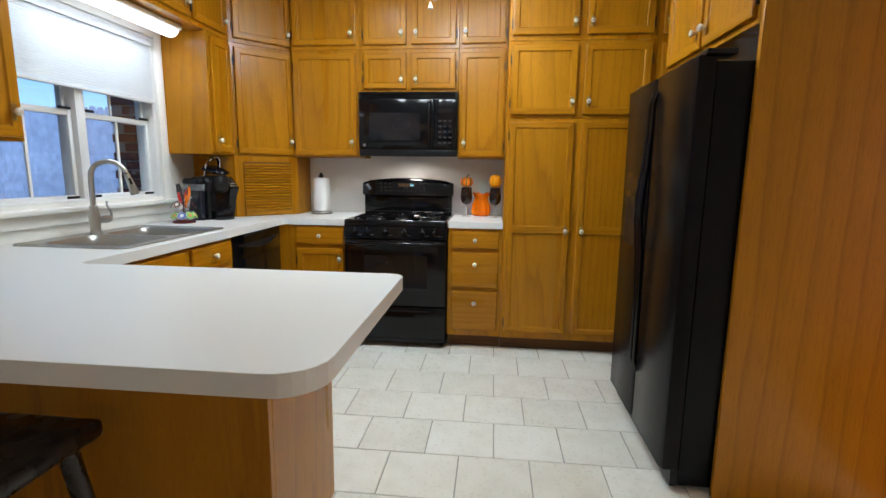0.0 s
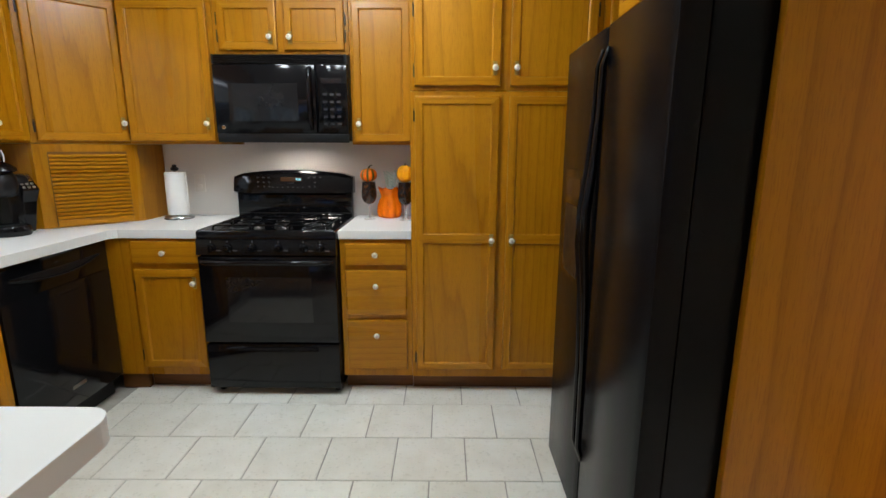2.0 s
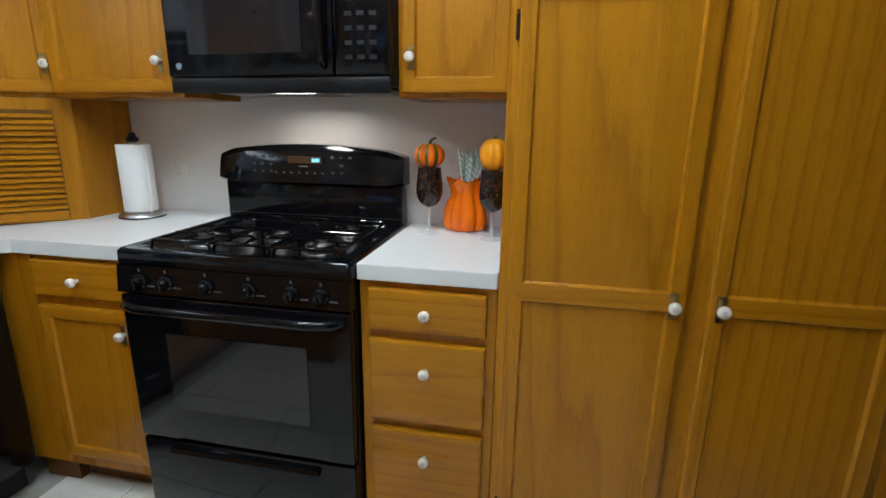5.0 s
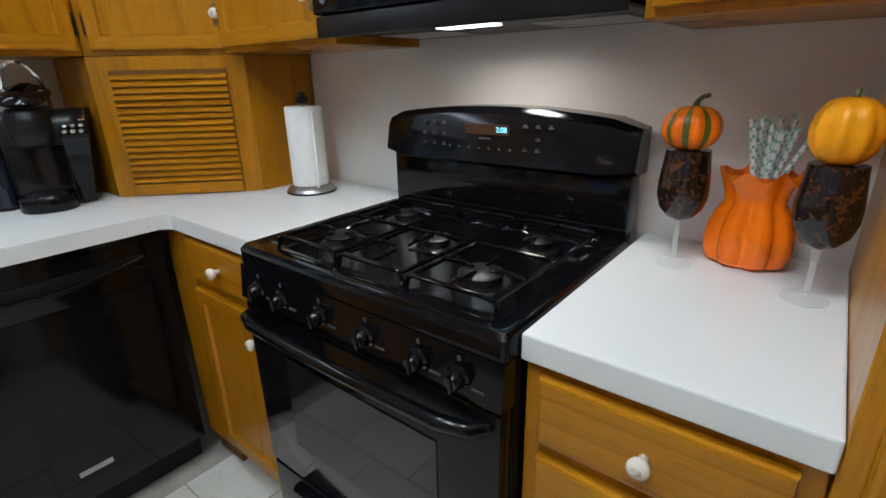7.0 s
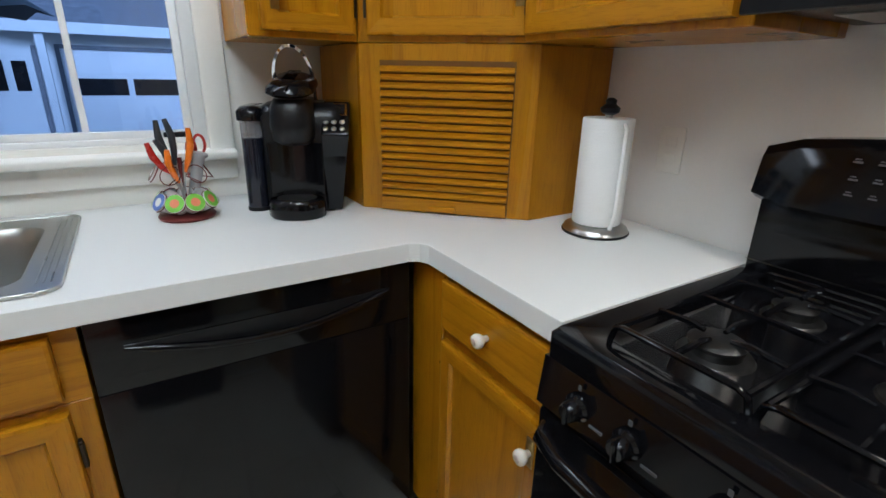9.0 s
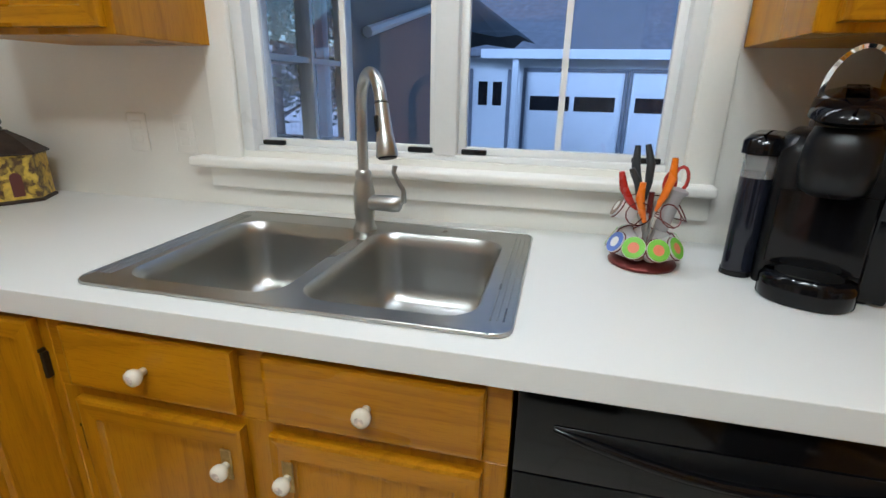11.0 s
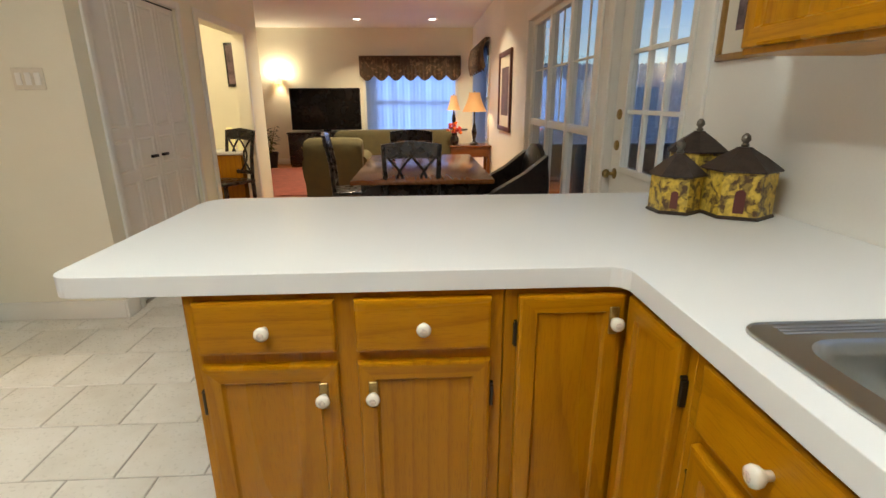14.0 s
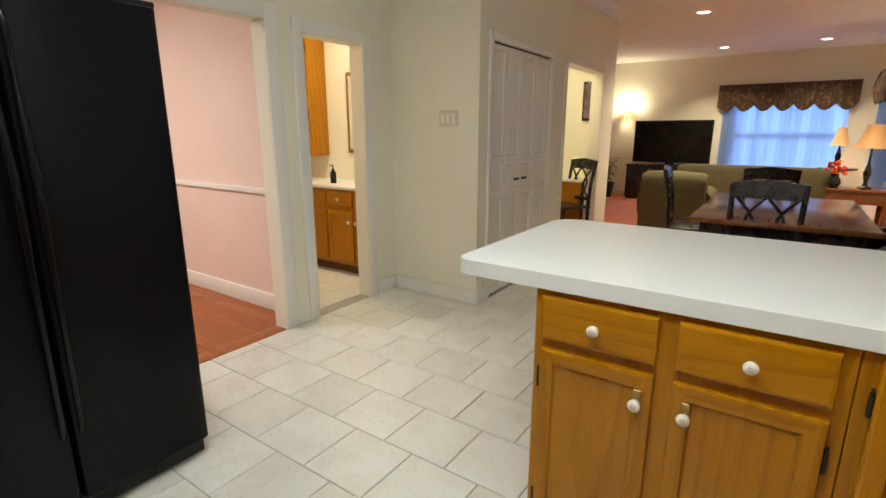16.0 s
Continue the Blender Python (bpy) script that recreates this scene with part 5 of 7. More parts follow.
def pod_carousel():
    cx, cy = -0.59, 6.42
    wire_m = mottled("red_brown_wire", (0.16, 0.03, 0.025), 0.3, 0.6, amount=0.2)
    g = thing("pod_carousel", pose(cx, cy, CT + 0.001), "red-brown wire carousel for coffee pods", "pod holder")
    part("base", turned(bmesh.new(), [(0.070, 0), (0.072, 0.006), (0.066, 0.014), (0.02, 0.018)], None, 28), wire_m, g, smooth=50)
    part("post", tube(bmesh.new(), [(0, 0, 0.01), (0, 0, 0.16)], 0.006, 8), wire_m, g)
    cup = mottled("white_pod_plastic", (0.80, 0.79, 0.76), 0.4, amount=0.03)
    lids = [mottled("green_pod_lid", (0.20, 0.52, 0.06), 0.35), mottled("blue_pod_lid", (0.12, 0.20, 0.55), 0.35), mottled("brown_pod_lid", (0.20, 0.11, 0.06), 0.35)]
    label_m = mottled("salmon_pod_print", (0.75, 0.22, 0.12), 0.4)
    for tier, (z, r, cnt) in enumerate(((0.052, 0.070, 9), (0.125, 0.066, 6))):
        for i in range(cnt):
            a = 2 * math.pi * i / cnt + 0.25 + 0.3 * tier
            m = Matrix.Translation((r * math.cos(a), r * math.sin(a), z)) @ Matrix.Rotation(a, 4, "Z") @ Matrix.Rotation(radians(60), 4, "Y")
            if tier == 0 or i == 4:
                p = thing("coffee_pod", pose(cx, cy, CT + 0.001) @ m, "white coffee pod with a printed foil lid", "coffee pod", "pods on the carousel")
                part("cup", turned(bmesh.new(), [(0.017, -0.040), (0.019, -0.038), (0.0225, -0.002), (0.0245, -0.001), (0.0245, 0.001)], None, 20), cup, p, smooth=50)
                ld = part("lid", turned(bmesh.new(), [(0.0235, 0.0012), (0.0235, 0.002)], None, 20), lids[1 if (tier, i) == (0, 7) else (2 if tier else 0)], p)
                part("print", turned(bmesh.new(), [(0.012, 0.0022), (0.012, 0.0026)], None, 14), label_m if tier == 0 and i != 7 else cup, ld)
            rg = bmesh.new()
            tube(rg, [m @ Vector((0.0255 * math.cos(radians(t)), 0.0255 * math.sin(radians(t)), -0.004)) for t in range(0, 361, 30)], 0.0014, 5)
            tube(rg, [(0.004 * math.cos(a), 0.004 * math.sin(a), z - 0.01), m @ Vector((0.024, 0, -0.004))], 0.0014, 5)
            part("wire_ring", rg, wire_m, g)
    def handled(name, label, cat, m, col, second, length, loops):
        """A hand tool standing head down: a flat bowed grip on a steel shank."""
        t = thing(name, pose(cx, cy, CT + 0.001) @ m, label, cat)
        part("shank", tube(bmesh.new(), [(0, 0, -0.06), (0, 0, 0.02)], [0.004, 0.005], 6), STEEL, t)
        for k, sy in enumerate(loops):
            pts = [(0.0, sy * 0.002, 0.0), (0.004, sy * 0.010, length * 0.3), (0.006, sy * 0.015, length * 0.65), (0.002, sy * 0.010, length)]
            part("grip", tube(bmesh.new(), pts, [0.005, 0.008, 0.009, 0.006], 8), (col, second)[k % 2], t, smooth=60)

    red = mottled("red_handle", (0.50, 0.03, 0.02), 0.3, amount=0.1)
    orange = mottled("orange_handle", (0.85, 0.20, 0.01), 0.3, amount=0.08)
    slate = mottled("slate_grip_rubber", (0.035, 0.038, 0.042), 0.5, amount=0.1)
    grey = mottled("grey_plastic", (0.36, 0.35, 0.35), 0.4, amount=0.08)
    handled("pliers", "red and black handled pliers in the holder", "pliers", pose(0.005, -0.022, 0.115, 22, 8, 0), red, slate, 0.10, (-1, 1))
    handled("paint_scraper", "dark grey gripped scraper in the holder", "scraper", pose(-0.010, -0.014, 0.14, 8, 0, 0), slate, slate, 0.118, (-1, 1))
    handled("box_knife", "bright orange box knife in the holder", "knife", pose(0.018, 0.006, 0.125, -6, 6, 0), orange, orange, 0.115, (1,))
    handled("short_screwdriver", "short orange screwdriver in the holder", "screwdriver", pose(0.026, -0.008, 0.10, 6, 10, 0), orange, orange, 0.09, (-1,))
    t = thing("lint_brush", pose(cx + 0.006, cy + 0.034, CT + 0.11, -12, 0, 0), "grey tubular brush handle in the holder", "brush")
    part("tube", turned(bmesh.new(), [(0.013, -0.03), (0.015, 0.0), (0.017, 0.050), (0.024, 0.056), (0.024, 0.062), (0.015, 0.066)], None, 16), grey, t, smooth=50)
    t = thing("scissors", pose(cx, cy, CT + 0.1), "red-handled scissors standing in the holder", "scissors")
    c = Vector((0.0, 0.052, 0.092))
    part("loop", tube(bmesh.new(), [c + Vector((0.004 * math.sin(radians(a)), 0.014 * math.cos(radians(a)), 0.026 * math.sin(radians(a)))) for a in range(0, 361, 30)], 0.0038, 6), red, t, smooth=60)
    c = Vector((0.0, 0.032, 0.082))
    part("loop", tube(bmesh.new(), [c + Vector((0.004 * math.sin(radians(a)), 0.011 * math.cos(radians(a)), 0.024 * math.sin(radians(a)))) for a in range(0, 361, 30)], 0.0038, 6), red, t, smooth=60)
    part("blade", tube(bmesh.new(), [(0.0, 0.04, 0.06), (0.0, 0.02, 0.0), (0.0, 0.01, -0.05)], 0.004, 6), STEEL, t)


pod_carousel()


def painted_tin():
    m = material("painted_tin", (0.5, 0.36, 0.05), 0.4)
    b = m.node_tree.nodes["Principled BSDF"]
    vec, rnd = coords(m)
    vor, noi = nd(m, "ShaderNodeTexNoise", Scale=26.0, Detail=3.0, Distortion=0.8), nd(m, "ShaderNodeTexNoise", Scale=70.0, Detail=3.0)
    wire(m, vec, vor.inputs["Vector"])
    wire(m, vec, noi.inputs["Vector"])
    c = ramp(m, vor.outputs[0], [(0.42, (0.07, 0.035, 0.02)), (0.47, (0.10, 0.06, 0.02)), (0.50, (0.62, 0.42, 0.05)), (0.72, (0.72, 0.52, 0.09))])
    wire(m, mixed(m, 0.35, c, ramp(m, noi.outputs[0], [(0.4, (0.10, 0.05, 0.02)), (0.6, (0.7, 0.5, 0.08))])), b.inputs["Base Color"])
    return m


TIN, TIN_LID = painted_tin(), mottled("dark_tin_roof", (0.035, 0.022, 0.016), 0.45, amount=0.5, scale=40, fine=160, bump=0.3)
FINIAL = mottled("pewter_finial", (0.20, 0.18, 0.15), 0.4, 0.8, amount=0.3, scale=60)


def canister(x, y, r, h, rot, label):
    g = thing("canister", pose(x, y, CT + 0.001, 0, 0, rot), label, "canister", "painted tin canisters")

    def hexa(rr, z):
        return [(rr * math.cos(radians(60 * i)), rr * math.sin(radians(60 * i)), z) for i in range(6)]

    part("foot", loft(bmesh.new(), [hexa(r + 0.006, 0), hexa(r + 0.006, 0.006), hexa(r, 0.010)]), TIN_LID, g)
    part("body", loft(bmesh.new(), [hexa(r, 0.0105), hexa(r * 0.99, h)]), TIN, g, "yellow painted house walls")
    l = part("lid", loft(bmesh.new(), [hexa(r + 0.010, h + 0.001), hexa(r + 0.010, h + 0.006), hexa(r * 0.62, h + 0.042), hexa(r * 0.24, h + 0.066), hexa(r * 0.20, h + 0.070)]), TIN_LID, g, "dark roof-shaped lid")
    part("finial", turned(bmesh.new(), [(0.009, h + 0.070), (0.012, h + 0.076), (0.007, h + 0.082), (0.014, h + 0.092), (0.012, h + 0.104), (0.004, h + 0.112)], None, 12), FINIAL, l, "pewter finial", 50)
    bm = bmesh.new()
    w, z0, z1 = r * 0.14, 0.02, h * 0.55
    ap = r * math.cos(radians(30))
    loft(bm, [[(ap + o, -w, z0), (ap + o, w, z0), (ap + o, w, z1)] + [(ap + o, w * math.cos(radians(a)), z1 + w * math.sin(radians(a))) for a in range(30, 180, 30)] + [(ap + o, -w, z1)] for o in (-0.003, 0.0015)])
    bmesh.ops.transform(bm, matrix=pose(0, 0, 0, 0, 0, 30), verts=bm.verts)
    part("painted_door", bm, mottled("brown_painted_door", (0.12, 0.03, 0.025), 0.5), g)


canister(-0.655, 4.56, 0.104, 0.142, 32, "large yellow hexagonal tin canister with roof lid")
canister(-0.487, 4.495, 0.078, 0.118, 32, "small yellow hexagonal tin canister with roof lid")
canister(-0.628, 4.345, 0.098, 0.178, 5, "tall yellow hexagonal tin canister with roof lid")

pf = thing("picture_frame", pose(-0.7985, 4.30, 1.75, 0, 0, 90), "framed print with a gold frame beside the cabinet", "picture")
for b in ((-0.19, 0.12, -0.02, 0, -0.30, -0.275), (-0.19, 0.12, -0.02, 0, 0.275, 0.30), (-0.19, -0.165, -0.02, 0, -0.275, 0.275), (0.095, 0.12, -0.02, 0, -0.275, 0.275)):
    boxpart("frame_side", b, mottled("gilt_frame", (0.35, 0.20, 0.06), 0.35, 0.5, amount=0.3), pf, bevel=0.004)
boxpart("mat", (-0.165, 0.095, -0.008, -0.001, -0.275, 0.275), mottled("mat_board", (0.72, 0.66, 0.55), 0.8, amount=0.05), pf)
boxpart("print", (-0.10, 0.03, -0.010, -0.0075, -0.20, 0.20), mottled("dark_print", (0.14, 0.09, 0.10), 0.6, amount=0.8, scale=12), pf)


# ---- ceiling lights ----
BULB = glowing("lit_can_lens", (1.0, 0.92, 0.8), 9.0)
# fittings for the dining cans and for the added kitchen ones
for x, y in ADDED_KITCHEN_CANS + DINING_CANS:
    c = thing("ceiling_light", pose(x, y, CEIL), "white recessed ceiling light, lit; those over the kitchen are added", "light", "recessed ceiling lights")
    part("trim_ring", turned(bmesh.new(), [(0.095, -0.001), (0.095, -0.006), (0.075, -0.010), (0.070, -0.004)], None, 24), TRIM, c, smooth=50)
    part("lens", turned(bmesh.new(), [(0.069, -0.0045), (0.05, -0.003)], None, 20), BULB, c)

gl = thing("globe_ceiling_light", pose(1.08, 6.0, CEIL), "round white flush ceiling light, lit", "light")
part("canopy_plate", turned(bmesh.new(), [(0.16, -0.001), (0.16, -0.02), (0.14, -0.03)], None, 28), TRIM, gl, smooth=50)
for x, y, z in ((0.02, 0.10, -0.535), (0.05, 0.06, -0.505)):
    ch_ = part("pull_chain", tube(bmesh.new(), [(x, y, -0.03), (x, y, z)], 0.0012, 6), BRASS, gl, "thin brass pull chain")
    part("pull", turned(bmesh.new(), [(0.003, z), (0.006, z - 0.008), (0.014, z - 0.030), (0.013, z - 0.034)], pose(x, y, 0), 12), CERAMIC, ch_, "white bell-shaped pull", 50)
tk = thing("three_bulb_ceiling_light", pose(0.4, 2.2, CEIL), "three-bulb ceiling light bar over the dining table", "light")
boxpart("bar", (-0.32, 0.32, -0.03, 0.03, -0.06, -0.002), NICKEL, tk, bevel=0.005)
for x in (-0.25, 0.0, 0.25):
    part("socket", turned(bmesh.new(), [(0.025, -0.061), (0.03, -0.12), (0.02, -0.13)], pose(x, 0, 0), 14), NICKEL, tk, smooth=50)

# ---- dining and living room ----
RUG = mottled("red_rug_wool", (0.30, 0.085, 0.06), 0.95, amount=0.35, scale=9, fine=220, bump=0.4)
RED_WOOD = oak("red_oak_boards", "x", (0.44, 0.130, 0.028), (0.24, 0.055, 0.012), 0.3)
DARK_WOOD = mottled("espresso_wood", (0.014, 0.010, 0.009), 0.28, amount=0.5, scale=20, bump=0.04)
TABLE_TOP = oak("table_top_wood", "y", (0.20, 0.075, 0.025), (0.09, 0.032, 0.012), 0.16)
OLIVE = mottled("olive_upholstery", (0.085, 0.070, 0.028), 0.9, amount=0.2, scale=12, fine=260, bump=0.4)
LEATHER = mottled("dark_leather", (0.022, 0.015, 0.012), 0.35, amount=0.4, scale=25, bump=0.2)


def boards(name, x0, x1, y0, y1, w, mat, parent):
    y = y0
    rng = random.Random(11)
    while y < y1 - 0.01:
        x = x0
        first = rng.uniform(0.3, 1.2)
        while x < x1 - 0.01:
            e = min(x1, x + first)
            first = 1.4
            ob = boxpart(name, (x + 0.0008, e - 0.0008, y + 0.0008, min(y1, y + w) - 0.0008, -0.0045, 0.0), mat, parent)
            x = e
        y += w


boards("floor_board", 3.172, 6.19, 4.10, 5.6, 0.083, RED_WOOD, SUBFLOOR)
tagged(boxpart("threshold", (3.045, 3.171, 4.282, 5.328, -0.004, 0.004), RED_WOOD, bevel=0.003), "reddish wood threshold strip in the opening", "trim", kind="structure")
tagged(boxpart("floor_dining", (-0.79, 2.224, -4.79, 1.199, -0.004, 0.0), RED_WOOD), "reddish wooden floor of the living room", "floor", kind="structure")
tagged(boxpart("floor_living", (2.226, 4.99, -4.79, -0.23, -0.004, 0.0), RED_WOOD), "reddish wooden floor of the living room", "floor", kind="structure")
tagged(boxpart("floor_nook", (2.346, 3.04, -0.09, 1.54, -0.004, 0.0), RED_WOOD), "reddish wooden floor of the desk nook", "floor", kind="structure")
tagged(boxpart("rug", (0.9, 4.4, -4.0, -1.0, 0.0005, 0.012), RUG, bevel=0.004), "worn red wool rug on the living room floor", "rug")

tb = thing("dining_table", pose(0.33, 1.62, 0), "brown polished dining table with dark base", "table")
part("tabletop", box(bmesh.new(), -0.53, 0.53, -0.88, 0.88, 0.725, 0.758, 0.010, 3), TABLE_TOP, tb, smooth=40)
for b in ((-0.46, 0.46, -0.80, -0.77, 0.63, 0.7245), (-0.46, 0.46, 0.77, 0.80, 0.63, 0.7245), (-0.46, -0.43, -0.77, 0.77, 0.63, 0.7245), (0.43, 0.46, -0.77, 0.77, 0.63, 0.7245)):
    boxpart("apron", b, DARK_WOOD, tb)
for sx in (-1, 1):
    for sy in (-1, 1):
        part("leg", turned(bmesh.new(), [(0.028, 0.001), (0.034, 0.03), (0.030, 0.10), (0.042, 0.30), (0.036, 0.42), (0.048, 0.55), (0.048, 0.6245)], pose(sx * 0.43, sy * 0.77, 0), 12), DARK_WOOD, tb, smooth=50)


def dining_chair():
    c = thing("dining_chair", pose(0.41, 2.62, 0, 0, 0, 180), "black wooden dining chair with looped back slats", "chair", "chairs round the dining table")
    boxpart("seat", (-0.22, 0.22, -0.21, 0.21, 0.44, 0.475), DARK_WOOD, c, bevel=0.012)
    for sx in (-0.19, 0.19):
        part("front_leg", box(bmesh.new(), sx - 0.019, sx + 0.019, -0.20, -0.162, 0.001, 0.439, 0.004, 1), DARK_WOOD, c)
        part("back_post", tube(bmesh.new(), [(sx, 0.235, 0.001), (sx, 0.195, 0.25), (sx, 0.19, 0.46), (sx * 1.04, 0.205, 0.72), (sx * 1.10, 0.255, 1.0)], [0.020, 0.022, 0.022, 0.020, 0.017], 8), DARK_WOOD, c, smooth=60)
        loop = [(sx * 0.95, 0.198, 0.55)] + [(sx * (0.95 - 0.62 * math.sin(math.pi * k / 8)), 0.198 + 0.035 * k / 8, 0.55 + 0.36 * k / 8) for k in range(1, 8)] + [(sx * 0.95, 0.235, 0.915)]
        part("back_slat", tube(bmesh.new(), loop, 0.011, 8), DARK_WOOD, c, smooth=60)
        loop2 = [(sx * 0.05, 0.198 + 0.035 * k / 8, 0.55 + 0.36 * k / 8) if k in (0, 8) else (sx * (0.05 + 0.55 * math.sin(math.pi * k / 8)), 0.198 + 0.035 * k / 8, 0.55 + 0.36 * k / 8) for k in range(9)]
        part("back_slat", tube(bmesh.new(), loop2, 0.011, 8), DARK_WOOD, c, smooth=60)
    bm = bmesh.new()
    loft(bm, [[(-0.215, 0.225, 0.90), (-0.215, 0.262, 0.91), (-0.225, 0.275, 1.005), (-0.225, 0.245, 1.005)], [(0, 0.245, 0.905), (0, 0.280, 0.915), (0, 0.293, 1.03), (0, 0.263, 1.03)], [(0.215, 0.225, 0.90), (0.215, 0.262, 0.91), (0.225, 0.275, 1.005), (0.225, 0.245, 1.005)]])
    part("top_rail", bm, DARK_WOOD, c, smooth=40)
    boxpart("lower_rail", (-0.185, 0.185, 0.182, 0.206, 0.53, 0.57), DARK_WOOD, c, bevel=0.004)
    return c


ch = dining_chair()
copy_thing(ch, pose(0.43, 0.55, 0, 0, 0, 0))
copy_thing(ch, pose(1.00, 1.15, 0, 0, 0, -85))
copy_thing(ch, pose(2.50, 0.52, 0, 0, 0, 150))
lc = thing("leather_chair", pose(-0.42, 1.85, 0, 0, 0, 100), "dark leather side chair with a rounded back", "chair")
part("seat", box(bmesh.new(), -0.26, 0.26, -0.25, 0.22, 0.38, 0.50, 0.04, 3), LEATHER, lc, smooth=50)
bm = bmesh.new()
loft(bm, [[(0.25 * math.cos(radians(a)) * k, 0.20 + o, 0.62 + 0.34 * math.sin(radians(a)) * k) for a in range(0, 360, 20)] for o, k in ((0.0, 0.9), (0.02, 1.0), (0.06, 1.0), (0.08, 0.9))])
part("backrest", bm, LEATHER, lc, smooth=50)
for sx in (-0.27, 0.20):
    part("arm", loft(bmesh.new(), [[(x, 0.24, 0.88), (x, 0.05, 0.74), (x, -0.22, 0.60), (x, -0.27, 0.55), (x, -0.26, 0.34), (x, 0.24, 0.34)] for x in (sx, sx + 0.07)]), LEATHER, lc)
for sx in (-0.22, 0.22):
    for sy in (-0.2, 0.18):
        part("leg", tube(bmesh.new(), [(sx, sy, 0.001), (sx * 0.95, sy * 0.95, 0.39)], [0.016, 0.022], 8), DARK_WOOD, lc)


def sofa(name, x, y, rz, w, label):
    s = thing(name, pose(x, y, 0, 0, 0, rz), label, "sofa")
    part("base", box(bmesh.new(), -w / 2 + 0.02, w / 2 - 0.02, -0.42, 0.40, 0.08, 0.30, 0.03, 2), OLIVE, s, smooth=50)
    bm = bmesh.new()
    loft(bm, [[(xx, 0.20, 0.30 + d), (xx, 0.16, 0.6), (xx, 0.20, 0.80 - d), (xx, 0.28, 0.86 - d), (xx, 0.38, 0.84 - d), (xx, 0.44, 0.76 - d), (xx, 0.42, 0.12 + d)] for xx, d in ((-w / 2 + 0.03, 0.03), (-w / 2 + 0.08, 0.0), (0, -0.012), (w / 2 - 0.08, 0.0), (w / 2 - 0.03, 0.03))])
    part("backrest", bm, OLIVE, s, smooth=50)
    for sx in (-1, 1):
        bm = bmesh.new()
        loft(bm, [[(sx * (w / 2 - 0.09) + 0.12 * math.cos(radians(a)), yy, 0.52 + (0.12 if math.sin(radians(a)) > 0 else 0.40) * math.sin(radians(a))) for a in range(0, 360, 24)] for yy in (-0.44, -0.42, 0.30)])
        part("arm", bm, OLIVE, s, smooth=50)
    n = 3 if w > 1.5 else 1
    for i in range(n):
        a = -w / 2 + 0.22 + (w - 0.44) * i / n
        part("cushion", box(bmesh.new(), a + 0.005, a + (w - 0.44) / n - 0.005, -0.45, 0.18, 0.305, 0.46, 0.05, 3), OLIVE, s, smooth=50)
    for sx in (-1, 1):
        for sy in (-0.36, 0.34):
            part("foot", turned(bmesh.new(), [(0.02, 0.012), (0.03, 0.079)], pose(sx * (w / 2 - 0.1), sy, 0), 10), DARK_WOOD, s)


sofa("sofa", 0.72, -2.42, 0, 2.0, "olive upholstered sofa with rolled arms")
sofa("armchair", 1.45, -0.72, 0, 0.80, "olive upholstered armchair with rolled arms")

tv = thing("television", pose(2.24, -4.42, 0.70), "large black flat-screen television on a stand", "television")
boxpart("bezel", (-0.71, 0.71, -0.03, 0.03, 0.045, 0.865), BLACK_MATT, tv, bevel=0.008)
boxpart("screen", (-0.69, 0.69, 0.0305, 0.032, 0.065, 0.845), mottled("dark_screen", (0.006, 0.005, 0.005), 0.25, amount=0.2, Specular_IOR_Level=0.2), tv)
boxpart("stand_neck", (-0.08, 0.08, -0.02, 0.02, 0.012, 0.05), BLACK_MATT, tv)
boxpart("stand_base", (-0.3, 0.3, -0.10, 0.10, 0.0, 0.012), BLACK_MATT, tv, bevel=0.004)
cn = thing("media_console", pose(2.24, -4.50, 0), "low dark wooden media console under the television", "cabinet")
boxpart("body", (-0.78, 0.78, -0.26, 0.24, 0.05, 0.669), DARK_WOOD, cn, bevel=0.004)
boxpart("top", (-0.80, 0.80, -0.27, 0.26, 0.670, 0.699), DARK_WOOD, cn, bevel=0.006)
boxpart("plinth", (-0.76, 0.76, -0.25, 0.22, 0.0, 0.049), DARK_WOOD, cn)
for i in range(3):
    d = boxpart("door", (-0.76 + 0.51 * i, -0.26 + 0.51 * i, 0.2405, 0.258, 0.08, 0.64), DARK_WOOD, cn, bevel=0.004)
    part("knob", turned(bmesh.new(), [(0.008, 0), (0.012, 0.015), (0.006, 0.02)], pose(-0.51 + 0.51 * i, 0.258, 0.40, -90), 10), BRASS, d)

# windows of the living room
# white cloth; the blue of the dusk light is put into both colours
SHEER_BLUED = mottled("sheer_curtain", (0.56, 0.64, 0.76), 0.9, amount=0.06, scale=5, fine=200, bump=0.1, Transmission_Weight=0.0)
sb = SHEER_BLUED.node_tree.nodes["Principled BSDF"]
tr_, mx_ = nd(SHEER_BLUED, "ShaderNodeBsdfTranslucent"), nd(SHEER_BLUED, "ShaderNodeMixShader")
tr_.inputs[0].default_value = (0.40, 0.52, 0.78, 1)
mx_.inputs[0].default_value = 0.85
wire(SHEER_BLUED, sb.outputs[0], mx_.inputs[1])
wire(SHEER_BLUED, tr_.outputs[0], mx_.inputs[2])
wire(SHEER_BLUED, mx_.outputs[0], SHEER_BLUED.node_tree.nodes["Material Output"].inputs[0])
VALANCE = veined("floral_valance_fabric", (0.075, 0.045, 0.025), (0.26, 0.16, 0.09), 9.0, 0.85)


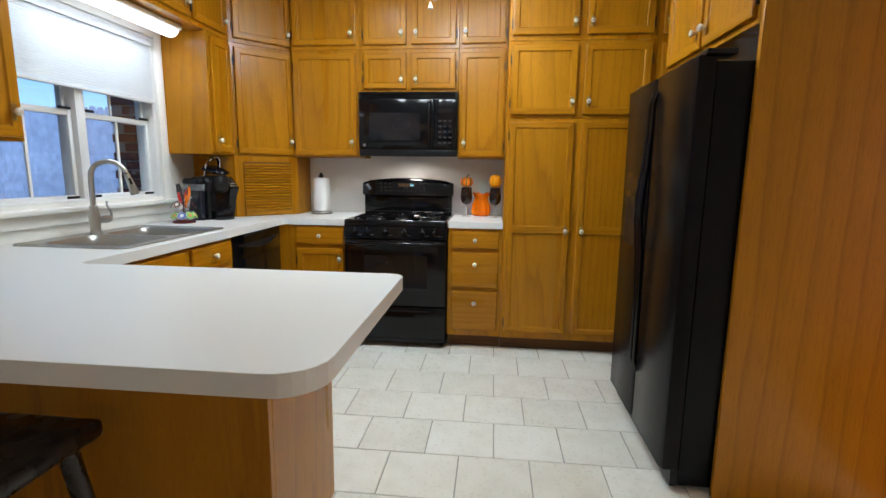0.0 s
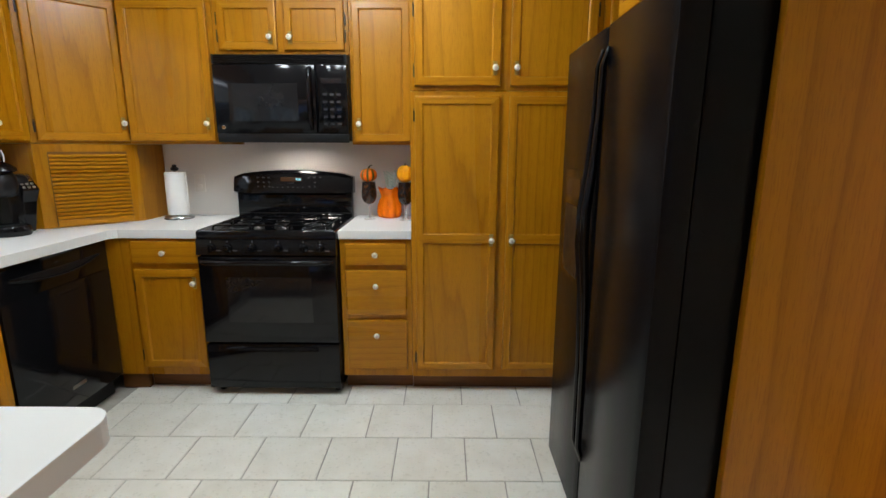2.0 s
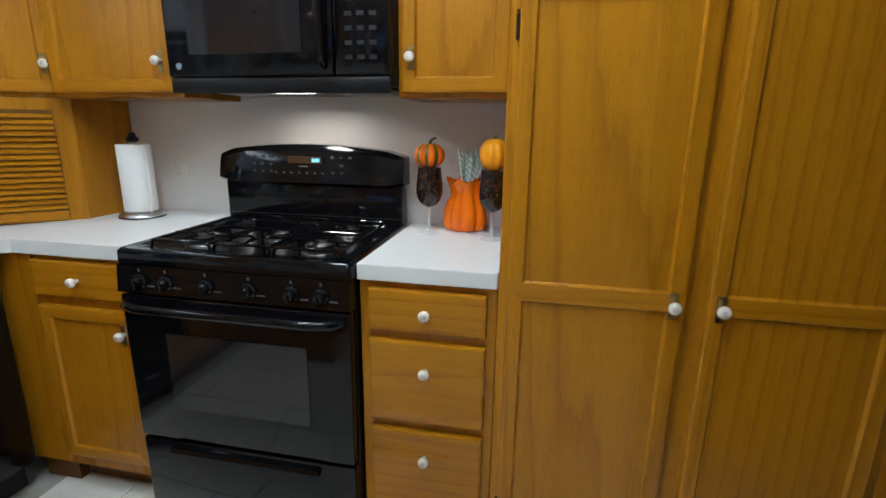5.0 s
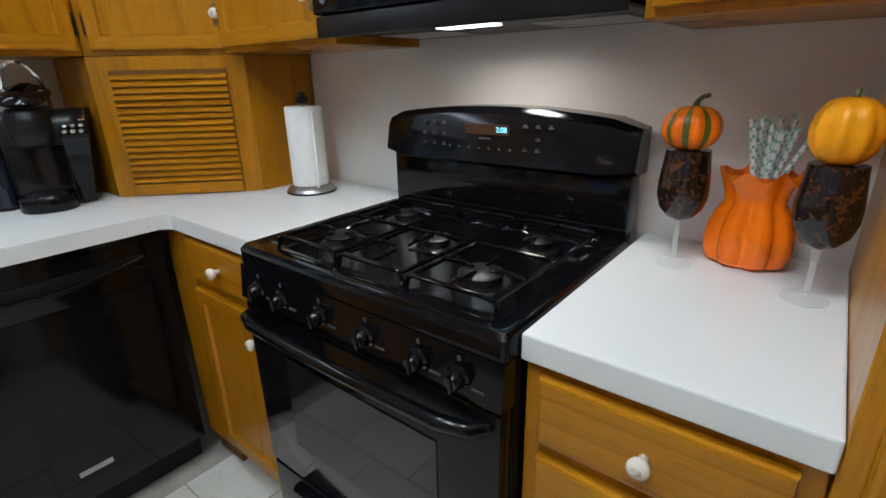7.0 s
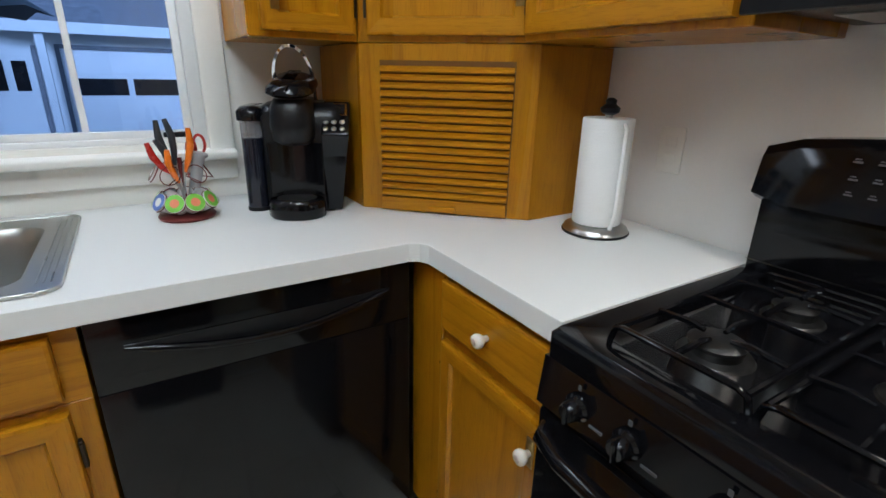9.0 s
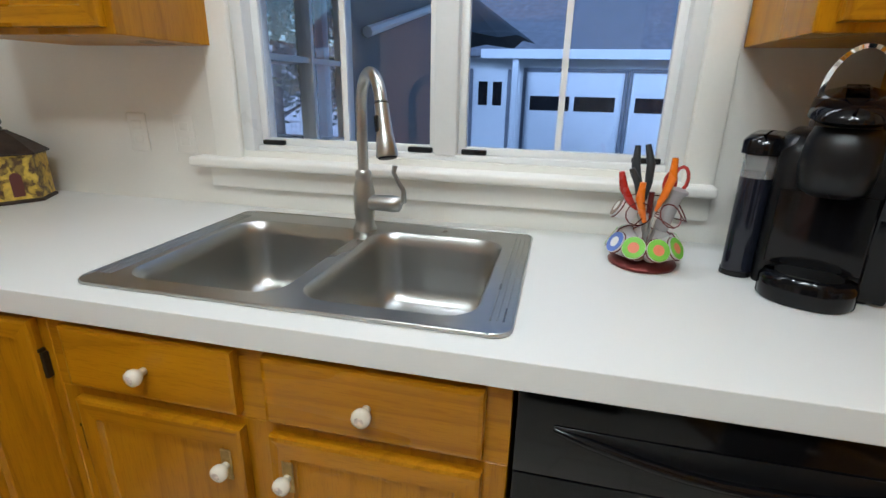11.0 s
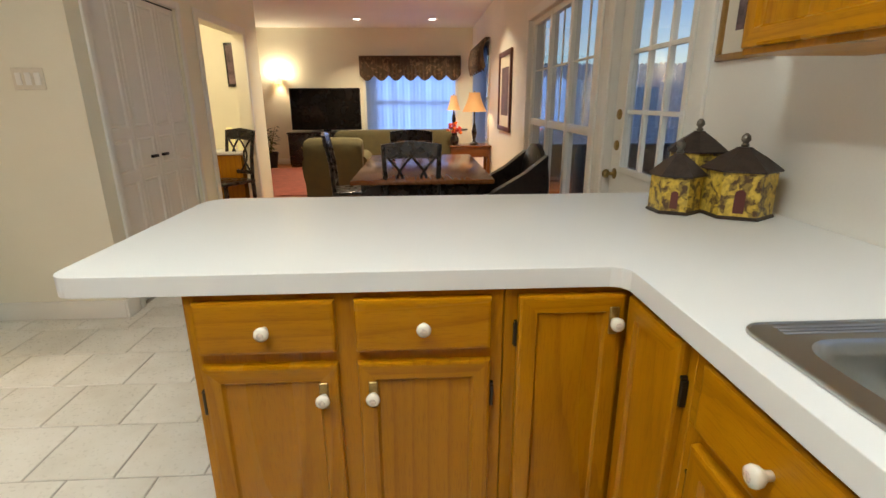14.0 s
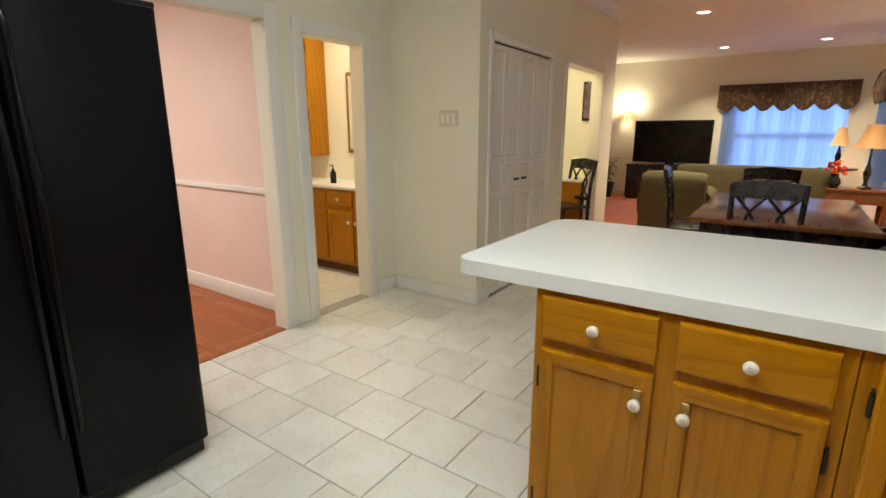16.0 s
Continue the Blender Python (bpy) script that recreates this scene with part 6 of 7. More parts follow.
def living_window(name, m, w, z0, z1, vw, label):
    """Local x along the wall, local -y into the room."""
    g = thing(name, m, label, "window")
    tagged(g, kind="structure")
    for b in ((-w / 2, -w / 2 + 0.05, 0.03, 0.09, z0, z1), (w / 2 - 0.05, w / 2, 0.03, 0.09, z0, z1), (-w / 2 + 0.05, w / 2 - 0.05, 0.03, 0.09, z1 - 0.05, z1), (-w / 2 + 0.05, w / 2 - 0.05, 0.03, 0.09, z0, z0 + 0.05), (-w / 2 + 0.05, w / 2 - 0.05, 0.035, 0.085, (z0 + z1) / 2 - 0.025, (z0 + z1) / 2 + 0.025)):
        boxpart("window_frame", b, TRIM, g, bevel=0.003)
    for i in range(1, 4):
        x = -w / 2 + w * i / 4
        boxpart("muntin", (x - 0.010, x + 0.010, 0.050, 0.070, z0 + 0.05, z1 - 0.05), TRIM, g)
    pane((-w / 2 + 0.05, w / 2 - 0.05, 0.058, 0.062, z0 + 0.05, z1 - 0.05), g)
    for b in ((-w / 2 - 0.08, -w / 2, -0.02, -0.0005, z0 - 0.06, z1 + 0.08), (w / 2, w / 2 + 0.08, -0.02, -0.0005, z0 - 0.06, z1 + 0.08), (-w / 2, w / 2, -0.02, -0.0005, z1, z1 + 0.08), (-w / 2, w / 2, -0.03, -0.0005, z0 - 0.06, z0)):
        boxpart("casing", b, TRIM, g, bevel=0.004)
    c = thing("sheer_curtain", m, "white sheer curtain with the dusk's blue light put into its colour", "curtain")
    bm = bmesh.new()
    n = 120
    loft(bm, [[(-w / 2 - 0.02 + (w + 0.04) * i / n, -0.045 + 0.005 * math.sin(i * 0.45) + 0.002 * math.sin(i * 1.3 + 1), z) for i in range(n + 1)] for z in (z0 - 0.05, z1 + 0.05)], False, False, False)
    part("cloth", bm, SHEER_BLUED, c, smooth=180)
    v = thing("valance", m, "brown floral scalloped window valance", "valance")
    bm = bmesh.new()
    n = 150
    rows = []
    for j in range(9):
        k = j / 8
        row = []
        for i in range(n + 1):
            x = -vw / 2 + vw * i / n
            sc = abs(math.sin(math.pi * i / n * 7))
            drop = 0.36 + 0.11 * sc
            puff = 0.07 + 0.05 * math.sin(math.pi * k) * (0.5 + 0.5 * sc) + 0.012 * math.sin(i * 1.1)
            row.append((x, -puff - 0.02, z1 + 0.13 - drop * k))
        rows.append(row)
    loft(bm, rows, False, False, False)
    part("cloth", bm, VALANCE, v, smooth=180)
    boxpart("board", (-vw / 2, vw / 2, -0.10, -0.022, z1 + 0.131, z1 + 0.15), VALANCE, v)


living_window("window_3", pose(0.50, -4.80, 0, 0, 0, 180), 1.84, 0.62, 2.05, 2.1, "white living room window with sheer curtain")
living_window("window_4", pose(-0.80, -3.2, 0, 0, 0, 90), 2.0, 0.6, 2.1, 2.3, "white side window with sheer curtain")


def table_lamp(x, y, z, h, r, label):
    g = thing("table_lamp", pose(x, y, z), label, "lamp")
    part("base", turned(bmesh.new(), [(0.075, 0.0), (0.075, 0.02), (0.03, 0.04), (0.02, 0.08), (0.035, 0.14), (0.045, 0.20), (0.022, 0.30), (0.012, 0.34), (0.012, h - 0.14)], None, 16), DARK_WOOD, g, smooth=50)
    shade_m = glowing("lit_lamp_shade", (0.72, 0.40, 0.17), 0.20)
    bm = bmesh.new()
    loft(bm, [[(rr * math.cos(2 * math.pi * i / 24), rr * math.sin(2 * math.pi * i / 24), zz) for i in range(24)] for rr, zz in ((r, h - 0.29), (r * 0.93, h - 0.275), (r * 0.72, h - 0.19), (r * 0.53, h - 0.09), (r * 0.44, h - 0.012), (r * 0.46, h))], False, False)
    part("shade", bm, shade_m, g, "lit warm fabric shade", 60)
    part("finial", turned(bmesh.new(), [(0.006, h - 0.02), (0.010, h + 0.01), (0.003, h + 0.03)], None, 10), BRASS, g)
    lamp("table_lamp_bulb", pose(x, y, z + h - 0.15), 11, WARM, "POINT", 0.05)


st = thing("sofa_table", pose(-0.46, -1.95, 0), "brown wooden console table behind the sofa", "table")
part("tabletop", box(bmesh.new(), -0.33, 0.33, -0.25, 0.25, 0.60, 0.63, 0.006, 2), TABLE_TOP, st, smooth=40)
boxpart("drawer_front", (-0.30, 0.30, 0.20, 0.23, 0.45, 0.5995), TABLE_TOP, st, bevel=0.003)
for sx in (-0.29, 0.29):
    for sy in (-0.2, 0.19):
        boxpart("leg", (sx - 0.025, sx + 0.025, sy - 0.025, sy + 0.025, 0.001, 0.5995), TABLE_TOP, st, bevel=0.004)
table_lamp(-0.54, -1.95, 0.631, 0.80, 0.20, "large table lamp with a lit warm shade")
et = thing("end_table", pose(-0.40, -4.35, 0), "small dark end table by the window", "table")
part("tabletop", turned(bmesh.new(), [(0.27, 0.72), (0.28, 0.735), (0.27, 0.75)], None, 28), DARK_WOOD, et, smooth=40)
part("pedestal", turned(bmesh.new(), [(0.16, 0.001), (0.14, 0.03), (0.03, 0.08), (0.04, 0.4), (0.03, 0.719)], None, 14), DARK_WOOD, et, smooth=50)
table_lamp(-0.38, -4.35, 0.751, 0.66, 0.145, "small table lamp with a lit pink shade")
fl = thing("flower_vase", pose(-0.22, -1.93, 0.631), "dark vase with red and orange flowers", "flowers")
part("vase", turned(bmesh.new(), [(0.05, 0.0), (0.075, 0.05), (0.07, 0.10), (0.04, 0.15), (0.055, 0.18)], None, 16), DARK_WOOD, fl, smooth=50)
rng = random.Random(8)
for i in range(26):
    a, rr = rng.uniform(0, 6.28), rng.uniform(0, 0.13)
    part("bloom", gourd(bmesh.new(), rng.uniform(0.022, 0.038), 0.035, pose(rr * math.cos(a), rr * math.sin(a), 0.22 + rng.uniform(0, 0.13) - rr * 0.4, rng.uniform(-40, 40), rng.uniform(-40, 40)), 5, 10, 5, 0.3), [GOURD_ORANGE, mottled("red_bloom", (0.5, 0.04, 0.02), 0.6)][i % 2] if i < 2 else bpy.data.materials["red_bloom" if i % 3 else "orange_gourd_skin"], fl)

sc = thing("wall_sconce", pose(3.22, -4.80, 1.62, 0, 0, 180), "lit wall sconce with a small shade", "light")
part("arm", tube(bmesh.new(), [(0, 0, 0), (0, -0.09, -0.01), (0, -0.10, 0.04)], 0.008, 8), BRASS, sc)
part("shade", turned(bmesh.new(), [(0.075, 0.04), (0.05, 0.20)], pose(0, -0.10, 0), 18, False, False), glowing("lit_sconce_shade", (1.0, 0.75, 0.42), 1.6), sc)
lamp("sconce_bulb", pose(3.22, -4.68, 1.84), 34, WARM, "POINT", 0.04)
wp = thing("wall_picture", pose(-0.7985, -0.62, 1.42, 0, 0, 90), "tall framed picture with a dark red wooden frame", "picture")
FRAME_RED = mottled("dark_red_frame", (0.10, 0.03, 0.02), 0.35, amount=0.3)
for b in ((-0.45, 0.45, -0.03, 0, -0.50, -0.44), (-0.45, 0.45, -0.03, 0, 0.44, 0.50), (-0.45, -0.39, -0.03, 0, -0.44, 0.44), (0.39, 0.45, -0.03, 0, -0.44, 0.44)):
    boxpart("frame_side", b, FRAME_RED, wp, bevel=0.006)
boxpart("mat", (-0.39, 0.39, -0.01, -0.001, -0.44, 0.44), bpy.data.materials["mat_board"], wp)
boxpart("print", (-0.25, 0.25, -0.013, -0.0095, -0.30, 0.30), bpy.data.materials["dark_print"], wp)


def leafy_plant(name, x, y, z, label):
    g = thing(name, pose(x, y, z), label, "plant")
    part("pot", turned(bmesh.new(), [(0.13, 0.0), (0.17, 0.26), (0.185, 0.30), (0.17, 0.31), (0.16, 0.28)], None, 20), BLACK_MATT, g, smooth=50)
    part("soil", turned(bmesh.new(), [(0.158, 0.275), (0.10, 0.285)], None, 16), DARK_WOOD, g)
    leaf_m = mottled("dark_green_leaf", (0.035, 0.075, 0.02), 0.4, amount=0.4, scale=20)
    rng = random.Random(4)
    for s in range(7):
        a = s * 0.9
        tip = Vector((0.16 * math.cos(a), 0.16 * math.sin(a), rng.uniform(0.7, 1.0)))
        part("stem", tube(bmesh.new(), [(0.03 * math.cos(a), 0.03 * math.sin(a), 0.27), tip * 0.6 + Vector((0, 0, 0.1)), tip], [0.008, 0.006, 0.003], 6), STEM, g)
        for k in range(14):
            c = Vector((0.03 * math.cos(a), 0.03 * math.sin(a), 0.35)).lerp(tip, (k + 1) / 14)
            d = rng.uniform(0, 6.28)
            v = Vector((math.cos(d), math.sin(d), rng.uniform(-0.3, 0.5))).normalized()
            side = v.cross(Vector((0, 0, 1))).normalized()
            L, W = rng.uniform(0.10, 0.17), rng.uniform(0.018, 0.028)
            bm = bmesh.new()
            pts = [c, c + v * L * 0.35 + side * W, c + v * L * 0.75 + side * W * 0.8 - Vector((0, 0, 0.02)), c + v * L - Vector((0, 0, 0.04)), c + v * L * 0.75 - side * W * 0.8 - Vector((0, 0, 0.02)), c + v * L * 0.35 - side * W]
            mid1, mid2 = c + v * L * 0.35 - Vector((0, 0, 0.008)), c + v * L * 0.75 - Vector((0, 0, 0.03))
            vs = [bm.verts.new(p) for p in pts + [mid1, mid2]]
            for f in ((0, 1, 6), (1, 2, 7, 6), (2, 3, 7), (3, 4, 7), (4, 5, 6, 7), (5, 0, 6)):
                bm.faces.new([vs[q] for q in f])
            part("leaf", bm, leaf_m, g)


leafy_plant("potted_plant", 3.42, -4.25, 0.0005, "leafy green plant in a dark floor pot")

# desk nook
dk = thing("desk", pose(2.72, 0.14, 0), "small oak desk with a white top in the nook", "desk")
boxpart("desktop", (-0.36, 0.31, -0.22, 0.22, 0.735, 0.765), LAMINATE, dk, bevel=0.004)
boxpart("drawer_pedestal", (-0.34, -0.02, -0.20, 0.20, 0.0, 0.7345), OAK_V, dk)
boxpart("side_panel", (0.27, 0.295, -0.20, 0.20, 0.0, 0.7345), OAK_V, dk)
for i in range(3):
    d = part("drawer", door_mesh(-0.32, -0.04, 0.06 + 0.225 * i, 0.265 + 0.225 * i, slab=True), OAK_H, dk)
    d.location = (0, -0.20, 0)
# three plain jar shapes whose surface glows; no flame or bulb inside
nl = thing("decanter_tray", pose(2.50, 0.10, 0.766), "cluster of warm glowing jar shapes on the desk", "candle holder")
for i, (dx, dy, hh) in enumerate(((-0.05, 0.0, 0.20), (0.04, 0.05, 0.26), (0.06, -0.04, 0.22))):
    part("jar", turned(bmesh.new(), [(0.03, 0), (0.034, 0.02), (0.034, hh - 0.02), (0.028, hh)], pose(dx, dy, 0), 14), glowing("warm_candle_jar", (0.9, 0.75, 0.35), 0.5) if i == 0 else bpy.data.materials["warm_candle_jar"], nl)
np_ = thing("wall_picture", pose(2.47, -0.0985, 1.72, 0, 0, 180), "small dark framed picture in the nook", "picture")
boxpart("frame", (-0.10, 0.10, -0.025, 0, -0.24, 0.24), DARK_WOOD, np_, bevel=0.005)
boxpart("print", (-0.08, 0.08, -0.027, -0.0255, -0.21, 0.21), bpy.data.materials["dark_print"], np_)

# washroom
vn = cabinet("vanity_cabinet", "golden oak washroom vanity with two doors", 4.62, 3.08, 180, 1.43, 0.54, 0, 0.82,
             [(0.03 + 0.35 * i, 0.36 + 0.35 * i, 0.14, 0.62, ((0.325 if i % 2 == 0 else 0.065) + 0.35 * i, 0.52), None, None) for i in range(4)], [(0.03 + 0.35 * i, 0.36 + 0.35 * i, 0.66, 0.79) for i in range(4)], 0.10)
tagged(boxpart("washroom_counter", (3.18, 4.65, 2.522, 3.105, 0.8205, 0.85), LAMINATE, bevel=0.006), "white washroom vanity top", "counter")
cabinet("washroom_wall_cabinet", "golden oak wall cabinet over the vanity", 4.95, 2.76, 180, 0.50, 0.235, 1.10, 2.30, [(0.03, 0.47, 1.45, 2.27, (0.06, 1.55), "r", None)])
mr_ = thing("mirror", pose(3.92, 2.5215, 1.53, 0, 0, 180), "gilt-framed washroom wall mirror", "mirror")
boxpart("frame", (-0.22, 0.22, -0.025, 0, -0.40, 0.40), bpy.data.materials["gilt_frame"], mr_, bevel=0.008)
boxpart("mirror_glass", (-0.18, 0.18, -0.028, -0.0255, -0.36, 0.36), material("mirror_silver", (0.9, 0.9, 0.9), 0.02, 1.0), mr_)
sp = thing("soap_bottle", pose(3.98, 2.92, 0.851), "dark soap pump bottle on the vanity", "bottle")
part("bottle", turned(bmesh.new(), [(0.028, 0), (0.030, 0.01), (0.030, 0.10), (0.012, 0.125), (0.012, 0.14)], None, 14), BLACK_MATT, sp, smooth=50)
part("pump", tube(bmesh.new(), [(0, 0, 0.141), (0, 0, 0.17), (0.03, 0.01, 0.172)], 0.006, 8), BLACK_MATT, sp)
tagged(boxpart("floor_washroom", (3.172, 4.99, 2.53, 3.98, -0.004, 0.0), TILE), "off-white tile floor of the washroom", "floor", kind="structure")

# stool at the peninsula
sl = thing("bar_stool", pose(0.36, 4.18, 0), "dark wooden bar stool under the peninsula overhang", "stool")
part("seat", box(bmesh.new(), -0.21, 0.21, -0.17, 0.17, 0.70, 0.745, 0.015, 3), DARK_WOOD, sl, smooth=50)
for sx in (-1, 1):
    for sy in (-1, 1):
        part("leg", tube(bmesh.new(), [(sx * 0.23, sy * 0.19, 0.001), (sx * 0.15, sy * 0.12, 0.70)], [0.019, 0.022], 8), DARK_WOOD, sl, smooth=60)
for sy in (-1, 1):
    part("rung", tube(bmesh.new(), [(-0.205, sy * 0.168, 0.22), (0.205, sy * 0.168, 0.22)], 0.012, 8), DARK_WOOD, sl)
for sx in (-1, 1):
    part("rung", tube(bmesh.new(), [(sx * 0.195, -0.16, 0.31), (sx * 0.195, 0.16, 0.31)], 0.012, 8), DARK_WOOD, sl)

# ---- outside ----
CONCRETE = mottled("driveway_concrete", (0.32, 0.32, 0.31), 0.9, amount=0.15, scale=0.8, fine=30, bump=0.2)
SIDING = mottled("white_siding", (0.74, 0.76, 0.78), 0.6, amount=0.05, scale=2)
ROOFING = mottled("grey_shingle", (0.19, 0.20, 0.23), 0.9, amount=0.25, scale=6, fine=60, bump=0.3)
GREY_WALL = mottled("grey_porch_panel", (0.20, 0.195, 0.19), 0.7, amount=0.2, scale=3)
FENCE_WOOD = mottled("weathered_fence", (0.56, 0.54, 0.56), 0.9, amount=0.25, scale=7, fine=60, bump=0.3)
BRICK = mottled("red_brick", (0.24, 0.095, 0.065), 0.85, amount=0.35, scale=14, fine=90, bump=0.3)
tagged(boxpart("ground", (-400, 400, -400, 400, -0.40, -0.30), CONCRETE), "pale concrete yard around the house", "ground", kind="structure")


def garage():
    gx = -13.0
    g = thing("garage_building", pose(gx, 6.0, -0.3), "white detached garage with two doors and grey roof", "garage")
    # local x = -depth, local y = along the front
    boxpart("wall", (-6, 0, -5.0, 5.0, 0.0, 2.35), SIDING, g)
    bm = bmesh.new()
    loft(bm, [[(0.45, y, 2.36), (-3, y, 4.3), (-6.45, y, 2.36), (-6.45, y, 2.48), (-3, y, 4.45), (0.45, y, 2.50)] for y in (-5.3, 5.3)])
    part("roof", bm, ROOFING, g, "grey shingle roof")
    boxpart("fascia", (0.451, 0.49, -1.9, 5.3, 2.30, 2.52), SIDING, g)
    for y0, y1 in ((-0.75, 1.65), (1.85, 4.25)):
        d = boxpart("garage_door", (0.0, 0.04, y0, y1, 0.02, 2.0), SIDING, g)
        for k in range(4):
            boxpart("door_panel", (0.041, 0.055, y0 + 0.04, y1 - 0.04, 0.04 + 0.49 * k, 0.50 + 0.49 * k), SIDING, d)
        for k in range(2):
            boxpart("door_window", (0.056, 0.062, y0 + 0.12 + k * 1.12, y0 + 1.12 + k * 1.12, 1.06, 1.42), DARK_GLASS, d)
        for b in ((0.041, 0.07, y0 - 0.09, y0 - 0.01, 0, 2.1), (0.041, 0.07, y1 + 0.01, y1 + 0.09, 0, 2.1), (0.041, 0.07, y0 - 0.01, y1 + 0.01, 2.02, 2.1)):
            boxpart("door_trim", b, ROOFING, g)
    e = boxpart("entry_door", (0.0, 0.05, -2.15, -1.25, 0.02, 1.98), SIDING, g)
    for y in (-2.0, -1.62):
        boxpart("door_light", (0.051, 0.056, y, y + 0.24, 1.15, 1.75), DARK_GLASS, e)
    for b in ((0.051, 0.07, -2.25, -2.16, 0, 2.06), (0.051, 0.07, -1.24, -1.16, 0, 2.06)):
        boxpart("door_trim", b, ROOFING, g)
    boxpart("post", (0.3, 0.42, -1.10, -0.95, 0, 2.35), SIDING, g)


garage()


def sunroom():
    g = thing("sunroom", pose(0, 0, 0), "grey glazed porch built on to the house", "porch")
    for b in ((-4.3, -4.2, 0.2, 5.1, -0.3, 0.8), (-4.3, -4.2, 0.2, 5.1, 2.25, 2.6), (-4.2, -0.951, 0.1, 0.2, -0.3, 0.8)):
        boxpart("wall", b, GREY_WALL, g)
    # north wall: curtained gridded window, then grey panels
    for b in ((-4.2, -0.951, 5.04, 5.1, -0.3, 1.02), (-4.2, -0.951, 5.04, 5.1, 2.05, 2.6), (-4.2, -2.1, 5.04, 5.1, 1.02, 2.05)):
        boxpart("wall", b, GREY_WALL, g)
    for x in (-1.0, -1.24, -1.62, -2.02):
        boxpart("window_frame", (x - (0.035 if x in (-1.0, -2.02) else 0.012), x + (0.035 if x in (-1.0, -2.02) else 0.012), 5.05, 5.12, 1.02, 2.05), TRIM, g)
    for z in (1.04, 1.42, 1.78, 2.03):
        boxpart("muntin", (-2.0, -1.0, 5.062, 5.108, z - 0.012, z + 0.012), TRIM, g)
    pane((-2.0, -1.0, 5.08, 5.084, 1.03, 2.04), g)
    for y in (0.2, 1.42, 2.64, 3.86, 5.06):
        boxpart("post", (-4.31, -4.19, y - 0.04, y + 0.04, 0.8, 2.25), TRIM, g)
    for y0 in (0.24, 1.46, 2.68, 3.90):
        pane((-4.252, -4.248, y0, y0 + 1.14, 0.8, 2.25), g)
        boxpart("muntin", (-4.26, -4.24, y0, y0 + 1.14, 1.5, 1.53), TRIM, g)
    boxpart("roof", (-4.5, -0.951, 0.0, 5.3, 2.61, 2.72), GREY_WALL, g)
    boxpart("floor_slab", (-4.2, -0.951, 0.2, 5.04, -0.299, -0.12), CONCRETE, g)
    bm = bmesh.new()
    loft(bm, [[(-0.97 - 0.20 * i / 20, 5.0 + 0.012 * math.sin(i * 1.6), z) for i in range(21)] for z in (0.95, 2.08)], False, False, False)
    # same cloth, with the dusk blue in its colour
    part("curtain", bm, SHEER_BLUED, g, "white curtain panel with blue dusk light in its colour", 180)
    part("brace", tube(bmesh.new(), [(-2.25, 5.13, 1.60), (-3.7, 5.13, 1.92)], 0.03, 8), TRIM, g)


sunroom()
um = thing("patio_umbrella", pose(-5.6, 4.75, -0.3), "grey patio umbrella with a drooping canopy", "umbrella")
part("pole", tube(bmesh.new(), [(0, 0, 0.0), (0, 0, 2.75)], 0.02, 8), DARK_WOOD, um)
bm = bmesh.new()
for i in range(8):
    a, b2 = 2 * math.pi * i / 8, 2 * math.pi * (i + 1) / 8
    v = [bm.verts.new(p) for p in ((0, 0, 2.85), (1.1 * math.cos(a), 1.1 * math.sin(a), 2.10), (1.0 * math.cos((a + b2) / 2), 1.0 * math.sin((a + b2) / 2), 2.16), (1.1 * math.cos(b2), 1.1 * math.sin(b2), 2.10))]
    bm.faces.new(v)
part("canopy", bm, GREY_WALL, um)
part("base", turned(bmesh.new(), [(0.25, 0.0), (0.25, 0.05), (0.04, 0.08)], None, 18), CONCRETE, um)



def tree(x, y, h, spread, seed, label):
    """A tapered trunk, limbs and a ragged crown of small leaves."""
    g = thing("tree", pose(x, y, -0.3), label, "tree")
    rng = random.Random(seed)
    bark = mottled("grey_bark", (0.09, 0.07, 0.055), 0.9, amount=0.4, scale=14, bump=0.5)
    green = mottled("yard_leaf", (0.035, 0.065, 0.018), 0.6, amount=0.5, scale=3)
    part("trunk", tube(bmesh.new(), [(0, 0, 0), (0.03, 0.02, h * 0.25), (-0.02, 0.05, h * 0.5), (0.02, 0.0, h * 0.8)], [0.13, 0.10, 0.075, 0.03], 10), bark, g, smooth=60)
    leaves = bmesh.new()
    for k in range(16):
        a, z0 = rng.uniform(0, 6.28), rng.uniform(0.18, 0.7) * h
        tip = Vector((spread * rng.uniform(0.5, 1.0) * math.cos(a), spread * rng.uniform(0.5, 1.0) * math.sin(a), z0 + rng.uniform(0.3, 1.1)))
        root = Vector((0, 0.02, z0))
        part("limb", tube(bmesh.new(), [root, root.lerp(tip, 0.5) + Vector((0, 0, 0.12)), tip], [0.04, 0.025, 0.008], 6), bark, g)
        for _ in range(190):
            c = root.lerp(tip, rng.uniform(0.35, 1.08)) + Vector((rng.gauss(0, 0.24), rng.gauss(0, 0.24), rng.gauss(0, 0.22)))
            u = Vector((rng.gauss(0, 1), rng.gauss(0, 1), rng.gauss(0, 1))).normalized()
            w = u.orthogonal().normalized() * 0.035
            u = u * 0.075
            leaves.faces.new([leaves.verts.new(p) for p in (c - u, c + w, c + u, c - w)])
    tagged(part("crown", leaves, green, g), "dark green leaves", kind="stuff")


tree(-7.2, 2.3, 4.2, 1.7, 21, "small leafy tree behind the glazed porch")
tree(-9.4, 0.2, 4.8, 1.8, 34, "small leafy tree beside the yard fence")

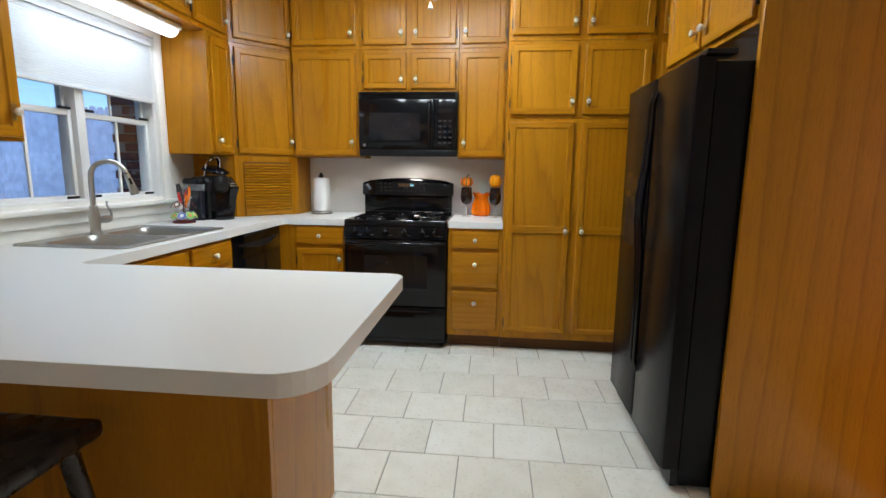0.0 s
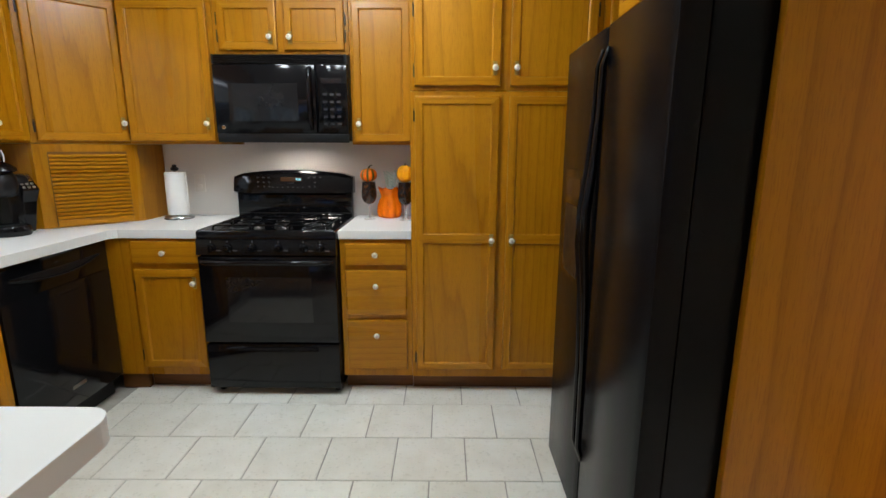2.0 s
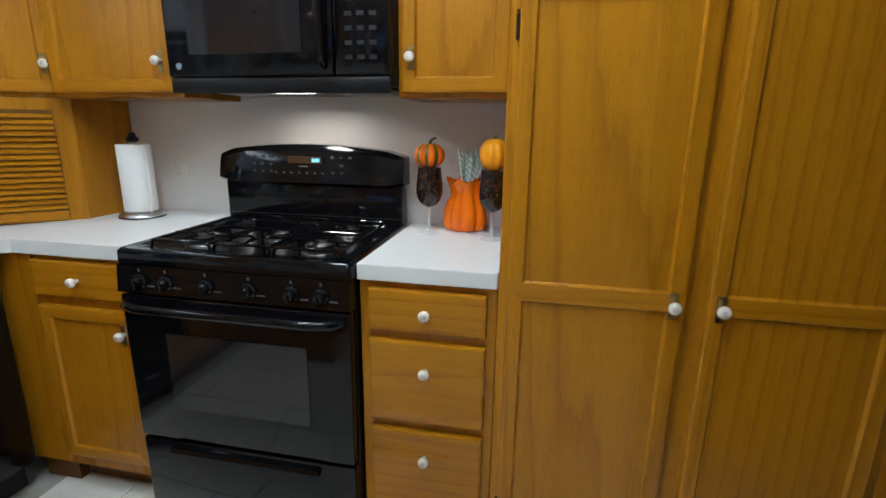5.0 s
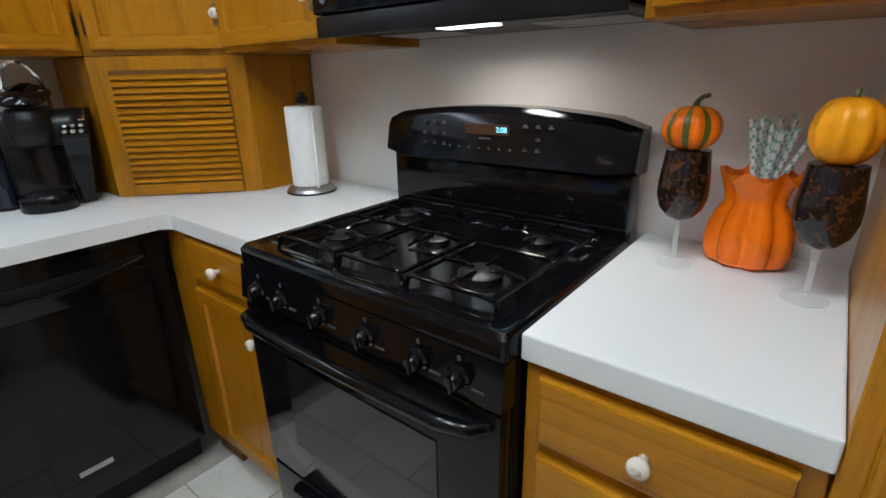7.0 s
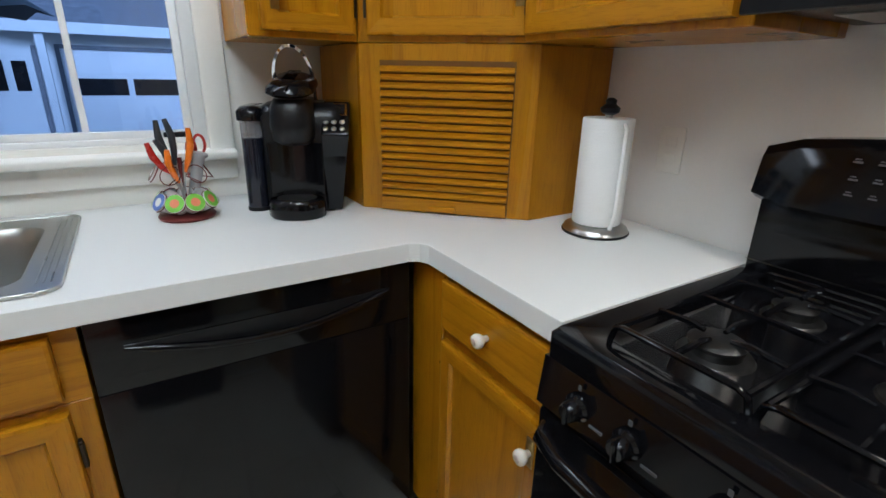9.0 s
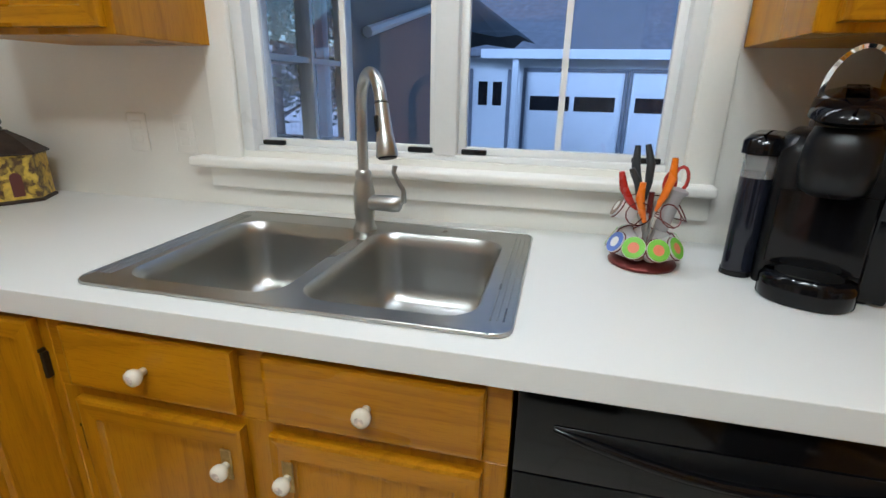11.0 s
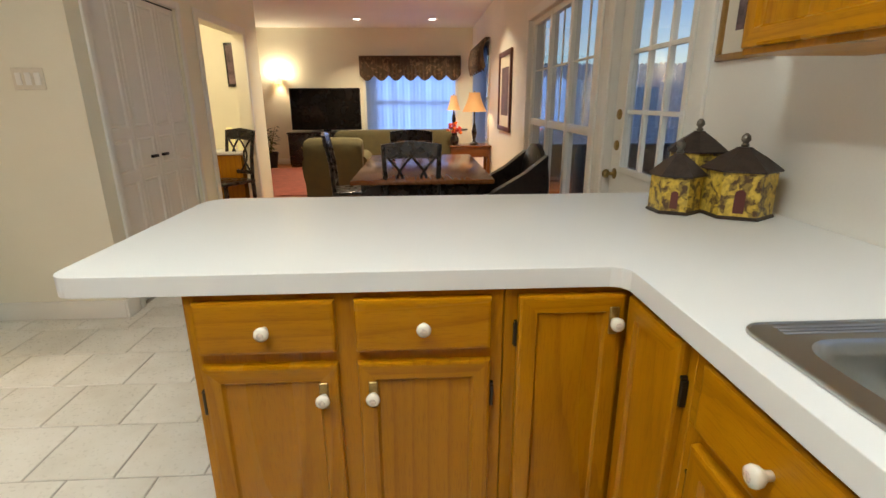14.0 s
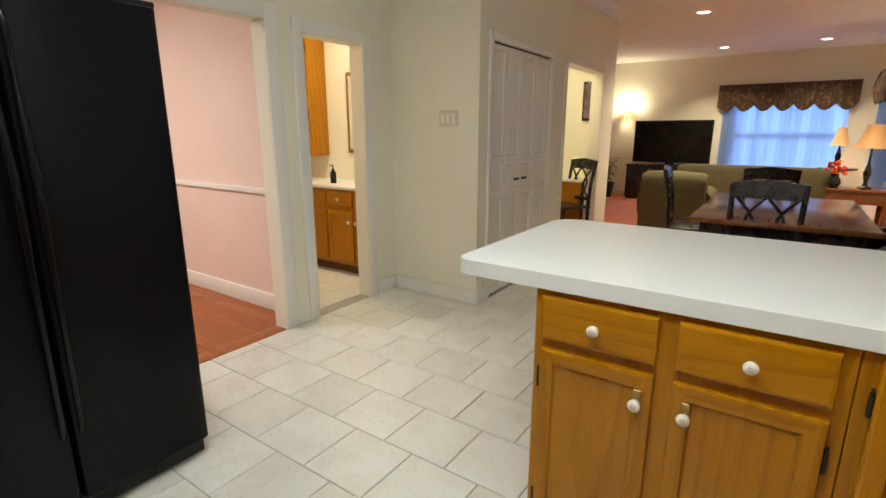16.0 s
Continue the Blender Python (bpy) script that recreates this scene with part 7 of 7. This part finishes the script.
fn = thing("fence", pose(-20, 11.5, -0.3), "weathered grey wooden board fence", "fence")
board = plain_mesh("fence_board", loft(bmesh.new(), [[(0, 0, 0.02), (0.135, 0, 0.02), (0.135, 0.02, 0.02), (0, 0.02, 0.02)], [(0, 0, 2.6), (0.135, 0, 2.6), (0.135, 0.02, 2.6), (0, 0.02, 2.6)], [(0.03, 0, 2.66), (0.105, 0, 2.66), (0.105, 0.02, 2.66), (0.03, 0.02, 2.66)]]), FENCE_WOOD)
rng = random.Random(2)
for i in range(135):
    b = shared("board", board, fn, 0.145 * i, rng.uniform(-0.004, 0.004), rng.uniform(-0.02, 0.02))
for z in (0.5, 1.7):
    boxpart("fence_rail", (0, 19.6, 0.03, 0.08, z, z + 0.09), FENCE_WOOD, fn)
for i in range(9):
    boxpart("post", (2.4 * i, 2.4 * i + 0.09, 0.081, 0.17, 0, 2.2), FENCE_WOOD, fn)

fw = thing("fence", pose(-13.5, -9.0, -0.3, 0, 0, 90), "weathered grey board fence behind the glazed porch", "fence")
for i in range(80):
    shared("board", board, fw, 0.145 * i, rng.uniform(-0.004, 0.004), rng.uniform(-0.02, 0.02))
for z in (0.5, 1.7):
    boxpart("fence_rail", (0, 11.6, -0.08, -0.03, z, z + 0.09), FENCE_WOOD, fw)

fs = thing("fence", pose(-13.4, -9.2, -0.3), "weathered grey board fence across the far yard", "fence")
for i in range(110):
    shared("board", board, fs, 0.145 * i, rng.uniform(-0.004, 0.004), rng.uniform(-0.02, 0.02))
for z in (0.5, 1.7):
    boxpart("fence_rail", (0, 15.9, -0.08, -0.03, z, z + 0.09), FENCE_WOOD, fs)

bw = thing("brick_wing", pose(-1.62, 7.1, -0.3), "red brick side wing of the house", "brick wall")
boxpart("core", (0.012, 0.66, 0.012, 1.2, 0, 3.0), GROUT, bw)
bk = plain_mesh("brick", box(bmesh.new(), 0, 0.2, 0, 0.09, 0, 0.062), BRICK)
for j in range(40):
    for i in range(4):
        x = -0.1 + 0.21 * i + (0.105 if j % 2 else 0)
        if x > -0.05 and x < 0.5:
            shared("brick", bk, bw, x, 0, 0.01 + 0.0725 * j)


# ---- floor tiles, one by one ----
TW, TH, GAP = 0.326, 0.317, 0.006
tile_cache = {}


def tile_mesh(w, h):
    key = (round(w, 3), round(h, 3))
    if key not in tile_cache:
        bm = bmesh.new()
        loft(bm, [[(0, 0, -0.006), (w, 0, -0.006), (w, h, -0.006), (0, h, -0.006)], [(0, 0, -0.002), (w, 0, -0.002), (w, h, -0.002), (0, h, -0.002)], [(0.002, 0.002, 0), (w - 0.002, 0.002, 0), (w - 0.002, h - 0.002, 0), (0.002, h - 0.002, 0)]], False, True)
        tile_cache[key] = plain_mesh("tile", bm, TILE)
    return tile_cache[key]


def lay_tiles(x0, x1, y0, y1, skip=lambda x, y: False):
    ky = math.floor((y0 - 5.48) / TH)
    while 5.48 + ky * TH < y1:
        ya, yb = 5.48 + ky * TH + GAP / 2, 5.48 + (ky + 1) * TH - GAP / 2
        off = 1.168 if ky % 2 == 0 else 1.168 - TW / 2
        kx = math.floor((x0 - off) / TW)
        while off + kx * TW < x1:
            xa, xb = off + kx * TW + GAP / 2, off + (kx + 1) * TW - GAP / 2
            p, q, r, s = max(xa, x0), min(xb, x1), max(ya, y0), min(yb, y1)
            if q - p > 0.01 and s - r > 0.01 and not skip((p + q) / 2, (r + s) / 2):
                ob = new("tile", tile_mesh(q - p, s - r))
                ob.location = (p, r, 0.0)
                ob.parent = SUBFLOOR
            kx += 1
        ky += 1


lay_tiles(-0.1, 3.049, 3.101, 6.99, lambda x, y: x < 0.72 and 4.42 < y < 4.9)
lay_tiles(-0.79, 2.224, 1.2, 3.100)
